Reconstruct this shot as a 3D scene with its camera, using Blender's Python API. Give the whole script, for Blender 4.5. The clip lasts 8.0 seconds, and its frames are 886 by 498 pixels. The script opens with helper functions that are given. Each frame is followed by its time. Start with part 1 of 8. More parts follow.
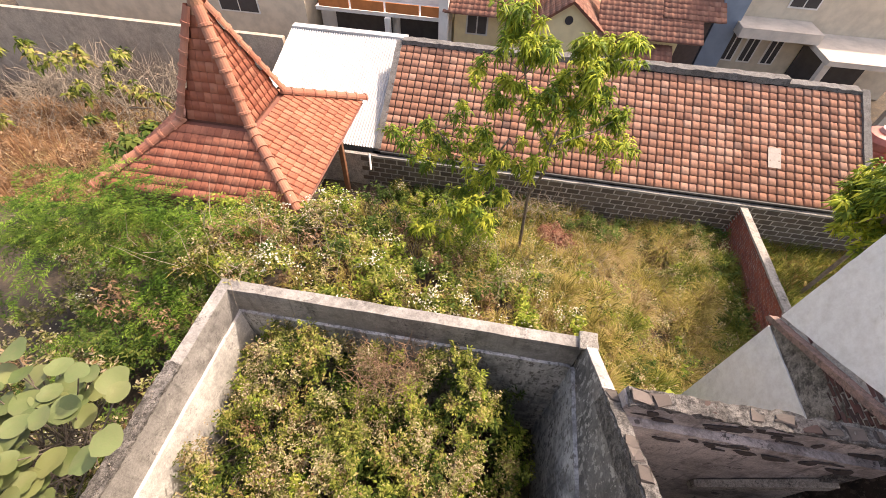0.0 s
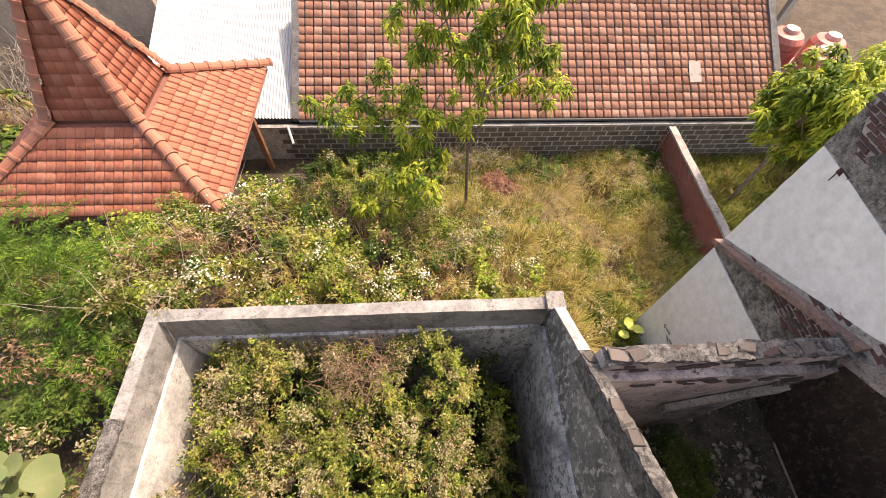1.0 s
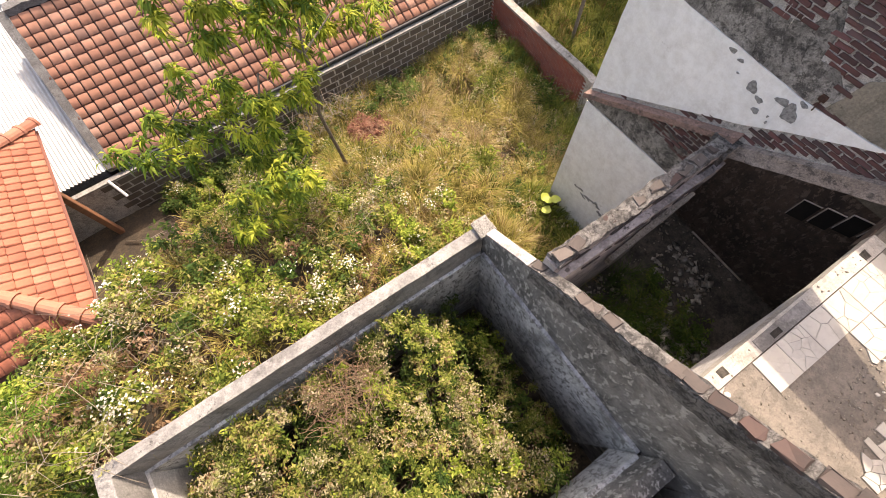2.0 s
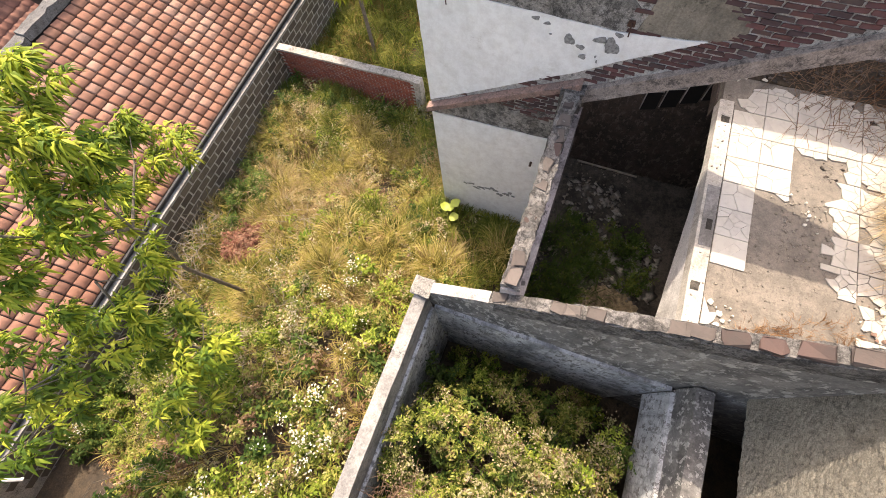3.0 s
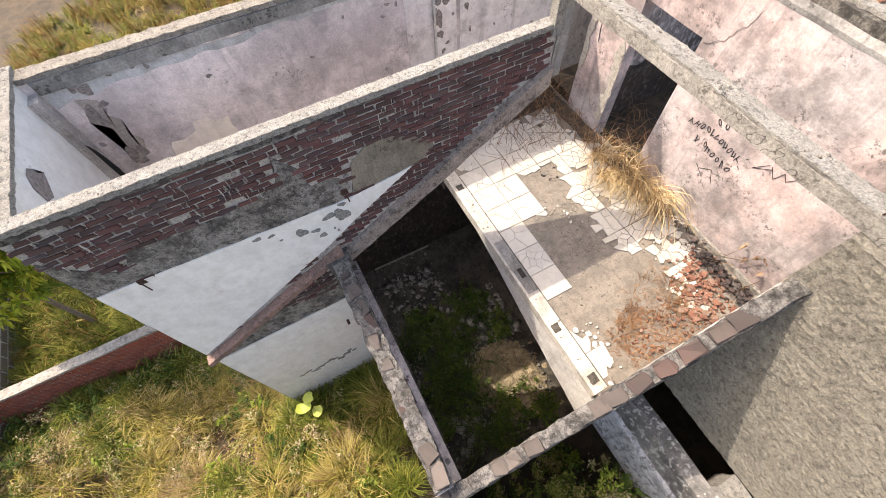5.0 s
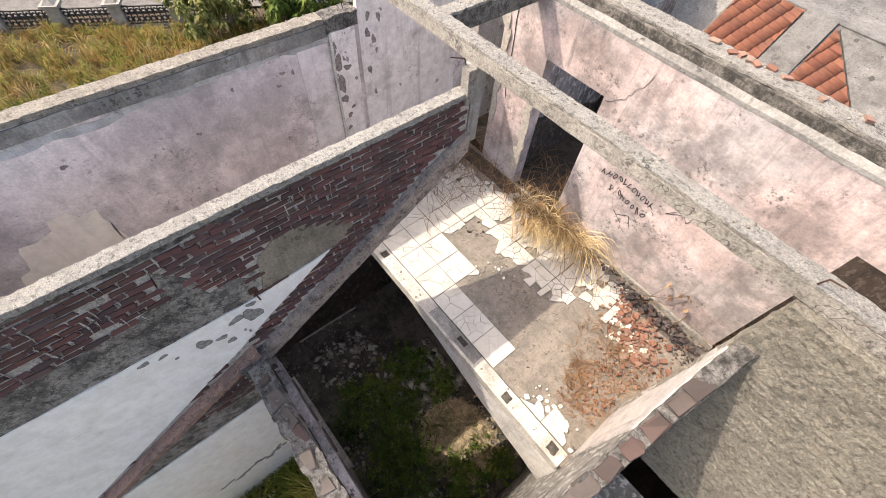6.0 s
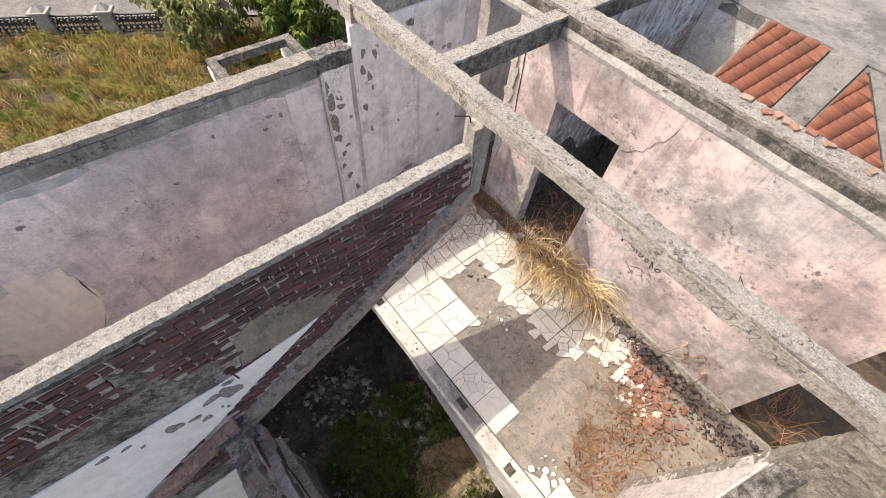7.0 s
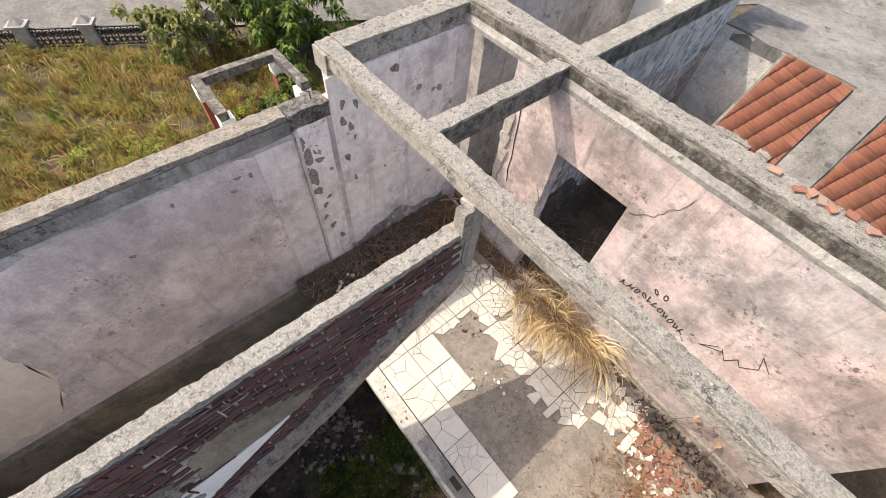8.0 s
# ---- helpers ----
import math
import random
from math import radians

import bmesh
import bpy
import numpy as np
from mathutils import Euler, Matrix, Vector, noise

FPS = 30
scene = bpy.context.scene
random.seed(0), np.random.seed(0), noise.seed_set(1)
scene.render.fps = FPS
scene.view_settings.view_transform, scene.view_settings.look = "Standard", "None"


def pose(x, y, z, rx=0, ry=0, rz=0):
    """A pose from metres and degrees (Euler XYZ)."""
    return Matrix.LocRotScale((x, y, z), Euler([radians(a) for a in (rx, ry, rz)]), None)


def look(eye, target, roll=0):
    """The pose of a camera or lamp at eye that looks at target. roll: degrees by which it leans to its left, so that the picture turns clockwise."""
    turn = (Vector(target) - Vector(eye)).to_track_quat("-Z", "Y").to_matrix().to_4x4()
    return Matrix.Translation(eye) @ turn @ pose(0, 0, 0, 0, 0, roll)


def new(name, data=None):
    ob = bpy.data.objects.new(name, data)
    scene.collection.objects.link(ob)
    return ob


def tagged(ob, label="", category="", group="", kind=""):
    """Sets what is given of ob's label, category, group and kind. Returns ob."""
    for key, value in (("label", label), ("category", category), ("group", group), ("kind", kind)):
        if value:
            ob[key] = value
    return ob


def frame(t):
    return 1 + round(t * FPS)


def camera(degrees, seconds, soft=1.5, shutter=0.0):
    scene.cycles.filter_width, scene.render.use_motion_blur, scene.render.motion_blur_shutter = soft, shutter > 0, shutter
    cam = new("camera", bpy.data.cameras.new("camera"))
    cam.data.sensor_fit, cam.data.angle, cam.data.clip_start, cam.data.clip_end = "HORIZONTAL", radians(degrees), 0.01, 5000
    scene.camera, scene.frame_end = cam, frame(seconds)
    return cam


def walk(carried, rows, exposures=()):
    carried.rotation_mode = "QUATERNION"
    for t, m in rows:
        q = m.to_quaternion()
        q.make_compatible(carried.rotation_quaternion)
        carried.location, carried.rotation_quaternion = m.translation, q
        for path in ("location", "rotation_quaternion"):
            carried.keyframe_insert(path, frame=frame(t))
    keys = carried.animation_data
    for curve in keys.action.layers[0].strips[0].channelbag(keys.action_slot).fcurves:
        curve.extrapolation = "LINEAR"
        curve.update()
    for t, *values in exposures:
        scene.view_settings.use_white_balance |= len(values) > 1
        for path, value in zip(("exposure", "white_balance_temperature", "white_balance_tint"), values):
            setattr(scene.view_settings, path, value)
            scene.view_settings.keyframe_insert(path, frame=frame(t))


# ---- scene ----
cam = camera(93.7, 8.0, soft=0.8)
PATH = [
    (0, (-1.705, -3.152, 9.091), (-1.869, -1.881, 7.556), 2.9),
    (0.5, (-1.797, -2.796, 9.071), (-1.851, -1.554, 7.504), 3.6),
    (1, (-1.852, -2.508, 9.059), (-1.74, -1.429, 7.379), 3.5),
    (1.5, (-1.825, -2.191, 9.098), (-1.514, -1.349, 7.311), 1.3),
    (1.7, (-1.789, -2.086, 9.095), (-1.448, -1.329, 7.276), -1.0),
    (2.8, (-1.302, -1.265, 9.08), (-0.738, -0.806, 7.217), -11.5),
    (3, (-1.149, -1.178, 9.085), (-0.519, -0.796, 7.226), -11.6),
    (3.5, (-0.749, -1.046, 9.13), (-0.02, -0.857, 7.277), -12.7),
    (4, (-0.377, -1.017, 9.153), (0.392, -0.999, 7.307), -13.1),
    (4.5, (-0.097, -1.109, 9.179), (0.723, -1.3, 7.365), -8.2),
    (5, (0.157, -1.265, 9.203), (1.052, -1.671, 7.461), -4.1),
    (5.2, (0.227, -1.327, 9.19), (1.131, -1.833, 7.479), -2.7),
    (6.3, (0.927, -1.663, 9.114), (1.713, -2.464, 7.459), 6.9),
    (6.5, (1.031, -1.747, 9.123), (1.824, -2.543, 7.469), 6.8),
    (7, (1.321, -2.003, 9.144), (2.123, -2.792, 7.491), 6.7),
    (7.5, (1.64, -2.306, 9.168), (2.443, -3.088, 7.511), 6.7),
    (8, (1.924, -2.6, 9.196), (2.713, -3.39, 7.537), 6.7),
]
walk(cam, [(t, look(eye, target, roll)) for t, eye, target, roll in PATH], [(0.0, 1.40, 8000, 20), (1.5, 1.42, 7900, 19), (3.0, 1.60, 7700, 15), (4.5, 1.56, 7450, 14), (8.0, 1.20, 7250, 12)])

# ---- world, sun and exposure ----
SUN = Vector((0.59, 0.45, 1.0)).normalized()
world = bpy.data.worlds.new("world")
scene.world = world
world.use_nodes = True
wn = world.node_tree
sky = wn.nodes.new("ShaderNodeTexSky")
sky.sky_type = "NISHITA"
sky.sun_disc = False
sky.sun_elevation = math.asin(SUN.z)
sky.sun_rotation = math.atan2(SUN.x, SUN.y)
sky.altitude = 300
sky.dust_density = 5.0
sky.air_density = 1.2
wn.nodes["Background"].inputs["Strength"].default_value = 0.15
wn.links.new(sky.outputs["Color"], wn.nodes["Background"].inputs["Color"])
lamp = bpy.data.lights.new("sun", "SUN")
lamp.energy = 2.0
lamp.angle = radians(0.55)
lamp.color = (1.0, 0.95, 0.87)
sun = new("sun", lamp)
sun.matrix_world = look(SUN * 60, (0, 0, 0))


# ---- materials ----
class Nodes:
    """Short calls to wire a node material."""

    def __init__(self, name, rough=0.9):
        self.m = bpy.data.materials.new(name)
        self.m.use_nodes = True
        self.t = self.m.node_tree
        self.b = self.t.nodes["Principled BSDF"]
        self.b.inputs["Roughness"].default_value = rough
        self.co = self.t.nodes.new("ShaderNodeTexCoord").outputs["Object"]

    def put(self, kind, **sets):
        n = self.t.nodes.new(kind)
        for k, v in sets.items():
            setattr(n, k, v)
        return n

    def link(self, a, b):
        self.t.links.new(a, b)

    def noise(self, scale, detail=4.0, rough=0.55, stretch=None, shift=0.0):
        n = self.put("ShaderNodeTexNoise")
        n.inputs["Scale"].default_value = scale
        n.inputs["Detail"].default_value = detail
        n.inputs["Roughness"].default_value = rough
        mp = self.put("ShaderNodeMapping")
        mp.inputs["Scale"].default_value = stretch or (1, 1, 1)
        mp.inputs["Location"].default_value = (shift, shift * 0.7, shift * 1.3)
        self.link(self.co, mp.inputs["Vector"])
        self.link(mp.outputs["Vector"], n.inputs["Vector"])
        return n.outputs["Fac"]

    def ramp(self, fac, stops):
        r = self.put("ShaderNodeValToRGB")
        el = r.color_ramp.elements
        while len(el) < len(stops):
            el.new(0.5)
        for e, (p, c) in zip(el, stops):
            e.position = p
            e.color = (*c, 1) if len(c) == 3 else c
        self.link(fac, r.inputs["Fac"])
        return r.outputs["Color"]

    def mix(self, fac, a, b, mode="MIX"):
        n = self.put("ShaderNodeMix", data_type="RGBA", blend_type=mode)
        for s, v in ((n.inputs[0], fac), (n.inputs[6], a), (n.inputs[7], b)):
            if isinstance(v, (int, float)):
                s.default_value = v
            elif isinstance(v, tuple):
                s.default_value = (*v, 1)
            else:
                self.link(v, s)
        return n.outputs[2]

    def gate(self, fac, lo, hi):
        n = self.put("ShaderNodeMapRange")
        n.inputs["From Min"].default_value = lo
        n.inputs["From Max"].default_value = hi
        self.link(fac, n.inputs["Value"])
        return n.outputs["Result"]

    def times(self, a, b):
        n = self.put("ShaderNodeMath", operation="MULTIPLY")
        for q, v in ((n.inputs[0], a), (n.inputs[1], b)):
            if isinstance(v, (int, float)):
                q.default_value = v
            else:
                self.link(v, q)
        return n.outputs["Value"]

    def cells(self, scale, shift=0.0, warp=0.3, feature="F1"):
        """Distance in a cell pattern whose coordinates are bent by noise."""
        w = self.put("ShaderNodeTexNoise")
        w.inputs["Scale"].default_value = scale * 1.4
        w.inputs["Detail"].default_value = 4
        self.link(self.co, w.inputs["Vector"])
        m = self.put("ShaderNodeVectorMath", operation="MULTIPLY_ADD")
        self.link(w.outputs["Color"], m.inputs[0])
        m.inputs[1].default_value = (warp / scale * 2,) * 3
        m.inputs[2].default_value = (shift, shift * 1.7, shift * 0.6)
        a = self.put("ShaderNodeVectorMath", operation="ADD")
        self.link(self.co, a.inputs[0])
        self.link(m.outputs["Vector"], a.inputs[1])
        v = self.put("ShaderNodeTexVoronoi", feature=feature)
        v.inputs["Scale"].default_value = scale
        self.link(a.outputs["Vector"], v.inputs["Vector"])
        return v.outputs["Distance"]

    def bump(self, fac, strength=0.4, distance=0.01):
        n = self.put("ShaderNodeBump")
        n.inputs["Strength"].default_value = strength
        n.inputs["Distance"].default_value = distance
        self.link(fac, n.inputs["Height"])
        self.link(n.outputs["Normal"], self.b.inputs["Normal"])

    def colour(self, c):
        self.link(c, self.b.inputs["Base Color"])
        return self.m


def plaster(name, base, second, mould=(0.10, 0.09, 0.09), amount=0.5, grime=0.35, grain=14.0, shift=0.0, relief=0.35, patch=1.1, spots=0.0, cracks=0.0, peel=None, speckle=0.34, cloudy=0.0):
    """Old painted plaster: two tones in clouds, mould in patches and specks, runs of dirt, blisters, cracks, fine grain."""
    n = Nodes(name, 0.92)
    c = n.mix(n.gate(n.noise(patch, 6, 0.65, shift=shift), 0.42, 0.58), base, second)
    c = n.mix(n.gate(n.noise(6.5, 6, 0.72, shift=shift + 1), 0.40, 0.68), c, n.mix(0.30, c, mould))
    lo = 0.60 - 0.18 * amount
    cloud = n.gate(n.noise(1.35, 9, 0.72, shift=shift + 4), lo, lo + 0.13)
    c = n.mix(cloud, c, n.mix(0.30 + 0.35 * grime, c, mould))
    if cloudy:
        wide = n.gate(n.noise(0.75, 8, 0.68, shift=shift + 29), 0.44, 0.60)
        c = n.mix(wide, c, n.mix(cloudy, c, mould))
    lot = n.gate(n.noise(1.9, 4, 0.6, shift=shift + 6), 0.62 - 0.2 * amount, 0.70 - 0.1 * amount)
    speck = n.times(lot, n.gate(n.noise(17, 6, 0.78, shift=shift + 9), 0.53, 0.60))
    c = n.mix(speck, c, n.mix(min(0.9, 0.25 + grime), c, mould))
    runs = n.gate(n.noise(2.6, 5, 0.65, stretch=(3.5, 3.5, 0.30), shift=shift + 2), 0.54, 0.72)
    c = n.mix(runs, c, n.mix(grime * 0.75, c, mould))
    height = n.mix(0.5, n.noise(grain, 7, 0.7), n.noise(48, 4, 0.7))
    if peel:
        flake = n.gate(n.noise(7.5, 9, 0.72, stretch=(1.4, 1.4, 0.8), shift=shift + 13), 0.545, 0.56)
        c = n.mix(flake, c, peel)
        height = n.mix(n.times(flake, 0.35), height, (0, 0, 0))
    if spots:
        big = n.gate(n.cells(3.4, shift, 0.25), 0.06 + 0.10 * spots, 0.04 + 0.10 * spots)
        where = n.gate(n.noise(0.9, 3, 0.5, shift=shift + 17), 0.50, 0.54)
        c = n.mix(n.times(big, where), c, n.mix(0.75, c, mould))
        small = n.gate(n.cells(9.0, shift + 3, 0.3), 0.10, 0.07)
        c = n.mix(n.times(small, n.gate(n.noise(1.1, 3, 0.5, shift=shift + 19), 0.52, 0.57)), c, n.mix(0.7, c, mould))
    if cracks:
        line = n.gate(n.cells(0.55, shift + 2, 0.9, "DISTANCE_TO_EDGE"), 0.010 * cracks, 0.004 * cracks)
        where = n.gate(n.noise(0.8, 3, 0.5, shift=shift + 23), 0.47, 0.52)
        c = n.mix(n.times(line, where), c, n.mix(0.8, c, (0.03, 0.025, 0.02)))
    c = n.mix(n.gate(n.noise(42, 4, 0.7, shift=shift), 0.36, 0.66), n.mix(speckle, c, (0.02, 0.02, 0.02)), c)
    n.bump(height, relief, 0.016)
    return n.colour(c)


def concrete(name, light, dark, pits=0.4, relief=0.6, scale=5.0, shift=0.0, depth=0.025, soot=0.0, grit=0.42, cracks=True, trowel=0.0):
    """Bare weathered cement: two tones, dark pits, black mould, hairline cracks, coarse and fine grain."""
    n = Nodes(name, 0.95)
    c = n.mix(n.gate(n.noise(scale * 0.6, 10, 0.78, shift=shift), 0.44, 0.57), light, dark)
    c = n.mix(n.gate(n.noise(scale * 2.4, 8, 0.80, shift=shift + 3), 0.52, 0.59), c, n.mix(pits, c, (0.035, 0.033, 0.03)))
    if soot:
        c = n.mix(n.gate(n.noise(scale * 0.9, 11, 0.82, shift=shift + 7), 0.55 - 0.10 * soot, 0.62 - 0.10 * soot), c, n.mix(0.70, c, (0.026, 0.024, 0.022)))
    c = n.mix(n.gate(n.noise(scale * 9, 6, 0.8, shift=shift + 5), 0.42, 0.58), n.mix(grit, c, (0.018, 0.016, 0.014)), c)
    hole = n.gate(n.cells(scale * 3.2, shift, 0.3), 0.15, 0.06)
    c = n.mix(n.times(hole, n.gate(n.noise(scale, 3, 0.5, shift=shift + 9), 0.50, 0.56)), c, n.mix(0.6, c, (0.02, 0.02, 0.02)))
    if cracks:
        line = n.gate(n.cells(1.3, shift + 2, 0.9, "DISTANCE_TO_EDGE"), 0.007, 0.002)
        c = n.mix(n.times(line, n.gate(n.noise(1.7, 3, 0.5, shift=shift + 23), 0.50, 0.54)), c, n.mix(0.7, c, (0.02, 0.018, 0.016)))
    height = n.mix(0.45, n.noise(scale * 3.2, 10, 0.78), n.noise(scale * 11, 6, 0.8))
    if trowel:
        height = n.mix(trowel, height, n.noise(scale * 0.8, 6, 0.62, stretch=(1.0, 1.0, 3.2)))
    n.bump(height, relief, depth)
    return n.colour(c)


def pieces(name, stops, grime=(0.05, 0.04, 0.035), amount=0.45, rough=0.88, scale=20.0, shift=0.0):
    """For separate pieces: each takes its own tone, with dirt over it."""
    n = Nodes(name, rough)
    info = n.put("ShaderNodeObjectInfo")
    c = n.ramp(info.outputs["Random"], stops)
    geo = n.put("ShaderNodeNewGeometry").outputs["Position"]
    n.co = geo
    c = n.mix(n.gate(n.noise(2.3, 5, 0.65, shift=shift), 0.46, 0.70), c, n.mix(amount, c, grime))
    c = n.mix(n.gate(n.noise(scale, 5, 0.7), 0.5, 0.75), c, n.mix(0.4, c, grime))
    n.bump(n.noise(scale * 3, 5, 0.7), 0.4, 0.006)
    return n.colour(c)


def joined(name, stops, grime=(0.05, 0.04, 0.035), amount=0.4, rough=0.88, scale=20.0, thin=0.0, tone=0.0):
    """The same for pieces joined into one mesh, told apart by island; tone: how far those that grow together are alike."""
    n = Nodes(name, rough)
    geo = n.put("ShaderNodeNewGeometry")
    pick = geo.outputs["Random Per Island"]
    if tone:
        kin = n.put("ShaderNodeAttribute", attribute_name="tone").outputs["Fac"]
        add = n.put("ShaderNodeMath", operation="ADD")
        n.link(n.times(kin, tone), add.inputs[0])
        n.link(n.times(pick, 1.0 - tone), add.inputs[1])
        pick = n.gate(add.outputs["Value"], 0.16, 0.84)
    c = n.ramp(pick, stops)
    c = n.mix(n.gate(n.noise(1.6, 4, 0.6), 0.44, 0.66), c, n.mix(amount, c, grime))
    if thin:
        n.b.inputs["Subsurface Weight"].default_value = 0.0
        n.b.inputs["Specular IOR Level"].default_value = 0.12
        tr = n.put("ShaderNodeBsdfTranslucent")
        n.link(c, tr.inputs["Color"])
        mx = n.put("ShaderNodeMixShader")
        mx.inputs["Fac"].default_value = thin
        n.link(n.b.outputs["BSDF"], mx.inputs[1])
        n.link(tr.outputs["BSDF"], mx.inputs[2])
        n.link(mx.outputs["Shader"], n.t.nodes["Material Output"].inputs["Surface"])
    return n.colour(c)


def plain(name, colour, rough=0.7, metal=0.0, vary=0.25, scale=6.0):
    n = Nodes(name, rough)
    n.b.inputs["Metallic"].default_value = metal
    dark = tuple(v * (1 - vary) for v in colour)
    c = n.mix(n.gate(n.noise(scale, 5, 0.6), 0.4, 0.65), colour, dark)
    n.bump(n.noise(scale * 8, 4, 0.6), 0.2, 0.004)
    return n.colour(c)


PINK = plaster("pink_plaster", (0.90, 0.70, 0.66), (0.76, 0.675, 0.665), (0.13, 0.12, 0.115), 0.80, 0.70, spots=0.45, patch=0.7, speckle=0.22, cloudy=0.46)
LILAC = plaster("faded_lilac_plaster", (0.95, 0.845, 0.825), (0.90, 0.815, 0.825), (0.22, 0.195, 0.205), 0.40, 0.50, shift=5, spots=0.35, patch=0.45, speckle=0.20, cloudy=0.50)
SPECKED = plaster("pale_specked_plaster", (0.97, 0.91, 0.90), (0.92, 0.86, 0.85), (0.14, 0.12, 0.12), 0.42, 0.45, shift=51, speckle=0.12, spots=0.9)
LIMEWASH = plaster("old_limewash", (0.84, 0.82, 0.78), (0.72, 0.70, 0.665), (0.16, 0.15, 0.145), 0.5, 0.5, shift=33)
PALE = plaster("pale_stained_plaster", (0.66, 0.61, 0.58), (0.56, 0.52, 0.50), (0.10, 0.095, 0.095), 0.55, 0.6, shift=11, spots=0.6)
STAINED = plaster("pink_black_stained_plaster", (0.70, 0.62, 0.59), (0.56, 0.50, 0.475), (0.045, 0.038, 0.036), 0.75, 0.75, shift=14, spots=0.9, relief=0.5)
WHITE = plaster("white_paint", (0.90, 0.89, 0.86), (0.86, 0.855, 0.835), (0.42, 0.38, 0.32), 0.12, 0.16, shift=3, relief=0.10, speckle=0.06)
GREYWALL = plaster("grey_mouldy_plaster", (0.38, 0.36, 0.335), (0.25, 0.24, 0.23), (0.030, 0.028, 0.028), 0.7, 0.75, shift=8, relief=0.9, peel=(0.52, 0.50, 0.47))
BAREWALL = plaster("bare_cement_plaster", (0.46, 0.44, 0.41), (0.33, 0.315, 0.295), (0.06, 0.057, 0.054), 0.6, 0.7, shift=15, relief=0.7)
BROWNWALL = plaster("brown_stained_render", (0.34, 0.295, 0.23), (0.25, 0.22, 0.175), (0.08, 0.072, 0.055), 0.65, 0.65, shift=18, relief=0.7)
BLUISH = plaster("pale_blue_limewash", (0.84, 0.845, 0.84), (0.64, 0.645, 0.64), (0.05, 0.05, 0.055), 0.7, 0.85, shift=21, peel=(0.24, 0.23, 0.22), spots=0.5)
CEMENT = concrete("weathered_concrete", (0.52, 0.48, 0.43), (0.38, 0.35, 0.31), 0.40, 1.0, soot=0.12)
RAKECEM = concrete("raking_cement", (0.45, 0.375, 0.325), (0.33, 0.275, 0.24), 0.45, 0.8, 6.0, 71, soot=0.2)
DADO = plaster("damp_lilac_plaster", (0.50, 0.44, 0.42), (0.40, 0.35, 0.33), (0.07, 0.06, 0.06), 0.75, 0.75, shift=57, relief=0.5, peel=(0.70, 0.64, 0.62))
STRIPE = plaster("grey_white_streak", (0.86, 0.80, 0.80), (0.78, 0.745, 0.76), (0.22, 0.19, 0.18), 0.5, 0.5, shift=67, speckle=0.12, spots=0.3, patch=1.6)
BEIGE = plaster("beige_boundary_wall", (0.62, 0.50, 0.39), (0.52, 0.42, 0.33), (0.2, 0.16, 0.12), 0.5, 0.4, shift=81)
# sooty brown, with the shade of the dark rooms put into its colour
SOOTSHADE = plaster("sooty_shaded_wall", (0.135, 0.100, 0.080), (0.085, 0.064, 0.053), (0.018, 0.015, 0.014), 0.7, 0.6, shift=37, relief=0.8, peel=(0.19, 0.15, 0.125))
ROUGHGREY = concrete("rough_grey_render", (0.44, 0.41, 0.375), (0.24, 0.225, 0.205), 0.65, 1.0, 6.0, 44, 0.03, 0.60)
# mouldy concrete, darkened further so that beam sides read as shaded
FLANK = concrete("mouldy_shaded_concrete", (0.29, 0.265, 0.232), (0.16, 0.147, 0.13), 0.6, 1.0, 5.0, 3, soot=0.75)
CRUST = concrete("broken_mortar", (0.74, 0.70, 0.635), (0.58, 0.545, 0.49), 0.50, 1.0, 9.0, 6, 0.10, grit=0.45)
SANDCRUST = concrete("sandy_broken_mortar", (0.72, 0.65, 0.56), (0.54, 0.48, 0.41), 0.55, 1.0, 9.0, 46, 0.10, grit=0.45)
LIMECRUST = concrete("pale_broken_mortar", (0.86, 0.82, 0.755), (0.70, 0.66, 0.60), 0.55, 1.0, 10.0, 36, 0.12, grit=0.40)
DARKCRUST = concrete("dark_broken_mortar", (0.33, 0.31, 0.29), (0.16, 0.15, 0.14), 0.75, 1.0, 9.0, 26, 0.04, 0.6)
SLABCEM = plaster("bare_roof_cement", (0.28, 0.268, 0.25), (0.20, 0.192, 0.18), (0.05, 0.047, 0.045), 0.70, 0.70, shift=41, relief=0.6, spots=0.7, patch=0.8)
ROUGH = concrete("thrown_cement_render", (0.46, 0.42, 0.345), (0.35, 0.32, 0.265), 0.5, 1.0, 7.0, 12, 0.09, cracks=False, trowel=0.4)
SCREED = concrete("bare_screed", (0.285, 0.25, 0.208), (0.20, 0.176, 0.148), 0.30, 0.5, 5.0, 2, grit=0.22)
MORTAR = concrete("mortar_bed", (0.74, 0.69, 0.63), (0.52, 0.48, 0.44), 0.40, 1.0, 10.0, 9, soot=0.10)
LEDGE = concrete("reddish_ledge", (0.38, 0.235, 0.19), (0.25, 0.17, 0.145), 0.5, 0.6, 6.0, 4)
BRICK = pieces("worn_brick", [(0, (0.062, 0.038, 0.037)), (0.4, (0.105, 0.046, 0.043)), (0.75, (0.150, 0.062, 0.056)), (1, (0.10, 0.068, 0.063))], amount=0.55)
TOPBRICK = pieces("pale_brick", [(0, (0.045, 0.034, 0.031)), (0.35, (0.085, 0.052, 0.045)), (0.6, (0.09, 0.074, 0.066)), (1, (0.15, 0.125, 0.112))], (0.05, 0.044, 0.04), 0.7)
REDBRICK = pieces("red_brick", [(0, (0.25, 0.07, 0.045)), (0.5, (0.32, 0.09, 0.05)), (1, (0.20, 0.055, 0.04))], amount=0.3)
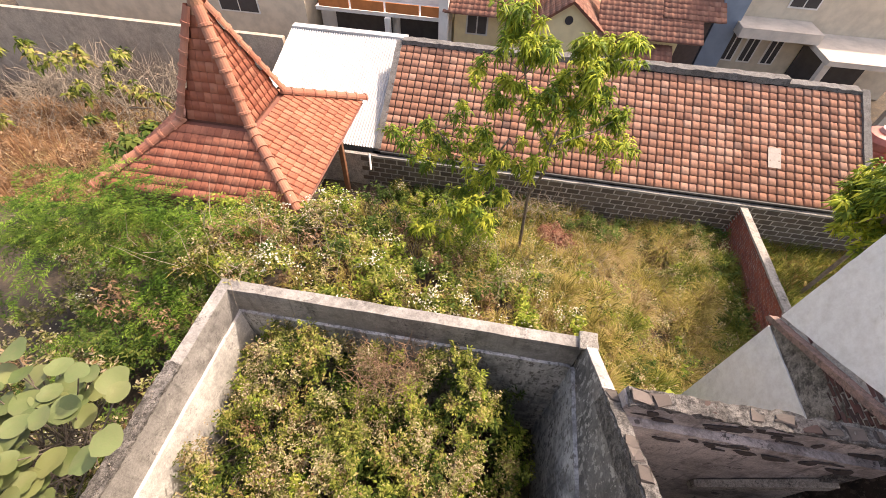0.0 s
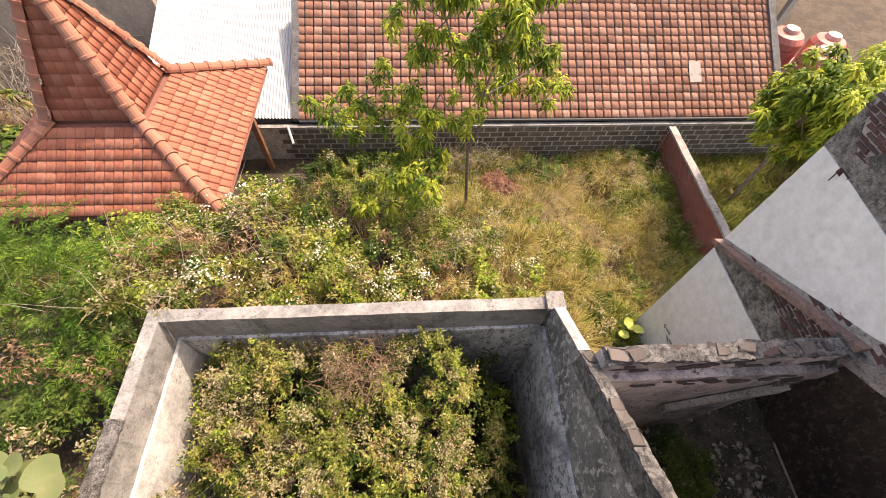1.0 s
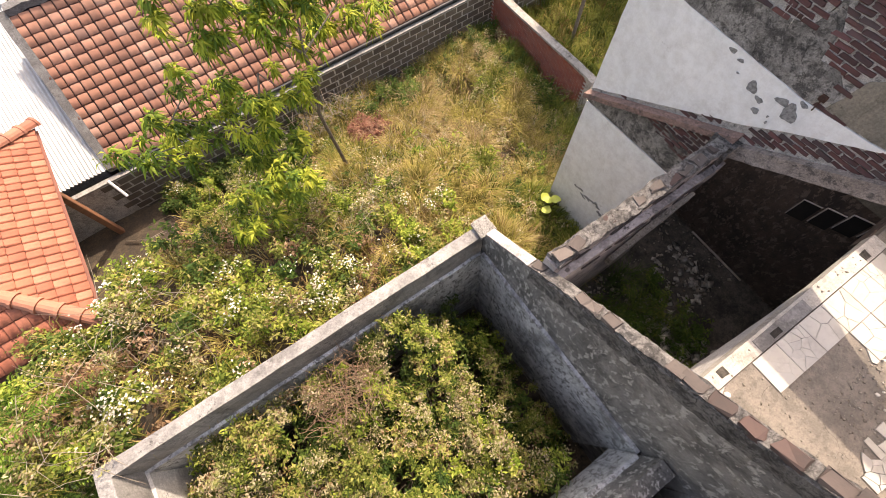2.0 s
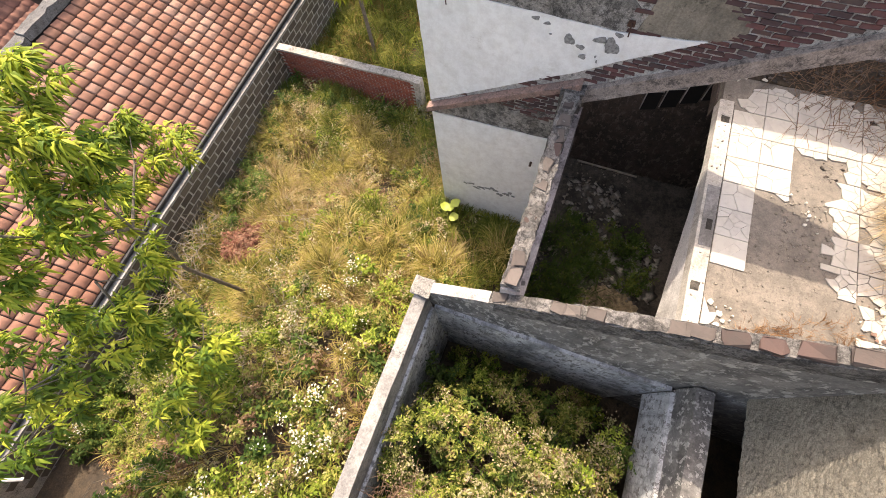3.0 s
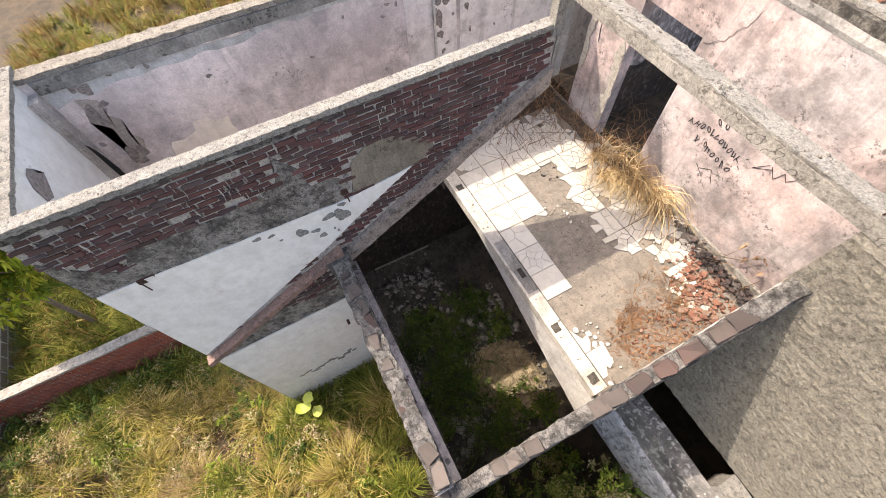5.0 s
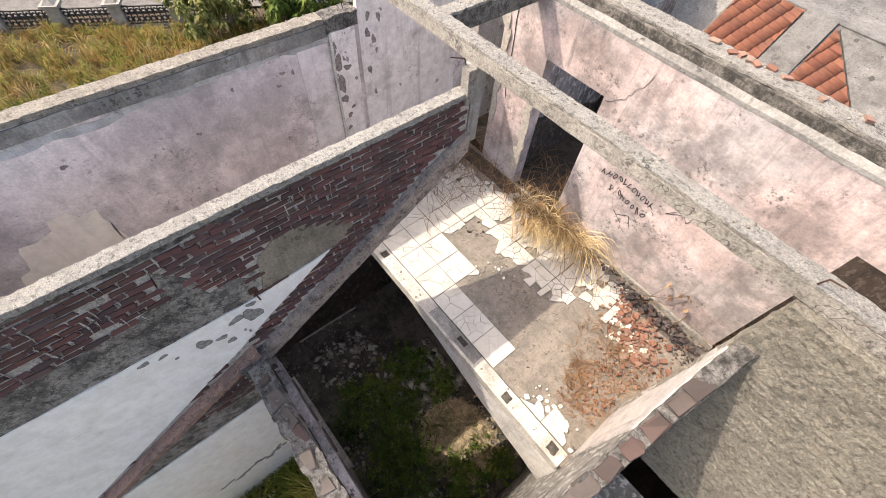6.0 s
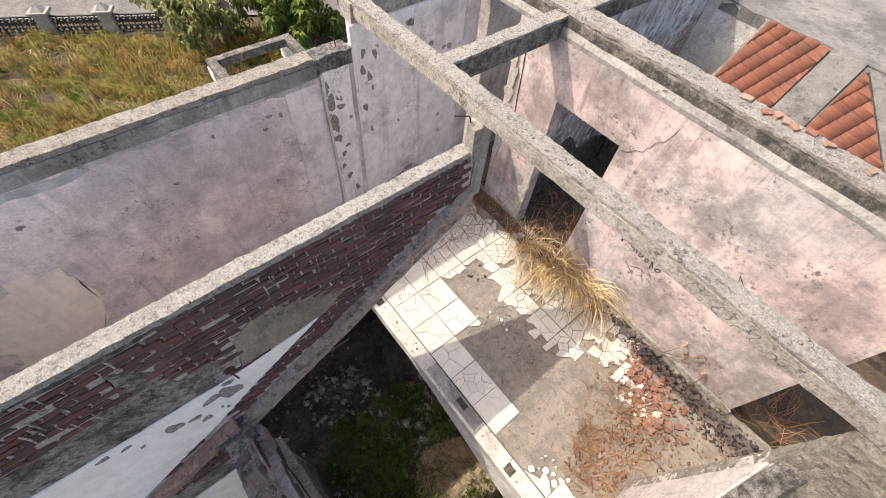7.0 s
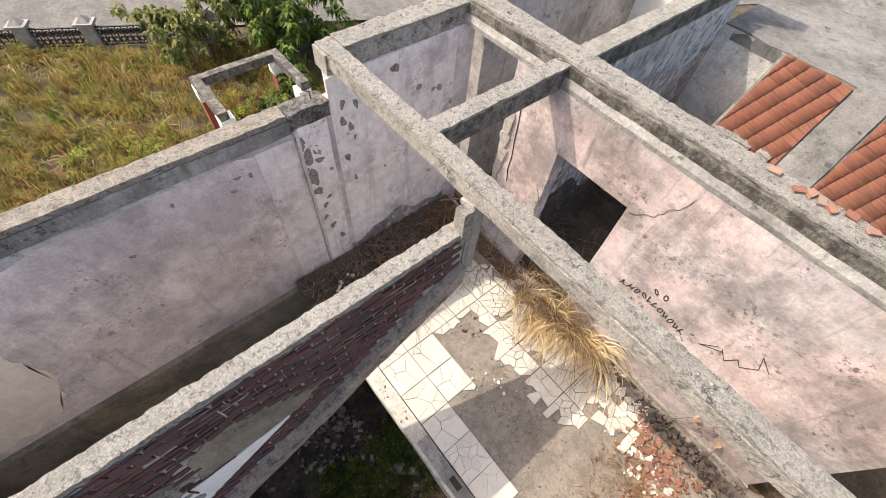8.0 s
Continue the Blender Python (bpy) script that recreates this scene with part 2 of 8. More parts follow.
BLOCK = pieces("dark_block", [(0, (0.115, 0.092, 0.07)), (0.5, (0.16, 0.13, 0.10)), (1, (0.085, 0.068, 0.053))], amount=0.5)
JOINT = concrete("block_joint", (0.62, 0.58, 0.53), (0.42, 0.395, 0.36), 0.3, 0.8, 8.0, 31)
SOIL = concrete("dry_soil", (0.12, 0.088, 0.056), (0.07, 0.052, 0.035), 0.5, 1.0, 3.0, 7)
DARKSOIL = concrete("dark_rubble_floor", (0.13, 0.115, 0.095), (0.032, 0.029, 0.024), 0.6, 1.0, 3.0, 17)
KERB = plaster("cream_kerb_paint", (0.72, 0.68, 0.61), (0.62, 0.575, 0.50), (0.16, 0.14, 0.12), 0.45, 0.5, shift=27)

# ---- shapes ----
def link_mesh(name, bm, mat, parent=None, label=""):
    me = bpy.data.meshes.new(name)
    bm.to_mesh(me)
    bm.free()
    return mesh_object(name, me, mat, parent, label)


def mesh_object(name, me, mat, parent=None, label=""):
    if mat and not me.materials:
        me.materials.append(mat)
    ob = new(name, me)
    if parent:
        ob.parent = parent
        ob.matrix_parent_inverse = parent.matrix_basis.inverted()
    if label:
        ob["label"] = label
    return ob


def part(name, bm, mat, parent, label=""):
    """Link a bmesh as one mesh under a thing or a part."""
    return link_mesh(name, bm, mat, parent, label)


def thing(name, at, label, category, group="", kind=""):
    e = new(name)
    e.empty_display_size = 0.1
    e.matrix_basis = Matrix.Translation(at)
    return tagged(e, label, category, group, kind)


def setting(name, bm, mat, label, category):
    return tagged(link_mesh(name, bm, mat), label, category, "", "structure")


def rbox(bm, x0, x1, y0, y1, z0, z1, seg=0.16, amp=0.008, freq=2.6, flip=False):
    """A block with uneven faces. z0 and z1 may be functions of x and y."""
    x0, x1, y0, y1 = min(x0, x1), max(x0, x1), min(y0, y1), max(y0, y1)
    lo = z0 if callable(z0) else lambda x, y: z0
    hi = z1 if callable(z1) else lambda x, y: z1
    tall = max(hi(x, y) - lo(x, y) for x in (x0, x1) for y in (y0, y1))
    nx, ny, nz = (max(1, round(v / seg)) for v in (x1 - x0, y1 - y0, tall))
    verts = {}

    def at(i, j, k):
        key = (i, j, k)
        if key not in verts:
            x, y = x0 + (x1 - x0) * i / nx, y0 + (y1 - y0) * j / ny
            z = lo(x, y) + (hi(x, y) - lo(x, y)) * k / nz
            p = Vector((x, y, z))
            p += noise.noise_vector(p * freq) * amp + noise.noise_vector(p * freq * 4.3) * amp * 0.6
            verts[key] = bm.verts.new(p)
        return verts[key]

    for i in range(nx):
        for j in range(ny):
            bm.faces.new((at(i, j, 0), at(i, j + 1, 0), at(i + 1, j + 1, 0), at(i + 1, j, 0)))
            bm.faces.new((at(i, j, nz), at(i + 1, j, nz), at(i + 1, j + 1, nz), at(i, j + 1, nz)))
    for i in range(nx):
        for k in range(nz):
            bm.faces.new((at(i, 0, k), at(i + 1, 0, k), at(i + 1, 0, k + 1), at(i, 0, k + 1)))
            bm.faces.new((at(i, ny, k), at(i, ny, k + 1), at(i + 1, ny, k + 1), at(i + 1, ny, k)))
    for j in range(ny):
        for k in range(nz):
            bm.faces.new((at(0, j, k), at(0, j, k + 1), at(0, j + 1, k + 1), at(0, j + 1, k)))
            bm.faces.new((at(nx, j, k), at(nx, j + 1, k), at(nx, j + 1, k + 1), at(nx, j, k + 1)))


def blocks(*some, **how):
    bm = bmesh.new()
    for s in some:
        rbox(bm, *s, **how)
    return bm


def cuboid(bm, x0, x1, y0, y1, z0, z1, turn=None):
    r = bmesh.ops.create_cube(bm, size=1.0)["verts"]
    c = Vector(((x0 + x1) / 2, (y0 + y1) / 2, (z0 + z1) / 2))
    for v in r:
        v.co = Vector((v.co.x * (x1 - x0), v.co.y * (y1 - y0), v.co.z * (z1 - z0)))
        if turn:
            v.co = turn @ v.co
        v.co += c
    return r


def bar(bm, a, b, r0, r1=None, sides=6):
    """A tapered round bar from a to b."""
    a, b = Vector(a), Vector(b)
    r1 = r0 if r1 is None else r1
    q = (b - a).to_track_quat("Z", "Y")
    rings = []
    for p, r in ((a, r0), (b, r1)):
        rings.append([bm.verts.new(p + q @ Vector((math.cos(6.2832 * k / sides) * r, math.sin(6.2832 * k / sides) * r, 0))) for k in range(sides)])
    for k in range(sides):
        bm.faces.new((rings[0][k], rings[0][(k + 1) % sides], rings[1][(k + 1) % sides], rings[1][k]))
    bm.faces.new(rings[0][::-1])
    bm.faces.new(rings[1])


def slab(bm, points, base, along_u, along_v, out, thick, wobble=0.0):
    """A thin sheet with an uneven outline: points (u, v) in a plane, raised by thick along out."""
    pts = []
    n = len(points)
    for i in range(n):
        a, b = Vector(points[i]), Vector(points[(i + 1) % n])
        steps = max(1, int((b - a).length / 0.09)) if wobble else 1
        for s in range(steps):
            p = a.lerp(b, s / steps)
            if wobble:
                w = noise.noise_vector(Vector((p.x * 5.1, p.y * 5.1, n * 0.37)))
                p = p + Vector((w.x, w.y)) * wobble
            pts.append(p)
    base, along_u, along_v, out = (Vector(v) for v in (base, along_u, along_v, out))
    low = [bm.verts.new(base + along_u * p.x + along_v * p.y) for p in pts]
    top = [bm.verts.new(base + along_u * p.x + along_v * p.y + out * thick) for p in pts]
    rim = [bm.verts.new(v.co) for v in top]
    f = bm.faces.new(top)
    for i in range(len(pts)):
        j = (i + 1) % len(pts)
        bm.faces.new((low[i], low[j], rim[j], rim[i]))
    bmesh.ops.triangulate(bm, faces=[f], ngon_method="EAR_CLIP")
    bmesh.ops.recalc_face_normals(bm, faces=bm.faces[:])


def blob(rx, ry, n=16):
    """An uneven oval outline."""
    k = random.random() * 9
    n = max(n, 18)
    out = []
    for i in range(n):
        a = 6.2832 * i / n
        r = 1 + 0.20 * math.sin(2 * a + k) + 0.16 * math.sin(3 * a + 2.3 * k) + 0.10 * math.sin(5 * a + 3.1 * k)
        out.append((math.cos(a) * rx * r, math.sin(a) * ry * r))
    return out


def brick_mesh(name, l, w, h, worn=0.06, seed=0):
    rnd = random.Random(seed)
    bm = bmesh.new()
    r = bmesh.ops.create_cube(bm, size=1.0)["verts"]
    for v in r:
        v.co = Vector((v.co.x * l, v.co.y * w, v.co.z * h))
    bmesh.ops.bevel(bm, geom=bm.edges[:], offset=min(w, h) * 0.12, segments=1, affect="EDGES")
    for v in bm.verts:
        v.co += Vector([rnd.uniform(-1, 1) * min(w, h) * worn for _ in range(3)])
    me = bpy.data.meshes.new(name)
    bm.to_mesh(me)
    bm.free()
    return me


def piece(name, me, m, parent, mat=None):
    if mat and not me.materials:
        me.materials.append(mat)
    ob = new(name, me)
    ob.parent = parent
    ob.matrix_parent_inverse = parent.matrix_basis.inverted()
    ob.matrix_basis = m
    return ob


def quick_mesh(name, co, faces):
    """A mesh from numpy arrays: co (n, 3), faces (m, 3 or 4)."""
    me = bpy.data.meshes.new(name)
    co, faces = np.asarray(co, np.float32), np.asarray(faces, np.int32)
    m, k = faces.shape
    me.vertices.add(len(co))
    me.vertices.foreach_set("co", co.ravel())
    me.loops.add(m * k)
    me.loops.foreach_set("vertex_index", faces.ravel())
    me.polygons.add(m)
    me.polygons.foreach_set("loop_start", np.arange(0, m * k, k, dtype=np.int32))
    me.polygons.foreach_set("loop_total", np.full(m, k, np.int32))
    me.update(calc_edges=True)
    return me


def unit(v):
    return v / np.maximum(np.linalg.norm(v, axis=1, keepdims=True), 1e-9)


def leaf_cards(rng, at, length, width, lift=0.5, droop=0.25, way=None):
    """Leaves folded along the midrib: six corners each, four triangles, as arrays."""
    n = len(at)
    length, width = np.broadcast_to(length, n)[:, None], np.broadcast_to(width, n)[:, None]
    ang = rng.uniform(0, 2 * np.pi, n)
    if way is None:
        d = np.stack([np.cos(ang), np.sin(ang), rng.normal(lift, 0.35, n)], 1)
    else:
        d = way + rng.normal(0, 0.35, (n, 3))
    d = unit(d)
    side = unit(np.cross(d, np.array([0, 0, 1.0]) + rng.normal(0, 0.45, (n, 3))))
    up = np.cross(side, d)
    down = np.array([0, 0, -1.0]) * droop
    base = at
    m1 = at + d * length * 0.45 + up * width * 0.10
    l1 = at + d * length * 0.42 + side * width * 0.5 + up * width * 0.28 + down * length * 0.1
    r1 = at + d * length * 0.42 - side * width * 0.5 + up * width * 0.28 + down * length * 0.1
    tip = at + d * length + down * length * 0.8
    co = np.stack([base, l1, m1, r1, tip], 1).reshape(-1, 3)
    k = np.arange(n)[:, None] * 5
    faces = np.concatenate([k + [0, 1, 2], k + [0, 2, 3], k + [1, 4, 2], k + [2, 4, 3]], 0)
    return co, faces


def blades(rng, at, height, width, lean=0.5):
    """Grass blades: bent strips of three triangles."""
    n = len(at)
    height, width = np.broadcast_to(height, n)[:, None], np.broadcast_to(width, n)[:, None]
    ang = rng.uniform(0, 2 * np.pi, n)
    out = np.stack([np.cos(ang), np.sin(ang), np.zeros(n)], 1)
    side = np.stack([-np.sin(ang), np.cos(ang), np.zeros(n)], 1)
    tilt = np.abs(rng.normal(lean, lean * 0.5, n))[:, None]
    z = np.array([0, 0, 1.0])
    mid = at + z * height * 0.6 + out * height * tilt * 0.35
    tip = at + z * height * (1.0 - 0.35 * tilt) + out * height * tilt * 1.0
    co = np.stack([at - side * width * 0.5, at + side * width * 0.5, mid + side * width * 0.42, mid - side * width * 0.42, tip], 1).reshape(-1, 3)
    k = np.arange(n)[:, None] * 5
    faces = np.concatenate([k + [0, 1, 2], k + [0, 2, 3], k + [3, 2, 4]], 0)
    return co, faces


def leaf_mesh(name, co, faces):
    """A mesh of leaves or blades of five corners each; those that grow together share a tone."""
    me = quick_mesh(name, co, faces)
    p = np.asarray(co)[::5]
    q = np.floor((p + 0.07 * np.sin(p[:, [1, 2, 0]] * 21.0)) / [0.24, 0.24, 0.32])
    tone = np.abs(np.sin(q[:, 0] * 127.1 + q[:, 1] * 311.7 + q[:, 2] * 74.7) * 43758.5453) % 1.0
    me.attributes.new("tone", "FLOAT", "POINT").data.foreach_set("value", np.repeat(tone, 5)[:len(co)].astype(np.float32))
    return me


def stuff(name, co, faces, mat, label, category):
    me = leaf_mesh(name, co, faces) if len(co) % 5 == 0 else quick_mesh(name, co, faces)
    return tagged(mesh_object(name, me, mat), label, category, "", "stuff")


def ease(v):
    v = np.clip(v, 0, 1)
    return v * v * (3 - 2 * v)


def bank_top(x, y):
    """Height that the wild growth reaches: a bank leaning against the roofless room, falling to the block wall."""
    high = 1.55 - 0.42 * np.clip(x, -6, 4)
    low = 0.15 - 0.1 * np.clip(x, 0, 6) + 0.45 * ease((np.asarray(x, float) - 2.8) / 1.8)
    corner = 0.85 * ease((-4.7 - np.asarray(x, float)) / 0.7) * ease((np.asarray(y, float) - 1.1) / 0.8)
    return high + (low - high) * ease((np.asarray(y, float) - 2.2) / 3.3) - corner


def ground_z(x, y):
    """The overgrown bank of the garden; the rooms, the front yard and the strip beyond the red wall lie lower."""
    x, y = np.asarray(x, float), np.asarray(y, float)
    level = -0.12 * np.clip(y - 1.0, 0, 7.5) + 0.05 * np.sin(x * 1.3) * np.cos(y * 1.1)
    deep = 0.5 + 0.12 * np.clip(1.5 - x, 0, 5) + 1.2 * ease((-5.2 - x) / 1.2)
    high = 1.55 - 0.42 * np.clip(x, -6, 4) - deep
    low = -0.35 - 0.1 * np.clip(x, 0, 6) + 0.45 * ease((x - 2.8) / 1.8)
    bank = high + (low - high) * ease((y - 2.2) / 3.3) + 0.05 * np.sin(x * 1.9 + 1) * np.cos(y * 1.7)
    bank = bank * ease((y + 6.5) / 2.5) + 1.35 * ease((-10.4 - x) / 1.2) * ease((y - 2.6) / 2.0)
    rooms = ((x > -5.51) & (x < 0.09) & (y < -0.02)) | ((x > 0.05) & (x < 3.19) & (y < -1.11)) | ((x > 3.19) & (x < 5.2) & (y < 0.98))
    away = (x > 5.85) | ((x > 5.2) & (y < 0.98)) | (y > 7.01)
    return np.where(rooms, 0.0, np.where(away, level, bank))

# ---- ground ----
def make_ground():
    xs = np.unique(np.concatenate([np.linspace(-400, -20, 14), np.linspace(-20, 26, 185), np.linspace(26, 400, 14), [-5.53, -5.49, 0.03, 0.07, 0.11, 3.17, 3.21, 5.18, 5.22, 5.84, 5.86]]))
    ys = np.unique(np.concatenate([np.linspace(-400, -14, 14), np.linspace(-14, 16, 121), np.linspace(16, 400, 14), [-1.13, -1.09, -0.04, 0.0, 0.96, 1.0, 6.99, 7.03]]))
    gx, gy = np.meshgrid(xs, ys, indexing="ij")
    gz = ground_z(gx, gy)
    co = np.stack([gx, gy, gz], -1).reshape(-1, 3)
    n = len(ys)
    i, j = np.meshgrid(np.arange(len(xs) - 1), np.arange(n - 1), indexing="ij")
    a = (i * n + j).ravel()
    faces = np.stack([a, a + n, a + n + 1, a + 1], 1)
    return tagged(mesh_object("ground", quick_mesh("ground", co, faces), SOIL), "dry brown earth of the overgrown plot", "ground", "", "structure")


ground = make_ground()


# ---- the ruin: walls, beams, upper floor ----
def gable(x, y):
    """Top of the raking wall beside the overgrown room."""
    return 3.67 - 0.62 * min(y, 0.0) + 0.24 * float(np.clip((-3.2 - y) / 0.8, 0, 1)) ** 2


def rake(x, y):
    """Underside of the raking beam below the tall gable wall."""
    return 4.43 - 0.59 * (y + 1.16)


# overgrown room
wall_front = setting("wall_front", blocks((-5.60, 0.0, -0.10, 0.08, -0.4, 3.67)), BAREWALL, "low grey cement wall with a pale sunlit top", "wall")
part("band", blocks((-5.42, -0.03, -0.15, -0.102, -0.4, 3.10)), BLUISH, wall_front, "smoother pale plaster below a rail")
wall_left = setting("wall_left", blocks((-5.60, -5.42, -3.75, -0.10, -0.4, 3.67)), BAREWALL, "grey cement wall beside the weeds", "wall")
part("band", blocks((-5.418, -5.37, -3.5, -0.15, -0.4, 3.10)), LIMEWASH, wall_left, "smooth pale plaster below a rail")
part("coping", blocks((-5.61, -5.41, -3.75, -1.35, 3.672, 3.71), amp=0.021, seg=0.036, freq=11), DARKCRUST, wall_left, "rough dark mortar top")
wall_rake = setting("wall_rake", blocks((0.025, 0.155, -4.0, 0.08, -0.4, lambda x, y: gable(x, y))), GREYWALL, "raking grey wall with bare bricks along its top", "wall")
part("band", blocks((-0.03, 0.023, -3.5, -0.15, -0.4, 3.12)), BLUISH, wall_rake, "streaked whitewash below a rail")
part("inner_face", blocks((0.157, 0.172, -4.10, -3.30, 4.10, lambda x, y: gable(x, y) - 0.06)), PALE, wall_rake, "peeling white paint")
part("cap_block", blocks((-0.06, 0.20, -0.14, 0.13, 3.672, 3.74), amp=0.012, seg=0.06, freq=8), CRUST, wall_rake)
part("plaster_top", blocks((0.018, 0.162, -0.93, -0.14, lambda x, y: gable(x, y) + 0.003, lambda x, y: gable(x, y) + 0.03), seg=0.08), PALE, wall_rake, "smooth pale plaster top")
wall_back = setting("wall_back", blocks((-5.42, 0.0, -3.75, -3.54, 2.15, 3.70), (-5.42, -2.6, -3.75, -3.54, -0.4, 2.15)), GREYWALL, "grey lintel wall over a dark opening", "wall")
part("band", blocks((-2.6, -0.05, -3.54 + 0.002, -3.48, 2.15, 3.15)), BLUISH, wall_back, "pale blue flaking paint")
part("block", blocks((-2.2, -1.2, -4.0, -3.752, 3.45, 3.85), amp=0.02, seg=0.08, freq=6), CRUST, wall_back, "broken cement block")
wall_rough = setting("wall_rough", blocks((-6.0, 0.175, -4.12, -4.0, 3.87, 6.945), amp=0.011, seg=0.032, freq=28), ROUGH, "tall wall of rough thrown cement render", "wall")

# tall gable wall
wall_gable = setting("wall_gable", blocks((3.15, 3.24, -1.2, 1.07, -0.4, 6.66), (3.15, 3.24, -4.05, -1.2, lambda x, y: rake(x, y), 6.66), amp=0.002), MORTAR, "tall gable wall of bare brick and flaking white paint", "wall")
part("coping", blocks((3.118, 3.25, -4.05, 1.08, 6.665, 6.725), amp=0.011, seg=0.028, freq=24), LIMECRUST, wall_gable, "crumbling mortar top")
part("raking_beam", blocks((3.06, 3.36, -4.03, -1.2, lambda x, y: rake(x, y) - 0.11, lambda x, y: rake(x, y) + 0.13), amp=0.01, seg=0.12), RAKECEM, wall_gable, "sloping concrete beam")
part("ledge", blocks((3.02, 3.16, -1.2, 1.12, lambda x, y: 3.44 - 0.53 * (y - 1.07), lambda x, y: 3.54 - 0.53 * (y - 1.07)), amp=0.006, seg=0.12), LEDGE, wall_gable, "sloping reddish ledge")
wall_end = setting("wall_end", blocks((3.245, 5.30, 0.90, 1.07, -0.4, 6.66)), WHITE, "pale end wall of the narrow roofless room", "wall")
part("coping", blocks((3.26, 5.30, 0.88, 1.09, 6.663, 6.71), amp=0.011, seg=0.032, freq=22), CRUST, wall_end, "crumbling mortar top")
wall_far = setting("wall_far", blocks((5.10, 5.25, -4.10, 1.07, -0.4, 6.615), (5.10, 5.30, -5.88, -4.10, -0.4, 6.88), amp=0.002), LILAC, "long wall of faded stained lilac plaster", "wall")
part("coping", blocks((5.085, 5.262, -3.58, 0.88, 6.618, 6.672), amp=0.010, seg=0.04, freq=17), SANDCRUST, wall_far, "weathered cement top")
part("lower_face", blocks((5.06, 5.096, -5.6, 0.88, 0.2, 3.84), seg=0.2), SOOTSHADE, wall_far, "black lower wall")
part("corner_strip", blocks((4.93, 5.098, 0.80, 0.898, 4.1, 6.5), seg=0.1), PALE, wall_far, "grey corner strip")
part("foot_strip", blocks((5.02, 5.098, -5.6, 0.88, 3.42, 4.06)), BROWNWALL, wall_far, "dark cement strip")
part("pilaster", blocks((5.075, 5.098, -3.95, -3.62, 4.1, 6.5)), SPECKED, wall_far, "flat pale pilaster with blistered paint")
part("pilaster", blocks((5.072, 5.268, -4.00, -3.59, 6.50, 6.672), amp=0.020, seg=0.04, freq=11), DARKCRUST, wall_far, "broken cement pilaster head")
part("pilaster_edge", blocks((5.066, 5.098, -3.635, -3.605, 4.1, 6.49), seg=0.2), LIMEWASH, wall_far, "raised pale edge of the pilaster")
part("pale_stripe", blocks((5.092, 5.0985, -3.59, -3.20, 4.12, 6.40), seg=0.2, amp=0.001), STRIPE, wall_far, "upright streak of greyer paint beside the pilaster")
part("flank", blocks((5.072, 5.098, -3.59, 0.80, 6.47, lambda x, y: 6.612), amp=0.009, seg=0.06, freq=9), BAREWALL, wall_far, "grey weathered flank below the wall top")
part("specked_skin", blocks((5.090, 5.098, -5.62, -4.02, 4.10, 6.87), seg=0.2, amp=0.001), SPECKED, wall_far, "pale paint specked with black mould")
part("dado", blocks((5.082, 5.0895, -5.6, -3.96, 4.1, lambda x, y: 4.42 + 0.10 * math.sin(y * 5.0) + 0.05 * math.sin(y * 13.0 + 1.0)), seg=0.08, amp=0.0), DADO, wall_far, "damp stained plaster above the floor")

# walls around the yard below
wall_pit = setting("wall_pit", blocks((0.157, 3.15, -1.20, -1.02, -0.4, 4.56), amp=0.003), STAINED, "thin pinkish wall with bare bricks along its top", "wall")
part("band", blocks((0.18, 3.13, -1.30, -1.202, 3.9, 4.24), amp=0.003), STAINED, wall_pit, "stained pink band")
part("end_scar", blocks((2.98, 3.148, -1.26, -0.96, 3.0, 4.62), amp=0.03, seg=0.07, freq=6), DARKCRUST, wall_pit, "torn dark mortar")
part("brace", blocks((1.9, 3.1, -1.32, -1.22, lambda x, y: 2.2 + 0.9 * (x - 1.9), lambda x, y: 2.4 + 0.9 * (x - 1.9))), CEMENT, wall_pit)
floor_upper = setting("floor_upper", blocks((0.157, 5.10, -5.72, -3.12, 3.92, 4.085), amp=0.006), SCREED, "upper terrace floor of bare grey screed", "floor")
part("floor_end", blocks((-5.0, 0.178, -5.72, -4.125, 3.92, 4.085), amp=0.006), SCREED, floor_upper, "bare screed behind the rough wall")
part("edge_beam", blocks((0.157, 3.96, -3.30, -3.10, lambda x, y: 2.95 + 0.32 * min(x, 2.9), 3.918)), LIMEWASH, floor_upper, "pale edge beam with peeling paint")
part("edge_beam", blocks((3.96, 5.018, -3.30, -3.10, 3.70, 3.918)), SOOTSHADE, floor_upper, "black end of the edge beam")
part("kerb", blocks((0.20, 3.95, -3.274, -3.085, 3.922, 4.10), amp=0.006, seg=0.12), KERB, floor_upper, "cream painted kerb")
part("kerb_patch", blocks((1.62, 2.50, -3.270, -3.12, 4.103, 4.112), amp=0.002), BAREWALL, floor_upper, "grey cement repair")
part("litter", blocks((4.42, 5.06, -5.66, -3.05, 4.06, lambda x, y: 4.105 + 0.12 * max(0.0, (x - 4.6) / 0.46)), (2.70, 4.42, -5.66, -5.42, 4.087, 4.106), amp=0.014, seg=0.07, freq=9), SOIL, floor_upper, "dark litter in the corner of the terrace")
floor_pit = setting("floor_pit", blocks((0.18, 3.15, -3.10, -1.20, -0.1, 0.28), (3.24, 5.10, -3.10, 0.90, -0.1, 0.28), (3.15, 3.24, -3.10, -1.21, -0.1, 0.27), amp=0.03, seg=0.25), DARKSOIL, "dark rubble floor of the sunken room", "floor")

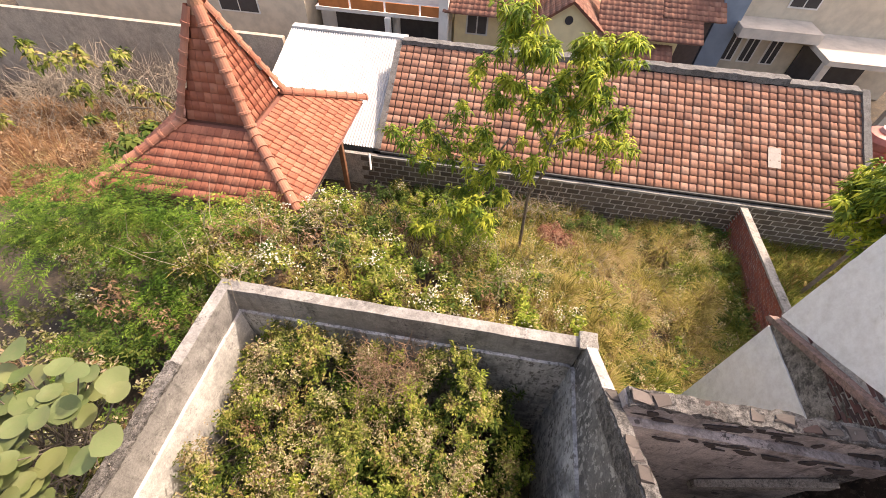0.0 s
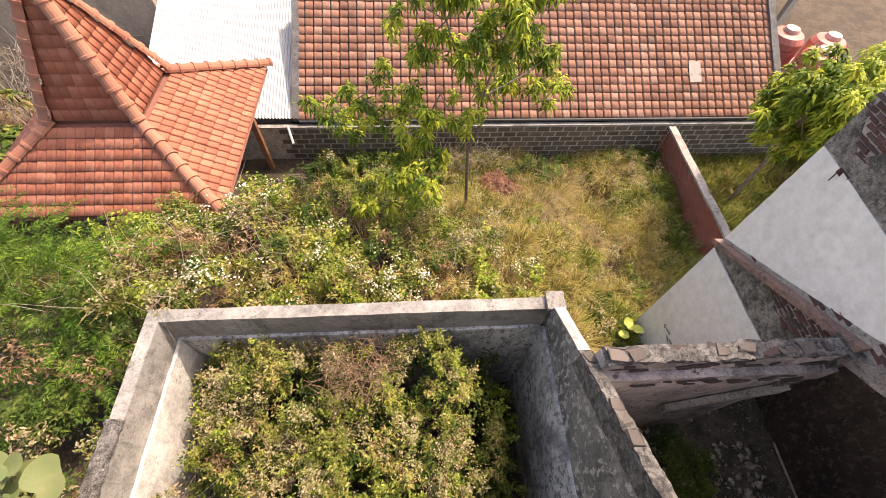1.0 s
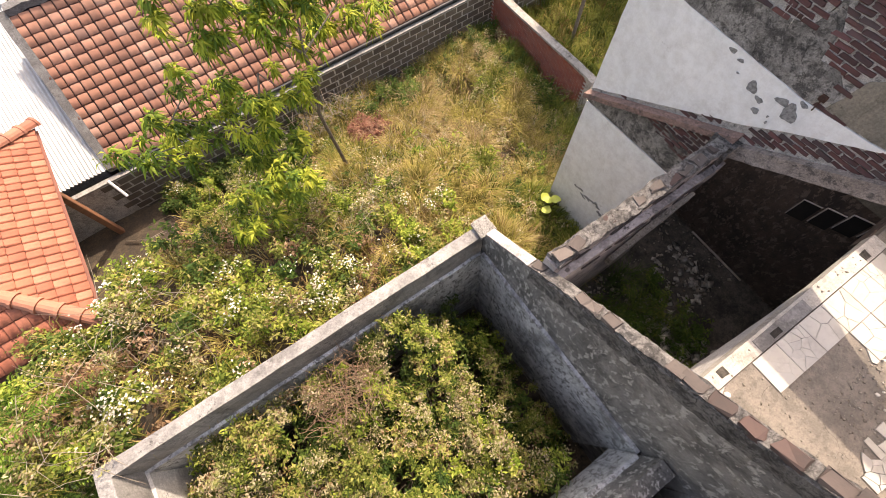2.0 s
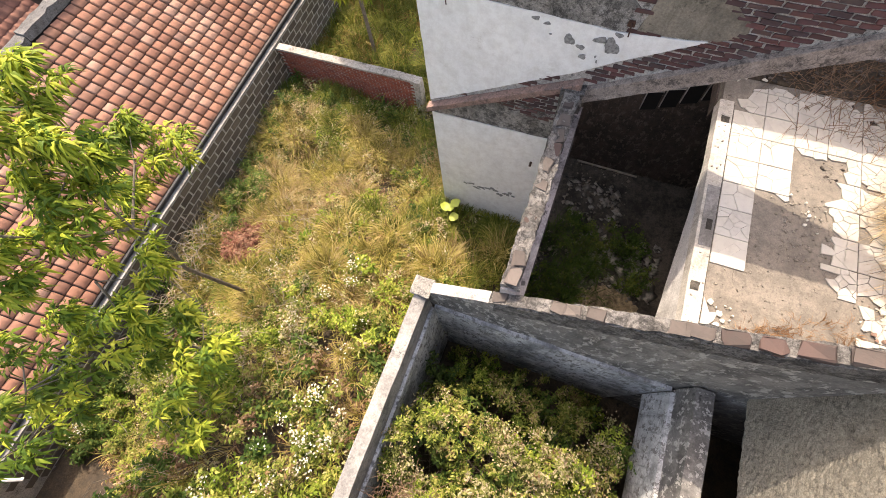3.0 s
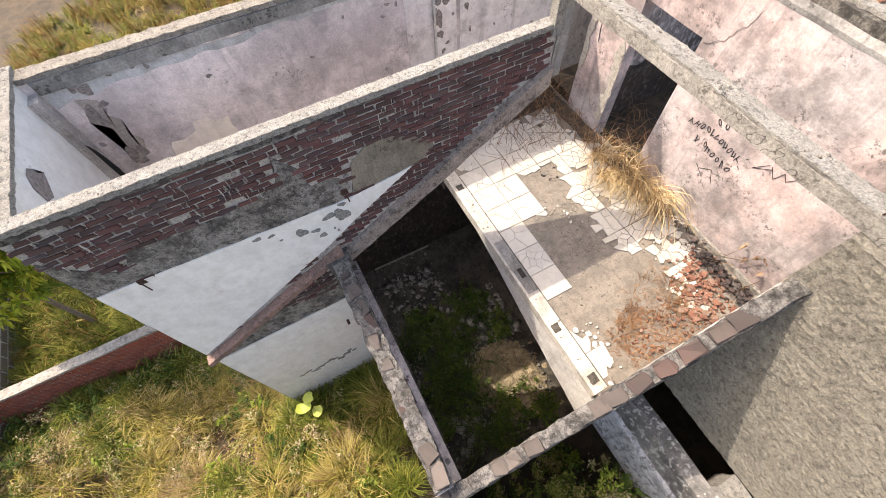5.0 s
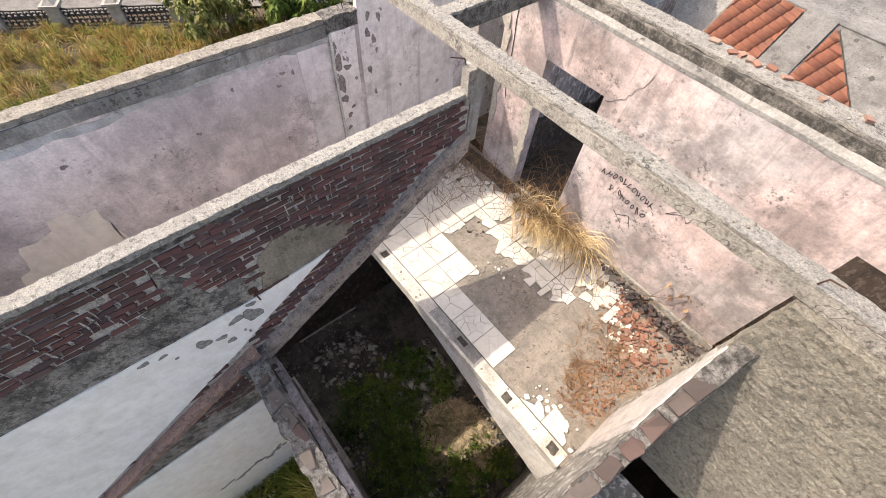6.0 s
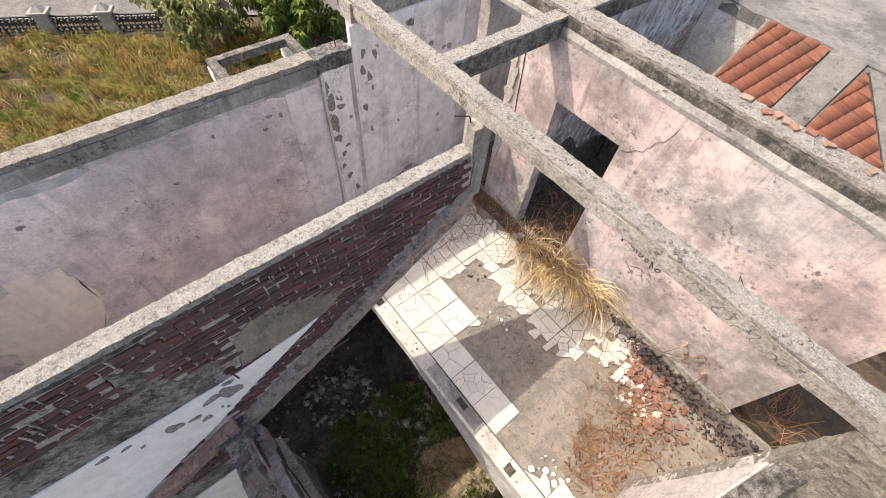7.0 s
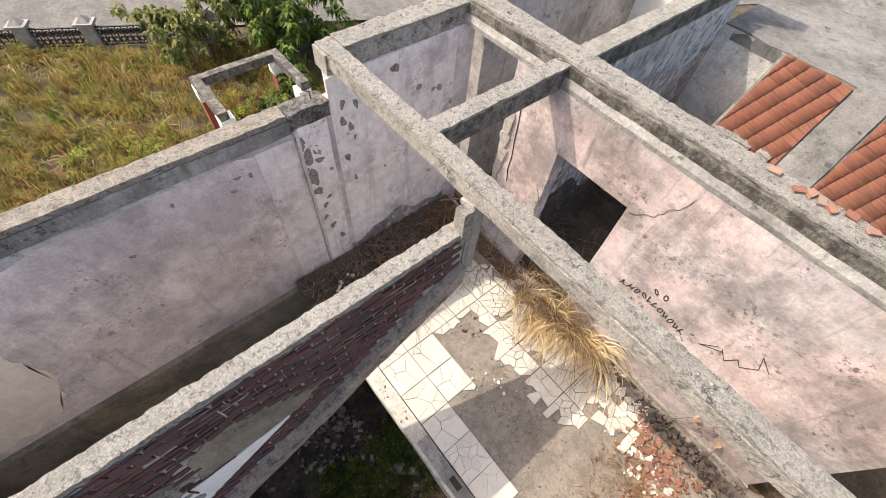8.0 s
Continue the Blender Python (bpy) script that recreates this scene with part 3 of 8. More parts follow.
# pink wall with two doorways
wall_pink = setting(
    "wall_pink",
    blocks((3.52, 4.29, -5.88, -5.70, 4.0, 6.93), (2.63, 3.52, -5.88, -5.70, 6.26, 6.93), (-0.13, 2.63, -5.88, -5.70, 4.0, 6.93), (-1.10, -0.13, -5.88, -5.70, 6.30, 6.93), (-5.0, -1.10, -5.88, -5.70, 4.0, 6.93), amp=0.002),
    PINK, "faded pink plaster wall with two doorways", "wall")
part("skirting", blocks((-0.15, 2.6, -5.70, -5.66, 4.09, 4.17), amp=0.015, seg=0.07, freq=8), CRUST, wall_pink, "broken mortar skirting")

# ring beams
beam_main = setting("beam_main", blocks((-6.0, 5.32, -4.24, -4.08, 6.95, 7.075), amp=0.008, seg=0.08), CEMENT, "long weathered concrete beam spanning the ruin", "beam")
part("crust", blocks((-0.4, 5.30, -4.245, -4.085, 7.078, 7.105), amp=0.010, seg=0.034, freq=17), CRUST, beam_main, "flaking cement top")
column = setting("column", blocks((3.14, 3.26, -4.20, -4.055, 6.05, 6.945)), BAREWALL, "short concrete stub at the end of the gable wall", "column")
part("head", blocks((3.10, 3.20, -4.06, -3.96, 6.60, 6.96), amp=0.012, seg=0.06), CRUST, column, "broken concrete head")
beam_far = setting("beam_far", blocks((5.10, 5.32, -5.76, -4.06, 6.883, 7.075), amp=0.010, seg=0.12), CEMENT, "concrete ring beam over the lilac wall", "beam")
part("crust", blocks((5.09, 5.33, -5.75, -4.26, 7.078, 7.105), amp=0.011, seg=0.034, freq=17), CRUST, beam_far, "flaking cement top")
# beam bodies from here: mould and side shade both in the flank colour
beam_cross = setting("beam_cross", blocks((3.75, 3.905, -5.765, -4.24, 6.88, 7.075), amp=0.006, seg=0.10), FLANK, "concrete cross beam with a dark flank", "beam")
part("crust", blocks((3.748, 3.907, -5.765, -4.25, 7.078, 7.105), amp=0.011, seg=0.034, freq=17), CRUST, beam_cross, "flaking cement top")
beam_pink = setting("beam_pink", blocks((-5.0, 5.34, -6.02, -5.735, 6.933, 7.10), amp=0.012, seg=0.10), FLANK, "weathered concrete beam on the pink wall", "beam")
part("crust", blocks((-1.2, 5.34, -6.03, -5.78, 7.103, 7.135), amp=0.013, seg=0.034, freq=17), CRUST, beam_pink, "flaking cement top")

part("fillet", blocks((-5.0, 5.1, -5.735, -5.698, 6.90, lambda x, y: 6.945 - 1.6 * (y + 5.698)), seg=0.08, amp=0.004), BAREWALL, beam_pink, "pale mortar fillet")

# rooms beyond the pink wall
# no roof here: floor, low wall and lower skin are coloured dark for shade
floor_rear = setting("floor_rear", blocks((-5.0, 5.3, -9.4, -5.9, 3.9, 4.05)), SOIL, "littered dark floor beyond the pink wall", "floor")
wall_rear = setting("wall_rear", blocks((3.74, 3.88, -9.30, -6.03, 4.05, 6.88)), BLUISH, "grey mouldy partition wall in shade", "wall")
part("stained_skin", blocks((3.731, 3.7385, -9.2, -6.04, 4.6, lambda x, y: 6.2 + 0.12 * math.sin(3.1 * y)), seg=0.1, amp=0.001), DADO, wall_rear, "mottled damp plaster")
part("shade_skin", blocks((3.722, 3.738, -9.2, -6.04, 4.05, lambda x, y: 4.85 + 0.22 * math.sin(2.7 * y) + 0.10 * math.sin(8.3 * y + 1.0)), seg=0.08, amp=0.004), SOOTSHADE, wall_rear, "lower plaster coloured black for the dark room")
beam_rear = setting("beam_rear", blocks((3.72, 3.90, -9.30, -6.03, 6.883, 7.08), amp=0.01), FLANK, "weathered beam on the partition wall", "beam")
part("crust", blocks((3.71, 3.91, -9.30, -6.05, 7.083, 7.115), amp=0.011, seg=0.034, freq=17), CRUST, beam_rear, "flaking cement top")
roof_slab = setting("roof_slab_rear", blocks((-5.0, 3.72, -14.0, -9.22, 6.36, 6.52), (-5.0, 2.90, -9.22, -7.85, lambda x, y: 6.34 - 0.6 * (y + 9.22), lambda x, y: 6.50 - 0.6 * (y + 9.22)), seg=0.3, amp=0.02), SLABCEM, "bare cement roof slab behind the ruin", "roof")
wall_rear_low = setting("wall_rear_low", blocks((-5.0, 3.66, -8.0, -7.87, 4.05, 5.55)), SOOTSHADE, "dark cement wall below the rear roof", "wall")
wall_back_rear = setting("wall_back_rear", blocks((2.90, 3.74, -9.40, -9.22, 4.05, 6.50), (2.78, 2.898, -9.22, -8.0, 4.05, lambda x, y: 6.33 - 0.6 * (y + 9.22))), LIMEWASH, "pale stained walls of the narrow gap", "wall")
setting("wall_parapet_rear", blocks((-5.0, 1.2, -12.2, -12.0, 6.53, 7.3)), CEMENT, "weathered parapet across the rear roof", "wall")
wall_side_rear = setting("wall_side_rear", blocks((5.10, 5.30, -9.55, -6.06, -0.4, 7.1)), PALE, "pale stained side wall", "wall")
wall_white_rear = setting("wall_white_rear", blocks((3.86, 5.10, -9.50, -9.30, 4.05, 8.0)), WHITE, "sunlit white wall at the back", "wall")

# dark room under the rough wall
wall_hidden = setting("wall_hidden", blocks((-5.6, 0.18, -8.4, -8.2, -0.4, 3.7), (-5.60, -5.42, -8.2, -3.75, -0.4, 3.7), (0.0, 0.18, -8.2, -4.0, -0.4, 3.9)), GREYWALL, "plain walls of the dark lower room", "wall")
ceiling_hidden = setting("ceiling_hidden", blocks((-5.6, 0.18, -8.2, -4.24, 3.70, 3.86)), CEMENT, "concrete ceiling of the dark lower room", "ceiling")
wall_under = setting("wall_under", blocks((0.18, 5.10, -5.88, -5.70, -0.4, 3.90)), GREYWALL, "dark wall under the terrace", "wall")
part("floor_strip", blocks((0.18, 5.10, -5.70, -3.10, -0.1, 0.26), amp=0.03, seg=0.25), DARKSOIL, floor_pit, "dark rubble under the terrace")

# ---- the ruin: plaster, bricks, tiles, writing ----
FACE = 3.148


sheets = []


def inside(outline, y, z):
    """Whether a point of the wall lies under a sheet of plaster."""
    odd = False
    for (a, b), (c, d) in zip(outline, outline[1:] + outline[:1]):
        if (b > z) != (d > z) and y < a + (c - a) * (z - b) / (d - b):
            odd = not odd
    return odd


def on_gable(name, outline, mat, thick=0.014, wobble=0.03, label=""):
    """A sheet of plaster on the west face of the gable wall; outline in (y, z)."""
    sheets.append(outline)
    bm = bmesh.new()
    slab(bm, [(-y, z) for y, z in outline], (FACE, 0, 0), (0, -1, 0), (0, 0, 1), (-1, 0, 0), thick, wobble)
    return part(name, bm, mat, wall_gable, label)


on_gable("white_plaster", [(1.07, 3.60), (-1.10, 4.83), (-1.44, 5.07), (-2.30, 5.58), (-1.5, 5.50), (-0.2, 5.56), (1.07, 5.62)], WHITE, 0.016, 0.012, "white paint with dark blisters")
on_gable("lower_plaster", [(1.07, -0.3), (1.07, 3.30), (-1.0, 3.34), (-1.0, -0.3)], WHITE, 0.02, 0.006, "dirty white paint")
on_gable("grey_band", [(1.06, 3.305), (1.06, 3.45), (0.3, 3.80), (-0.35, 4.05), (-0.95, 3.92), (-1.0, 3.345)], ROUGHGREY, 0.006, 0.03, "bare grey render")
on_gable("grey_band", [(1.07, 5.625), (-0.2, 5.565), (-1.4, 5.51), (-1.58, 5.64), (-1.56, 5.80), (-1.42, 5.92), (-1.2, 5.9), (-1.15, 6.2), (-1.0, 6.45), (-0.92, 6.1), (-0.4, 6.0), (0.35, 6.02), (0.45, 6.1), (0.66, 5.78), (0.9, 6.05), (1.07, 6.3)], ROUGHGREY, 0.006, 0.03, "flaking grey render")
on_gable("brown_patch", [(-1.58, 5.54), (-2.38, 5.60), (-2.60, 5.72), (-2.56, 5.86), (-2.36, 6.02), (-2.1, 6.16), (-1.85, 6.13), (-1.66, 5.98)], BROWNWALL, 0.009, 0.035, "brown stained render")
on_gable("top_band", [(1.05, 6.60), (1.05, 6.66), (-3.9, 6.66), (-3.9, 6.625), (-2.2, 6.64), (-1.0, 6.60), (0.2, 6.63)], DARKCRUST, 0.012, 0.03, "mortar dropped down the wall")

STAIN = plain("damp_blister", (0.30, 0.295, 0.285), 0.9, 0, 0.55, 25)
stains = [(-0.46, 5.48, 0.055, 0.05), (-0.60, 5.44, 0.05, 0.035), (-0.89, 5.28, 0.10, 0.09), (-1.04, 5.21, 0.065, 0.05), (-1.09, 5.08, 0.075, 0.045), (-1.38, 5.30, 0.13, 0.14), (-1.24, 5.36, 0.09, 0.07), (-1.42, 5.47, 0.06, 0.04), (-1.27, 5.05, 0.02, 0.025), (-1.24, 5.12, 0.018, 0.018), (-0.66, 5.31, 0.02, 0.012)]
for k, (y, z, ry, rz) in enumerate(stains):
    bm = bmesh.new()
    slab(bm, [(u - y, v + z) for u, v in blob(0.72 * ry, 0.66 * rz, 17)], (FACE - 0.0165, 0, 0), (0, -1, 0), (0, 0, 1), (-1, 0, 0), 0.004 + 0.0011 * k)
    part("blister", bm, STAIN, wall_gable, "grey peeled blister")
bm = bmesh.new()
rs = random.Random(3)
for k in range(22):
    yy, zz = 0.55 - 0.052 * k + rs.uniform(-0.02, 0.02), 1.20 + 0.05 * math.sin(k * 0.7) + rs.uniform(-0.05, 0.05)
    slab(bm, [(u - yy, v + zz) for u, v in blob(rs.uniform(0.02, 0.05), rs.uniform(0.012, 0.035), 9)], (FACE - 0.021, 0, 0), (0, -1, 0), (0, 0, 1), (-1, 0, 0), 0.003 + 0.0008 * k)
part("cracked_streak", bm, STAIN, wall_gable, "dark cracked streak in the paint")

IRON = plain("rusty_iron", (0.10, 0.055, 0.04), 0.8, 0.4, 0.4, 30)
for y, z in ((0.66, 5.55), (-1.50, 5.60)):
    bm = bmesh.new()
    bar(bm, (FACE, y, z + 0.05), (FACE - 0.05, y, z + 0.03), 0.010)
    bar(bm, (FACE - 0.05, y, z + 0.03), (FACE - 0.055, y - 0.01, z - 0.10), 0.008)
    rbox(bm, FACE - 0.022, FACE, y - 0.035, y + 0.04, z, z + 0.07, seg=0.02, amp=0.008, freq=14)
    part("iron_hook", bm, IRON, wall_gable, "rusty iron bar in a knocked hole")
bm = bmesh.new()
bar(bm, (FACE + 0.01, -0.76, 2.60), (FACE - 0.10, -0.76, 2.58), 0.022, 0.022, 10)
part("spout", bm, IRON, wall_gable, "dark drain spout")


def pour_bricks(parent, meshes, mat, rows, name="brick"):
    """rows of poses; each brick is its own piece on shared meshes."""
    for k, m in enumerate(rows):
        piece(name, meshes[k % len(meshes)], m, parent, mat)


# bare bricks of the gable wall
course, long_b = 0.063, 0.19
gable_bricks = [brick_mesh("gable_brick", 0.018, long_b - 0.013 - 0.006 * (s % 3), course - 0.020, 0.26, s) for s in range(7)]
spots = []
nrow = 0
z = 3.46
while z < 6.64:
    off = (nrow % 2) * long_b * 0.5
    y = 1.0 - off
    while y > -3.98:
        lowtri = z < 3.42 - 0.53 * (y - 1.07) and z > 3.86 + 0.15 * y and -0.95 < y < 0.25
        above = z > (3.60 - 0.53 * (y - 1.07) if y > -1.2 else rake(0, y) + 0.15)
        ok = lowtri or (above and not any(inside(sheet, y, z) for sheet in sheets))
        if ok and random.random() > 0.015:
            spots.append(pose(FACE - 0.004 + random.uniform(-0.004, 0.004), y + random.uniform(-0.006, 0.006), z, random.uniform(-1.2, 1.2)))
        y -= long_b
    z += course
    nrow += 1
if len(spots) > 300:
    keep = set(sorted(range(len(spots)), key=lambda i: abs(spots[i].translation.y + 1.6))[:300])
    rest = [m for i, m in enumerate(spots) if i not in keep]
    spots = [m for i, m in enumerate(spots) if i in keep]
    bm = bmesh.new()
    for i, m in enumerate(rest):
        first = len(bm.verts)
        bm.from_mesh(gable_bricks[i % 7])
        bm.verts.ensure_lookup_table()
        for v in bm.verts[first:]:
            v.co = m @ v.co
    OLDB = joined("worn_brick_mass", [(0, (0.062, 0.038, 0.037)), (0.4, (0.105, 0.046, 0.043)), (0.75, (0.150, 0.062, 0.056)), (1, (0.10, 0.068, 0.063))], amount=0.55)
    tagged(part("brick_mass", bm, OLDB, wall_gable, "bare worn bricks"), kind="stuff")
pour_bricks(wall_gable, gable_bricks, BRICK, spots)

# mortar that ran down over the bricks
bm = bmesh.new()
rd = random.Random(29)
for k in range(44):
    y = rd.choice((rd.uniform(-3.6, 1.0), rd.gauss(0.45, 0.3), rd.gauss(-0.5, 0.2), rd.gauss(-2.2, 0.15)))
    z1 = rd.uniform(6.1, 6.62)
    z0 = z1 - rd.uniform(0.05, 0.22)
    if y > 1.0 or z0 < rake(0, y) + 0.35 or (z0 < 6.16 and -2.6 < y < -1.6):
        continue
    w = rd.uniform(0.003, 0.006)
    slab(bm, [(-y - w, z1), (-y + w, z1), (-y + w * 0.5 + rd.uniform(-0.015, 0.015), (z0 + z1) / 2), (-y + rd.uniform(-0.02, 0.02), z0), (-y - w * 0.6, (z0 + z1) / 2)], (FACE - 0.012, 0, 0), (0, -1, 0), (0, 0, 1), (-1, 0, 0), 0.006)
part("mortar_drips", bm, MORTAR, wall_gable, "pale mortar run down over the bricks")

# bricks laid along the top of the raking wall and of the thin wall
slope = math.degrees(math.atan(0.62))
top_a = [brick_mesh("top_brick", 0.125, 0.205 - 0.02 * (s % 3), 0.07, 0.26, s) for s in range(10, 16)]
rows = []
y = -1.05
while y > -3.95:
    rows.append(pose(0.09 + random.uniform(-0.008, 0.008), y, gable(0, y) + 0.028 + random.uniform(-0.012, 0.008), -slope + random.uniform(-3, 3), random.uniform(-3, 3), random.uniform(-4, 4)))
    y -= 0.205 * random.choice((1, 1, 1, 0.62)) + (0.42 if random.random() < 0.22 else 0.0)
pour_bricks(wall_rake, top_a, TOPBRICK, rows)
part("mortar_top", blocks((0.018, 0.165, -4.0, -0.94, lambda x, y: gable(x, y) + 0.003, lambda x, y: gable(x, y) + 0.046), amp=0.02, seg=0.05, freq=9), DARKCRUST, wall_rake, "crumbled mortar between the bricks")
part("side_scar", blocks((0.006, 0.024, -3.98, -1.0, lambda x, y: gable(x, y) - 0.34, lambda x, y: gable(x, y)), amp=0.014, seg=0.05, freq=8), DARKCRUST, wall_rake, "dark torn render under the bricks")
top_b = [brick_mesh("stub_brick", 0.20 - 0.022 * (s % 4), 0.13, 0.08, 0.30, s) for s in range(20, 26)]
rows = []
x = 0.30
while x < 2.95:
    rows.append(pose(x, -1.11 + random.uniform(-0.012, 0.012), 4.60 + random.uniform(-0.025, 0.018), random.uniform(-8, 8), random.uniform(-8, 8), random.uniform(-12, 12)))
    x += random.choice((0.215, 0.225, 0.25, 0.29, 0.5))
pour_bricks(wall_pit, top_b, TOPBRICK, rows)
part("mortar_top", blocks((0.18, 3.0, -1.21, -1.01, 4.562, 4.622), amp=0.03, seg=0.045, freq=9), DARKCRUST, wall_pit, "crumbled mortar")

# black peeled patches on the inner face of the thin wall
PEEL = plain("black_peeled_patch", (0.075, 0.06, 0.055), 0.95, 0, 0.5, 18)
rp = random.Random(17)
for k in range(34):
    low = k % 2
    x, z = rp.uniform(0.35, 3.0), rp.uniform(3.95, 4.19) if low else rp.uniform(4.28, 4.50)
    bm = bmesh.new()
    slab(bm, [(u - x, v + z) for u, v in blob(rp.uniform(0.03, 0.16), rp.uniform(0.015, 0.06))], (0, -1.306 if low else -1.206, 0), (-1, 0, 0), (0, 0, 1), (0, -1, 0), 0.002 + 0.0005 * k)
    part("peeled_patch", bm, PEEL, wall_pit, "black peeled patch")

# floor tiles, many cracked, some gone
def tile_here(x, y):
    """Which parts of the terrace still carry tiles."""
    w = 0.10 * noise.noise(Vector((x * 3.1, y * 3.1, 1.0))) + 0.06 * noise.noise(Vector((x * 9.1, y * 9.1, 3.0)))
    if y > -3.28:
        return False
    if x > 3.35 + 0.6 * w:
        return (x < 4.32 + w and y > -5.35 + w) and not (x > 3.72 and y > -3.45 + w)
    if y < -4.55 + w:
        if x > 1.95:
            return y > -5.6 and y < -4.58 - 0.22 * max(0.0, x - 2.6) + w
        if x > 1.45:
            return y < -4.60 + w
        if x > 0.92:
            return y < -4.88 - 0.3 * (1.3 - x) + w and y > -5.52
        return 0.36 < x < 0.80 and -4.98 + w < y < -4.78 + w
    if x > 2.58:
        return y > -4.10 + w
    if x > 1.34:
        return y > -3.67 + 0.4 * w
    return 0.34 < x < 1.25 and y > -3.30 - 0.28 * (1.25 - x) + w


TILE = pieces("cracked_white_tile", [(0, (0.54, 0.51, 0.44)), (0.5, (0.61, 0.58, 0.515)), (1, (0.50, 0.48, 0.435))], (0.28, 0.25, 0.21), 0.30, 0.38, 9.0, 3)


def shatter(cx, cy, size, n, rnd):
    """Cut a square into n cracked pieces round scattered centres."""
    h = size / 2
    sites = [Vector((cx + rnd.uniform(-h, h), cy + rnd.uniform(-h, h))) for _ in range(n)]
    polys = []
    for p in sites:
        poly = [Vector((cx - h, cy - h)), Vector((cx + h, cy - h)), Vector((cx + h, cy + h)), Vector((cx - h, cy + h))]
        for q in sites:
            if q is p:
                continue
            mid, way = (p + q) / 2, (q - p)
            cut = []
            for a0, b0 in zip(poly, poly[1:] + poly[:1]):
                sa, sb = (a0 - mid) @ way, (b0 - mid) @ way
                if sa <= 0:
                    cut.append(a0)
                if sa * sb < 0:
                    cut.append(a0.lerp(b0, sa / (sa - sb)))
            poly = cut
            if len(poly) < 3:
                break
        if len(poly) > 2:
            polys.append(poly)
    return polys


rnd = random.Random(4)
T = 0.397
grout = bmesh.new()
for i in range(-3, 9):
    for j in range(0, 7):
        cx, cy = 3.415 + 0.397 - T * (i + 0.5), -3.284 - T * (j + 0.5)
        for p in shatter(cx, cy, T - 0.006, rnd.choice((4, 6, 9, 13, 18)) + (8 if cy < -4.6 else 0), rnd):
            c = sum(p, Vector((0, 0))) / len(p)
            if not tile_here(c.x, c.y) or c.y < -5.64:
                continue
            if c.y < -4.9 and rnd.random() < 0.12:
                continue
            gap = rnd.choice((0.0015, 0.0025, 0.004)) + (0.002 if c.y < -4.7 else 0.0)
            q = [c + (v - c) * (1 - gap / max(0.02, (v - c).length)) for v in p]
            grout.faces.new([grout.verts.new((v.x, v.y, 4.0935)) for v in p])
            bm = bmesh.new()
            lift = 4.102 + rnd.uniform(0, 0.004)
            low = [bm.verts.new((v.x - c.x, v.y - c.y, -0.02)) for v in q]
            top = [bm.verts.new((v.x - c.x, v.y - c.y, 0)) for v in q]
            bm.faces.new(top)
            for a in range(len(q)):
                b = (a + 1) % len(q)
                bm.faces.new((low[a], low[b], top[b], top[a]))
            bmesh.ops.recalc_face_normals(bm, faces=bm.faces[:])
            me = bpy.data.meshes.new("tile")
            bm.to_mesh(me)
            bm.free()
            piece("tile", me, pose(c.x, c.y, lift, rnd.uniform(-0.8, 0.8), rnd.uniform(-0.8, 0.8)), floor_upper, TILE)
bmesh.ops.recalc_face_normals(grout, faces=grout.faces[:])
part("groove", blocks((0.20, 3.95, -3.285, -3.275, 4.086, 4.0925), amp=0.001), DARKSOIL, floor_upper, "dark dirt between kerb and tiles")
part("grout", grout, plain("dark_grout", (0.055, 0.047, 0.04), 0.95, 0, 0.4, 20), floor_upper, "dark dirt in the cracks of the tiles")
part("kerb_hole", blocks((1.02, 1.13, -3.22, -3.12, 4.098, 4.106), amp=0.012, seg=0.03, freq=14), DARKSOIL, floor_upper, "dark broken hole in the kerb")
part("kerb_hole", blocks((3.56, 3.66, -3.24, -3.14, 4.098, 4.106), amp=0.012, seg=0.03, freq=14), DARKSOIL, floor_upper, "dark broken hole in the kerb")
part("kerb_hole", blocks((0.30, 0.42, -3.24, -3.13, 4.098, 4.106), amp=0.012, seg=0.03, freq=14), DARKSOIL, floor_upper, "dark broken hole in the kerb")
part("kerb_mark", blocks((1.85, 2.00, -3.24, -3.17, 4.113, 4.117), amp=0.004, seg=0.03, freq=20), DARKSOIL, floor_upper, "dark curved scar")

# ---- rubble, peeling, rear roof tiles ----
def shard_mesh(name, size, thick, seed):
    """A broken flat shard with an uneven outline."""
    rnd = random.Random(seed)
    bm = bmesh.new()
    n = rnd.choice((4, 5, 6))
    ring = [(math.cos(6.2832 * (k + rnd.uniform(-0.3, 0.3)) / n) * size * rnd.uniform(0.6, 1.1), math.sin(6.2832 * (k + rnd.uniform(-0.3, 0.3)) / n) * size * rnd.uniform(0.6, 1.1)) for k in range(n)]
    low = [bm.verts.new((x, y, 0)) for x, y in ring]
    top = [bm.verts.new((x * 0.9, y * 0.9, thick * rnd.uniform(0.8, 1.2))) for x, y in ring]
    bm.faces.new(top)
    bm.faces.new(low[::-1])
    for k in range(n):
        bm.faces.new((low[k], low[(k + 1) % n], top[(k + 1) % n], top[k]))
    bmesh.ops.recalc_face_normals(bm, faces=bm.faces[:])
    me = bpy.data.meshes.new(name)
    bm.to_mesh(me)
    bm.free()
    return me


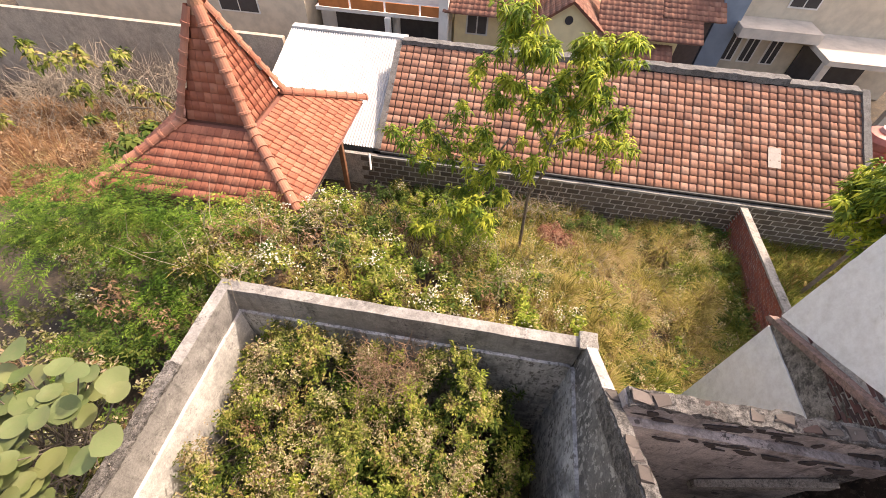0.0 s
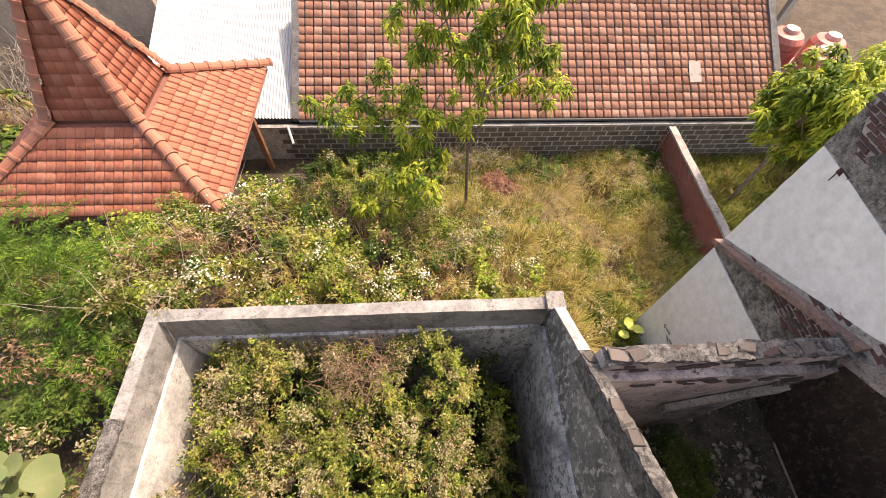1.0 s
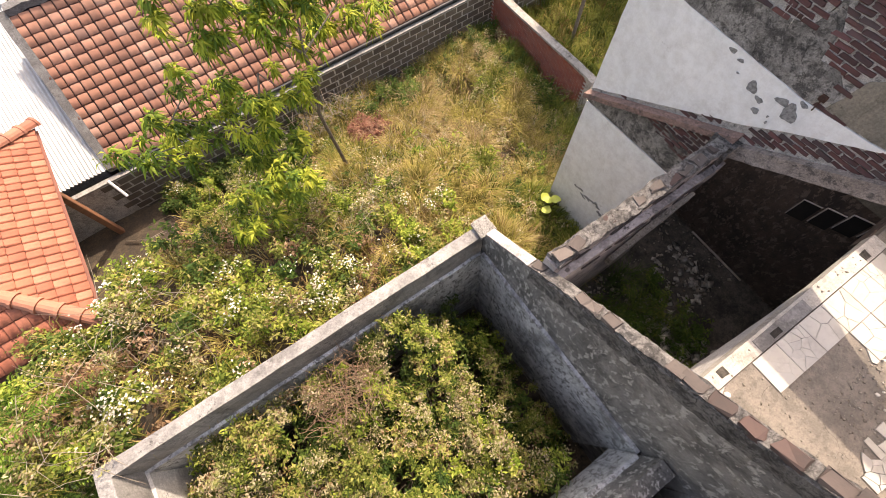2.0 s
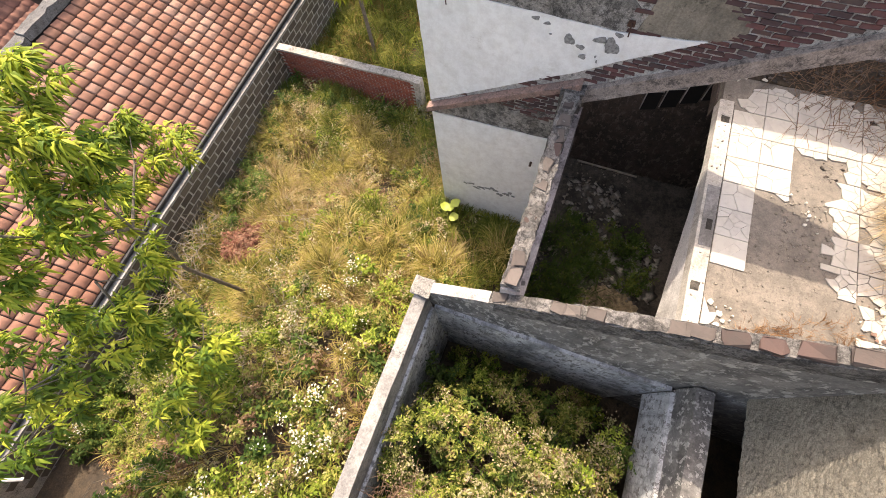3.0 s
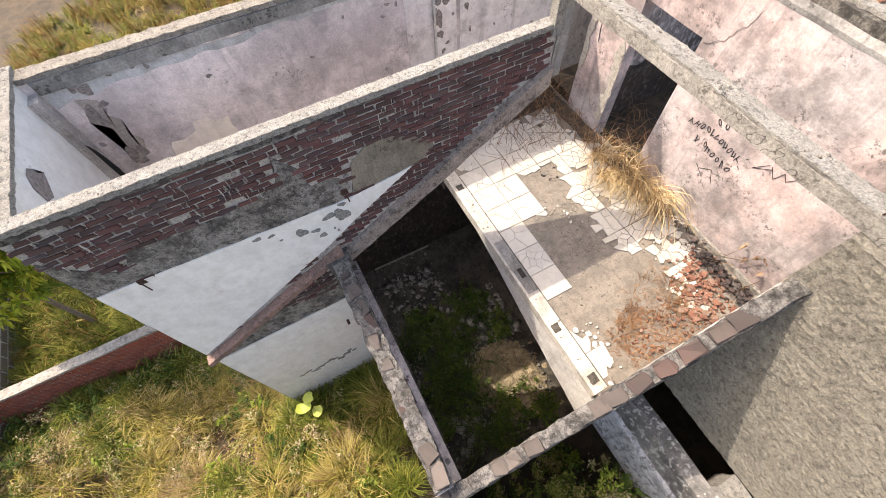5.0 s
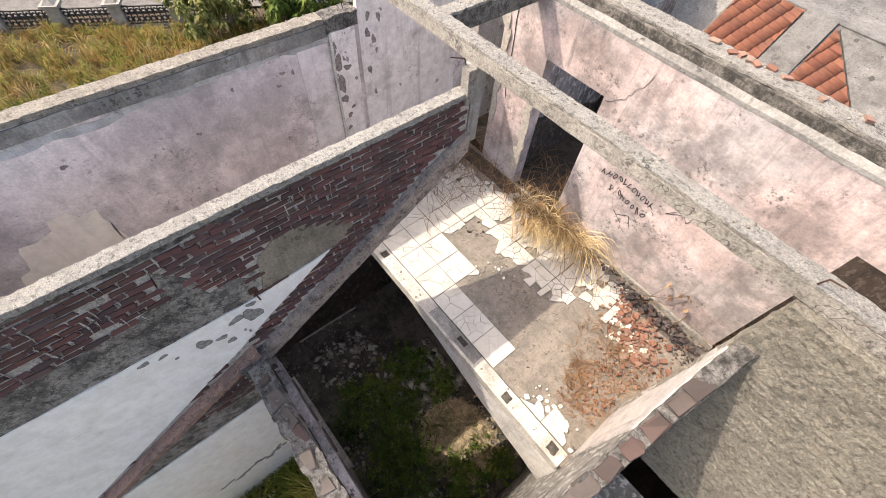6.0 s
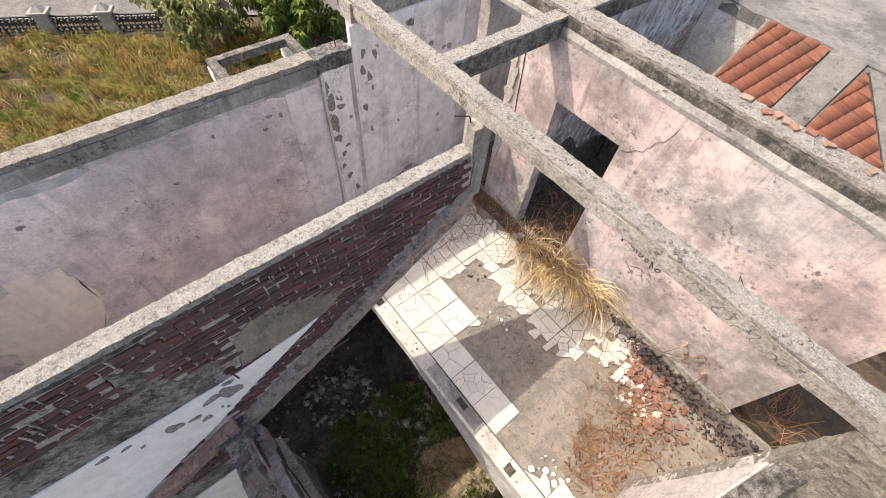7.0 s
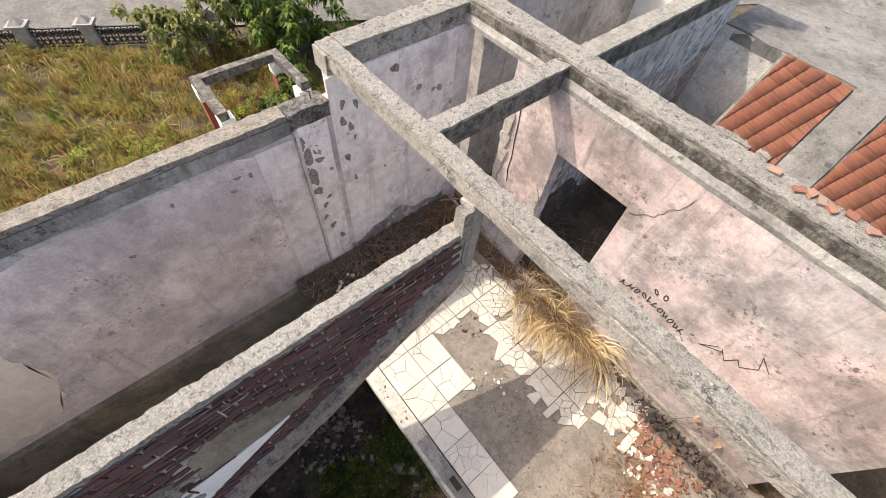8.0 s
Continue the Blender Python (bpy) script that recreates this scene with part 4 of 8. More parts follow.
REDSHARD = pieces("broken_red_tile", [(0, (0.18, 0.075, 0.05)), (0.5, (0.27, 0.125, 0.082)), (1, (0.28, 0.20, 0.155))], (0.13, 0.10, 0.08), 0.6)
DARKSHARD = pieces("dark_rubble", [(0, (0.07, 0.06, 0.055)), (0.5, (0.16, 0.12, 0.105)), (1, (0.24, 0.22, 0.20))], (0.03, 0.03, 0.03), 0.4)
WHITESHARD = pieces("white_tile_chip", [(0, (0.66, 0.62, 0.53)), (1, (0.74, 0.72, 0.66))], (0.3, 0.27, 0.22), 0.3, 0.5)
PEBBLE = joined("cement_crumbs", [(0, (0.18, 0.155, 0.125)), (0.5, (0.30, 0.265, 0.22)), (1, (0.40, 0.36, 0.31))], amount=0.3)


def heap(name, where, count, sizes, mat, label, group, seed, z=4.1, tilt=14.0, pile=0.02):
    """Loose shards, each a thing of its own."""
    rnd = random.Random(seed)
    shapes = [shard_mesh(name, rnd.uniform(*sizes), rnd.uniform(0.012, 0.028), seed * 31 + k) for k in range(6)]
    for me in shapes:
        me.materials.append(mat)
    made = 0
    while made < count:
        x, y = where(rnd)
        if x is None:
            continue
        ob = new(name, shapes[made % 6])
        ob.matrix_basis = pose(x, y, z + rnd.uniform(0, pile), rnd.uniform(-tilt, tilt), rnd.uniform(-tilt, tilt), rnd.uniform(0, 360))
        tagged(ob, label, "rubble", group)
        made += 1


def near_line(x0, y0, x1, y1, spread):
    def pick(rnd):
        s = rnd.random()
        return x0 + (x1 - x0) * s + rnd.gauss(0, spread), max(-5.66, y0 + (y1 - y0) * s + rnd.gauss(0, spread))
    return pick


heap("red_tile_shard", near_line(0.30, -4.85, 0.95, -5.32, 0.15), 170, (0.015, 0.055), REDSHARD, "broken piece of red roof tile on the terrace", "red tile rubble", 3, 4.104)
heap("red_tile_shard", near_line(0.28, -3.95, 0.55, -4.9, 0.14), 70, (0.012, 0.035), REDSHARD, "small broken piece of red tile among straw", "red tile rubble", 4, 4.100)
heap("dark_rubble_piece", near_line(0.10, -5.46, 1.0, -5.50, 0.07), 70, (0.015, 0.05), DARKSHARD, "dark lump of rubble along the pink wall", "dark rubble", 5, 4.11, 25, 0.05)
heap("dark_rubble_piece", near_line(1.0, -5.53, 1.7, -5.58, 0.035), 9, (0.03, 0.07), DARKSHARD, "dark roof tile fragment beside the pink wall", "dark rubble", 6, 4.112, 10, 0.01)
heap("white_tile_chip", near_line(0.55, -4.85, 1.30, -5.10, 0.14), 40, (0.015, 0.06), WHITESHARD, "loose chip of white floor tile", "white tile chips", 7, 4.098, 8, 0.012)
heap("white_tile_chip", near_line(4.35, -3.25, 4.75, -3.75, 0.10), 14, (0.02, 0.055), WHITESHARD, "dirty chip of floor tile in the litter", "white tile chips", 11, 4.16, 20, 0.04)
heap("white_tile_chip", near_line(2.65, -4.15, 2.2, -4.5, 0.13), 10, (0.012, 0.03), WHITESHARD, "loose chip of white floor tile", "white tile chips", 8, 4.092, 8, 0.01)
heap("white_tile_chip", near_line(0.35, -3.40, 1.0, -3.55, 0.08), 22, (0.015, 0.05), WHITESHARD, "loose chip of white floor tile", "white tile chips", 9, 4.092, 8, 0.012)

# crumbs strewn over the bare screed and the wall tops
def crumbs(name, boxes, label, seed, lo=0.006, hi=0.02, mat=None, flat_by=0.6):
    r = np.random.default_rng(seed)
    P = []
    for x0, x1, y0, y1, z, n in boxes:
        q = r.uniform(0, 1, (n, 3))
        zz = z(0, y0 + (y1 - y0) * q[:, 1]) if callable(z) else np.full(n, z)
        P.append(np.stack([x0 + (x1 - x0) * q[:, 0], y0 + (y1 - y0) * q[:, 1], zz], 1))
    P = np.concatenate(P)
    n = len(P)
    s = r.uniform(lo, hi, (n, 1)) * r.uniform(0.5, 1, (n, 1))
    dirs = np.array([[1, 0, 0], [0, 1, 0], [-1, 0, 0], [0, -1, 0], [0, 0, 1.0], [0, 0, -0.4]])
    co = np.stack([P + s * (d + r.normal(0, 0.30, (n, 3))) * [1, 1, flat_by] for d in dirs], 1).reshape(-1, 3)
    k = np.arange(n)[:, None] * 6
    f = np.concatenate([k + t for t in ([0, 1, 4], [1, 2, 4], [2, 3, 4], [3, 0, 4], [1, 0, 5], [2, 1, 5], [3, 2, 5], [0, 3, 5])])
    return stuff(name, co, f, mat or PEBBLE, label, "rubble")


crumbs("floor_crumbs", [(0.25, 3.2, -5.5, -3.3, 4.092, 420), (1.7, 2.6, -4.7, -4.0, 4.092, 260), (3.2, 5.0, -5.6, -3.4, 4.095, 160), (0.3, 3.9, -3.26, -3.12, 4.104, 60)], "crumbs of cement strewn over the terrace", 21)
crumbs("beam_crumbs", [(-0.4, 5.2, -4.23, -4.09, 7.105, 70), (-1.0, 5.2, -6.02, -5.79, 7.135, 170), (3.76, 3.895, -5.7, -4.3, 7.105, 24), (5.1, 5.32, -5.7, -4.3, 7.105, 30)], "crumbs of mortar lying on the beams", 22, 0.006, 0.022)
crumbs("wall_crumbs", [(3.125, 3.24, -4.0, 1.05, 6.72, 120), (5.09, 5.32, -3.5, 0.85, 6.665, 90), (-5.6, -5.43, -3.7, -1.3, 3.71, 90)], "crumbs of mortar lying on the wall tops", 23, 0.006, 0.02)

REDCRUMB = joined("red_tile_crumbs", [(0, (0.22, 0.09, 0.055)), (0.6, (0.36, 0.17, 0.10)), (1, (0.40, 0.27, 0.19))], amount=0.5)
DARKCRUMB = joined("dark_crumbs", [(0, (0.04, 0.035, 0.03)), (0.6, (0.11, 0.085, 0.07)), (1, (0.22, 0.19, 0.165))], amount=0.4)
crumbs("red_crumbs", [(0.22, 0.95, -5.35, -4.85, 4.095, 420), (0.2, 0.75, -4.9, -3.7, 4.093, 380), (-0.9, 0.2, -5.5, -4.3, 4.093, 400), (0.5, 1.5, -5.45, -5.0, 4.095, 160)], "red tile crumbs strewn over the terrace", 31, 0.006, 0.028, REDCRUMB, 0.25)
crumbs("dark_crumbs", [(0.2, 1.2, -5.62, -5.42, 4.10, 420), (-1.0, 0.2, -5.65, -5.2, 4.095, 420), (1.2, 2.6, -5.66, -5.58, 4.10, 160), (3.0, 5.0, -5.65, -4.4, 4.09, 300), (4.42, 5.04, -5.6, -3.1, 4.14, 620), (4.75, 5.05, -5.5, -3.1, 4.19, 300)], "dark crumbs and leaf litter along the pink wall", 32, 0.008, 0.035, DARKCRUMB)
crumbs("pit_tile_scraps", [(2.0, 3.4, -3.9, -2.2, 0.285, 260), (3.6, 4.6, -2.9, -1.6, 0.285, 110), (0.5, 1.2, -2.4, -1.6, 0.285, 70), (2.6, 3.0, -3.6, -2.6, 0.29, 90)], "pale scraps of floor tile among the weeds", 37, 0.03, 0.13, plain("dirty_tile_scrap", (0.42, 0.40, 0.36), 0.8, 0, 0.6, 9), 0.10)
crumbs("pit_rubble", [(0.3, 3.1, -3.0, -1.3, 0.29, 500), (3.3, 5.0, -3.0, 0.8, 0.29, 300), (0.7, 1.8, -3.8, -2.5, 0.30, 260)], "grey rubble on the sunken floor", 33, 0.012, 0.06)

# added mound on the sunken floor, its pale colour painting a patch of sunlight
bm = bmesh.new()
n = 44
grid = {}
for i in range(n + 1):
    for j in range(n + 1):
        x, y = 0.40 + 2.0 * i / n, -3.95 + 1.9 * j / n
        r = math.hypot((x - 1.35) / 0.95, (y + 3.05) / 0.85)
        grid[i, j] = bm.verts.new((x, y, 0.24 + 0.15 * max(0.0, 1 - r * r) + 0.05 * noise.noise(Vector((x * 7, y * 7, 2.0))) + 0.03 * noise.noise(Vector((x * 19, y * 19, 5.0)))))
for i in range(n):
    for j in range(n):
        bm.faces.new((grid[i, j], grid[i + 1, j], grid[i + 1, j + 1], grid[i, j + 1]))
tagged(link_mesh("sun_patch_mound", bm, concrete("sun_patch_soil", (0.46, 0.37, 0.24), (0.28, 0.225, 0.14), 0.5, 1.0, 6.0, 61)), "low mound coloured pale for a patch of sunlight in the sunken room", "mound")

# brick ends on the pink wall's beam
ends = [brick_mesh("brick_end", 0.085, 0.058, 0.020, 0.30, s) for s in range(40, 43)]
for me in ends:
    me.materials.append(REDSHARD)
for k, (x, y) in enumerate(((1.96, -5.96), (1.76, -5.93), (1.69, -5.96), (1.61, -5.95), (1.54, -5.94), (1.42, -5.99), (1.27, -5.96), (0.95, -5.93), (0.6, -5.97))):
    ob = new("brick_end", ends[k % 3])
    ob.matrix_basis = pose(x, y, 7.148, 4 * (k % 3) - 4, 5, 37 * k)
    tagged(ob, "broken brick end lying on the concrete beam", "brick", "brick ends on the beam")

# tiles on the sloping rear roof
ROOFTILE = pieces("orange_roof_tile", [(0, (0.17, 0.055, 0.03)), (0.5, (0.225, 0.08, 0.042)), (1, (0.155, 0.055, 0.03))], (0.10, 0.06, 0.04), 0.3, 0.75)


def pan_mesh(name, w, l, seed):
    """One curved clay tile with a roll at its side."""
    bm = bmesh.new()
    n = 8
    prof = []
    for k in range(n + 1):
        u = k / n
        prof.append(((u - 0.5) * w, 0.011 * math.sin(u * math.pi * 2 + 0.6) + 0.014))
    rows = []
    for v, z in ((-0.5, 0.0), (0.5, 0.012)):
        rows.append([bm.verts.new((x, v * l, h + z)) for x, h in prof])
    rows.append([bm.verts.new((x, 0.5 * l, h - 0.006)) for x, h in prof])
    for a, b in ((rows[0], rows[1]), (rows[1], rows[2])):
        for k in range(n):
            bm.faces.new((a[k], a[k + 1], b[k + 1], b[k]))
    me = bpy.data.meshes.new(name)
    bm.to_mesh(me)
    bm.free()
    for p in me.polygons:
        p.use_smooth = True
    return me


def tile_field(x0, x1, y0, y1, w, l, label, seed, cut=False):
    """Tiles of an older roof that crosses the slab's slope askew, seen in an opening; cut leaves the corner over one diagonal free."""
    rnd = random.Random(seed)
    alpha = math.atan(0.6)
    ex, es = Vector((1, 0, 0)), Vector((0, math.cos(alpha), -math.sin(alpha)))
    out = ex.cross(es)
    origin = Vector((0, y0, 6.525 - 0.6 * (y0 + 9.22)))
    size = (y1 - y0) / math.cos(alpha)
    field = tagged(link_mesh("roof_patch", blocks((x0, x1, y0, y1, lambda x, y: 6.505 - 0.6 * (y + 9.22), lambda x, y: 6.515 - 0.6 * (y + 9.22)), seg=0.3, amp=0.0), DARKSOIL), label, "roof")
    me = pan_mesh("roof_tile", w * 0.985, l * 0.955, seed)
    me.materials.append(ROOFTILE)
    down = (-0.966 * ex + 0.26 * es).normalized()
    side = down.cross(out)
    turn = Matrix((side, down, out)).transposed().to_4x4()
    mid = Vector((0.5 * (x0 + x1), 0.5 * size))
    edges = [(Vector((x0, 0)), Vector((-1, 0))), (Vector((x1, 0)), Vector((1, 0))), (Vector((0, 0)), Vector((0, -1))), (Vector((0, size)), Vector((0, 1)))]
    if cut:
        d = Vector((x0 - x1, size)).normalized()
        edges.append((Vector((x1, 0)), Vector((-d.y, d.x))))
    for i in range(-16, 17):
        for j in range(-6, 7):
            c = mid + Vector((side.dot(ex), side.dot(es))) * (i * w) + Vector((down.dot(ex), down.dot(es))) * (j * l)
            far = max((c - p).dot(n) for p, n in edges)
            if far > 0.13:
                continue
            m = turn.copy()
            m.translation = origin + ex * c.x + es * c.y + out * rnd.uniform(0, 0.004)
            if far < -0.11:
                piece("roof_tile", me, m, field)
                continue
            bm = bmesh.new()
            bm.from_mesh(me)
            inv = m.inverted()
            for p, n in edges:
                at = inv @ (origin + ex * p.x + es * p.y)
                way = inv.to_3x3() @ (ex * n.x + es * n.y)
                bmesh.ops.bisect_plane(bm, geom=bm.verts[:] + bm.edges[:] + bm.faces[:], plane_co=at, plane_no=way, clear_outer=True)
            if len(bm.faces):
                half = bpy.data.meshes.new("cut_tile")
                bm.to_mesh(half)
                half.materials.append(ROOFTILE)
                piece("roof_tile", half, m, field)
            bm.free()
    return field


tile_field(2.04, 2.86, -9.19, -7.98, 0.098, 0.185, "patch of orange clay tiles in an opening of the cement roof", 1)
tile_field(0.26, 1.57, -9.15, -7.96, 0.098, 0.185, "three-cornered patch of orange clay tiles in the cement roof", 2, True)
bm = bmesh.new()
for x, y in ((2.45, -8.14), (2.62, -8.12), (2.2, -8.15), (2.75, -8.10)):
    rbox(bm, x - 0.08, x + 0.09, y - 0.06, y + 0.05, 5.85, 5.93, seg=0.04, amp=0.02, freq=9)
tagged(link_mesh("tile_edge_mortar", bm, CRUST), "broken mortar along the lower tile edge", "rubble")
part("cement_strip", blocks((1.60, 2.02, -9.22, -7.9, lambda x, y: 6.505 - 0.6 * (y + 9.22), lambda x, y: 6.545 - 0.6 * (y + 9.22)), amp=0.008), SLABCEM, roof_slab, "smooth cement rib between the tile patches")

bm = bmesh.new()
slab(bm, [(1.53, 0.0), (0.22, 0.0), (0.22, 1.38), (0.25, 1.38)], (0, -9.15, 6.505 - 0.6 * 0.07), (1, 0, 0), (0, 0.8575, -0.5145), (0, 0.5145, 0.8575), 0.05)
part("cement_wedge", bm, SLABCEM, roof_slab, "cement fill beside the tiles")
PALEPATCH = plaster("pale_sandy_plaster", (0.97, 0.90, 0.80), (0.94, 0.83, 0.77), (0.40, 0.35, 0.32), 0.25, 0.25, shift=61, patch=0.8, speckle=0.06, cloudy=0.15)
bm = bmesh.new()
slab(bm, [(0.20, 5.60), (0.40, 5.66), (0.58, 5.56), (0.66, 5.30), (0.65, 4.95), (0.58, 4.50), (0.28, 4.30), (-0.25, 4.14), (-0.40, 4.55), (-0.30, 5.10), (-0.05, 5.42)], (5.1, 0, 0), (0, -1, 0), (0, 0, 1), (-1, 0, 0), 0.0025, 0.16)
part("pale_patch", bm, PALEPATCH, wall_far, "pale sandy patch where paint has gone")

# blisters and peeled flakes on the lilac wall
BLISTER = plain("dark_blister", (0.30, 0.265, 0.25), 0.95, 0, 0.5, 30)
BANDBLUE = plaster("grey_blue_band", (0.66, 0.67, 0.68), (0.54, 0.545, 0.55), (0.20, 0.19, 0.19), 0.6, 0.6, shift=91, speckle=0.2)
bm = bmesh.new()
slab(bm, [(-0.78, 6.465), (-0.78, 6.30), (0.2, 6.38), (1.2, 6.36), (2.2, 6.41), (3.55, 6.40), (3.55, 6.465)], (5.1, 0, 0), (0, -1, 0), (0, 0, 1), (-1, 0, 0), 0.003, 0.05)
part("grey_band", bm, BANDBLUE, wall_far, "grey-blue band along the wall top")
bm = bmesh.new()
slab(bm, [(-0.60, 6.30), (-0.42, 6.26), (-0.46, 6.05), (-0.38, 5.95), (-0.44, 5.75), (-0.36, 5.62), (-0.42, 5.40), (-0.56, 5.30), (-0.60, 5.60), (-0.52, 5.85), (-0.64, 6.05)], (5.1, 0, 0), (0, -1, 0), (0, 0, 1), (-1, 0, 0), 0.0045, 0.05)
part("peeled_patch", bm, plaster("bare_brown_patch", (0.52, 0.46, 0.42), (0.44, 0.39, 0.36), (0.2, 0.17, 0.16), 0.6, 0.5, shift=95), wall_far, "brown patch where paint has peeled in the corner")
# flat black sheet painting the darkness inside a broken hole
bm = bmesh.new()
slab(bm, [(4.905, 5.93), (4.955, 5.86), (5.01, 5.72), (5.05, 5.55), (5.07, 5.36), (5.07, 5.20), (4.95, 5.24), (4.935, 5.50), (4.93, 5.72)], (0, 0.797, 0), (1, 0, 0), (0, 0, 1), (0, -1, 0), 0.003)
part("hole", bm, plain("black_hollow", (0.012, 0.011, 0.01), 0.95), wall_end, "dark broken hole in the corner")
bm = bmesh.new()
slab(bm, [(3.99, 6.54), (4.05, 6.47), (4.04, 6.42), (4.11, 6.36), (4.0, 6.31), (3.87, 6.26), (3.76, 6.33), (3.80, 6.47), (3.90, 6.54)], (0, 0.897, 0), (1, 0, 0), (0, 0, 1), (0, -1, 0), 0.003)
part("blister", bm, BLISTER, wall_end, "grey peeled blister")


far_blisters = []


def on_far(y, z, ry, rz, face=5.097):
    far_blisters.append(y)
    bm = bmesh.new()
    slab(bm, [(u - y, v + z) for u, v in blob(ry, rz, 13)], (face, 0, 0), (0, -1, 0), (0, 0, 1), (-1, 0, 0), 0.0012 + 0.0003 * (len(far_blisters) % 9))
    part("blister", bm, BLISTER, wall_far, "dark peeled blister")


for y, z, ry, rz in ((-3.64, 6.33, 0.04, 0.10), (-3.67, 6.12, 0.05, 0.13), (-3.67, 5.84, 0.06, 0.14), (-3.69, 5.61, 0.05, 0.06), (-3.78, 6.17, 0.045, 0.05), (-3.79, 6.03, 0.045, 0.04), (-3.73, 5.34, 0.03, 0.04), (-3.70, 5.14, 0.03, 0.035), (-3.76, 4.93, 0.04, 0.05), (-3.85, 4.65, 0.035, 0.05), (-3.80, 5.45, 0.03, 0.025)):
    on_far(y, z, ry, rz, 5.073)
for y, z, ry, rz in ((-4.13, 6.35, 0.04, 0.05), (-4.21, 6.25, 0.035, 0.05), (-4.12, 5.87, 0.03, 0.06), (-4.18, 5.52, 0.02, 0.04), (-4.79, 6.71, 0.05, 0.05), (-4.3, 6.5, 0.025, 0.06), (-4.15, 6.55, 0.03, 0.05), (-4.24, 6.10, 0.02, 0.03), (-2.98, 6.23, 0.03, 0.025), (-2.9, 6.1, 0.025, 0.02), (-3.1, 6.2, 0.02, 0.03), (-0.7, 6.1, 0.03, 0.025), (-1.9, 5.9, 0.025, 0.02), (-2.4, 6.25, 0.02, 0.02)):
    on_far(y, z, ry, rz, 5.088 if y < -4.1 else 5.097)

for y, z, ry, rz in ((-0.1, 6.50, 0.05, 0.05), (0.16, 6.48, 0.04, 0.05), (0.08, 6.51, 0.03, 0.03), (0.53, 6.44, 0.04, 0.06), (0.44, 6.38, 0.05, 0.08), (0.56, 6.12, 0.05, 0.12), (0.41, 6.18, 0.05, 0.04), (0.53, 5.98, 0.05, 0.05), (0.56, 5.48, 0.06, 0.12), (0.44, 5.48, 0.05, 0.08), (-0.25, 6.50, 0.03, 0.05), (-0.2, 6.42, 0.025, 0.03), (0.50, 5.34, 0.04, 0.05)):
    on_far(y, z, ry, rz)

# writing and strokes on the pink wall
INK = plain("black_paint", (0.03, 0.03, 0.032), 0.85, 0, 0.3, 40)


def stroke(bm, x0, z0, x1, z1, w=0.012):
    d = Vector((x1 - x0, z1 - z0)).normalized() * w * 0.5
    pts = [(x0 - d.y, z0 + d.x), (x1 - d.y * 0.7, z1 + d.x * 0.7), (x1 + d.y * 0.7, z1 - d.x * 0.7), (x0 + d.y, z0 - d.x)]
    slab(bm, [(-x, z) for x, z in pts], (0, -5.697, 0), (-1, 0, 0), (0, 0, 1), (0, 1, 0), 0.003)


bm = bmesh.new()
rw = random.Random(8)
for x0, z0, x1, z1, count in ((2.22, 5.40, 1.98, 5.46, 4), (1.92, 5.62, 1.82, 5.64, 2), (2.03, 5.25, 1.91, 5.27, 2), (1.91, 5.46, 1.50, 5.40, 7), (1.85, 5.23, 1.52, 5.20, 5)):
    for k in range(count):
        s = k / max(1, count - 1)
        x, z = x0 + (x1 - x0) * s, z0 + (z1 - z0) * s
        hgt, wid, lean = rw.uniform(0.075, 0.105), rw.uniform(0.035, 0.05), rw.uniform(-0.02, 0.02)
        if rw.random() < 0.4:
            ring = [(x + math.cos(6.2832 * q / 7) * wid * 0.5 + lean * math.sin(6.2832 * q / 7), z + math.sin(6.2832 * q / 7) * hgt * 0.42) for q in range(8)]
            for p, q in zip(ring, ring[1:]):
                stroke(bm, *p, *q, 0.0115)
        else:
            stroke(bm, x + wid * 0.4 + lean, z + hgt * 0.5, x + wid * 0.4 - lean, z - hgt * 0.5, 0.013)
            stroke(bm, x + wid * 0.4, z + hgt * rw.choice((0.45, 0.0, -0.45)), x - wid * 0.5, z + hgt * rw.uniform(-0.5, 0.5), 0.0115)
            if rw.random() < 0.5:
                stroke(bm, x - wid * 0.45 + lean, z + hgt * 0.4, x - wid * 0.45, z - hgt * 0.4, 0.0115)
part("writing_bars", bm, INK, wall_pink, "faded black scrawl")
bm = bmesh.new()
for a, b in (((1.32, 5.44), (1.14, 5.58)), ((1.32, 5.44), (1.20, 5.60)), ((1.17, 5.60), (1.08, 5.49)), ((1.08, 5.49), (1.03, 5.63)), ((1.03, 5.63), (0.97, 5.56)), ((0.97, 5.56), (0.88, 5.70)), ((0.88, 5.70), (0.95, 5.86)), ((0.95, 5.86), (0.81, 5.74)), ((1.86, 4.98), (1.70, 4.86)), ((1.80, 4.95), (1.66, 5.05)), ((1.66, 5.05), (1.56, 4.88)), ((1.43, 5.47), (1.40, 5.49)), ((1.46, 5.33), (1.42, 5.31))):
    stroke(bm, *a, *b, 0.0065)
part("scribble", bm, INK, wall_pink, "thin black zigzag scribble")

# crack from the doorway's corner
bm = bmesh.new()
pts = [(2.60, 6.23), (2.52, 6.26), (2.46, 6.33), (2.38, 6.37), (2.34, 6.45), (2.30, 6.56), (2.25, 6.62), (2.21, 6.78)]
for a, b in zip(pts, pts[1:]):
    m = ((a[0] + b[0]) / 2 + rw.uniform(-0.02, 0.02), (a[1] + b[1]) / 2 + rw.uniform(-0.02, 0.02))
    stroke(bm, *a, *m, 0.004)
    stroke(bm, *m, *b, 0.003)
part("crack", bm, INK, wall_pink, "dark crack from the doorway's corner")

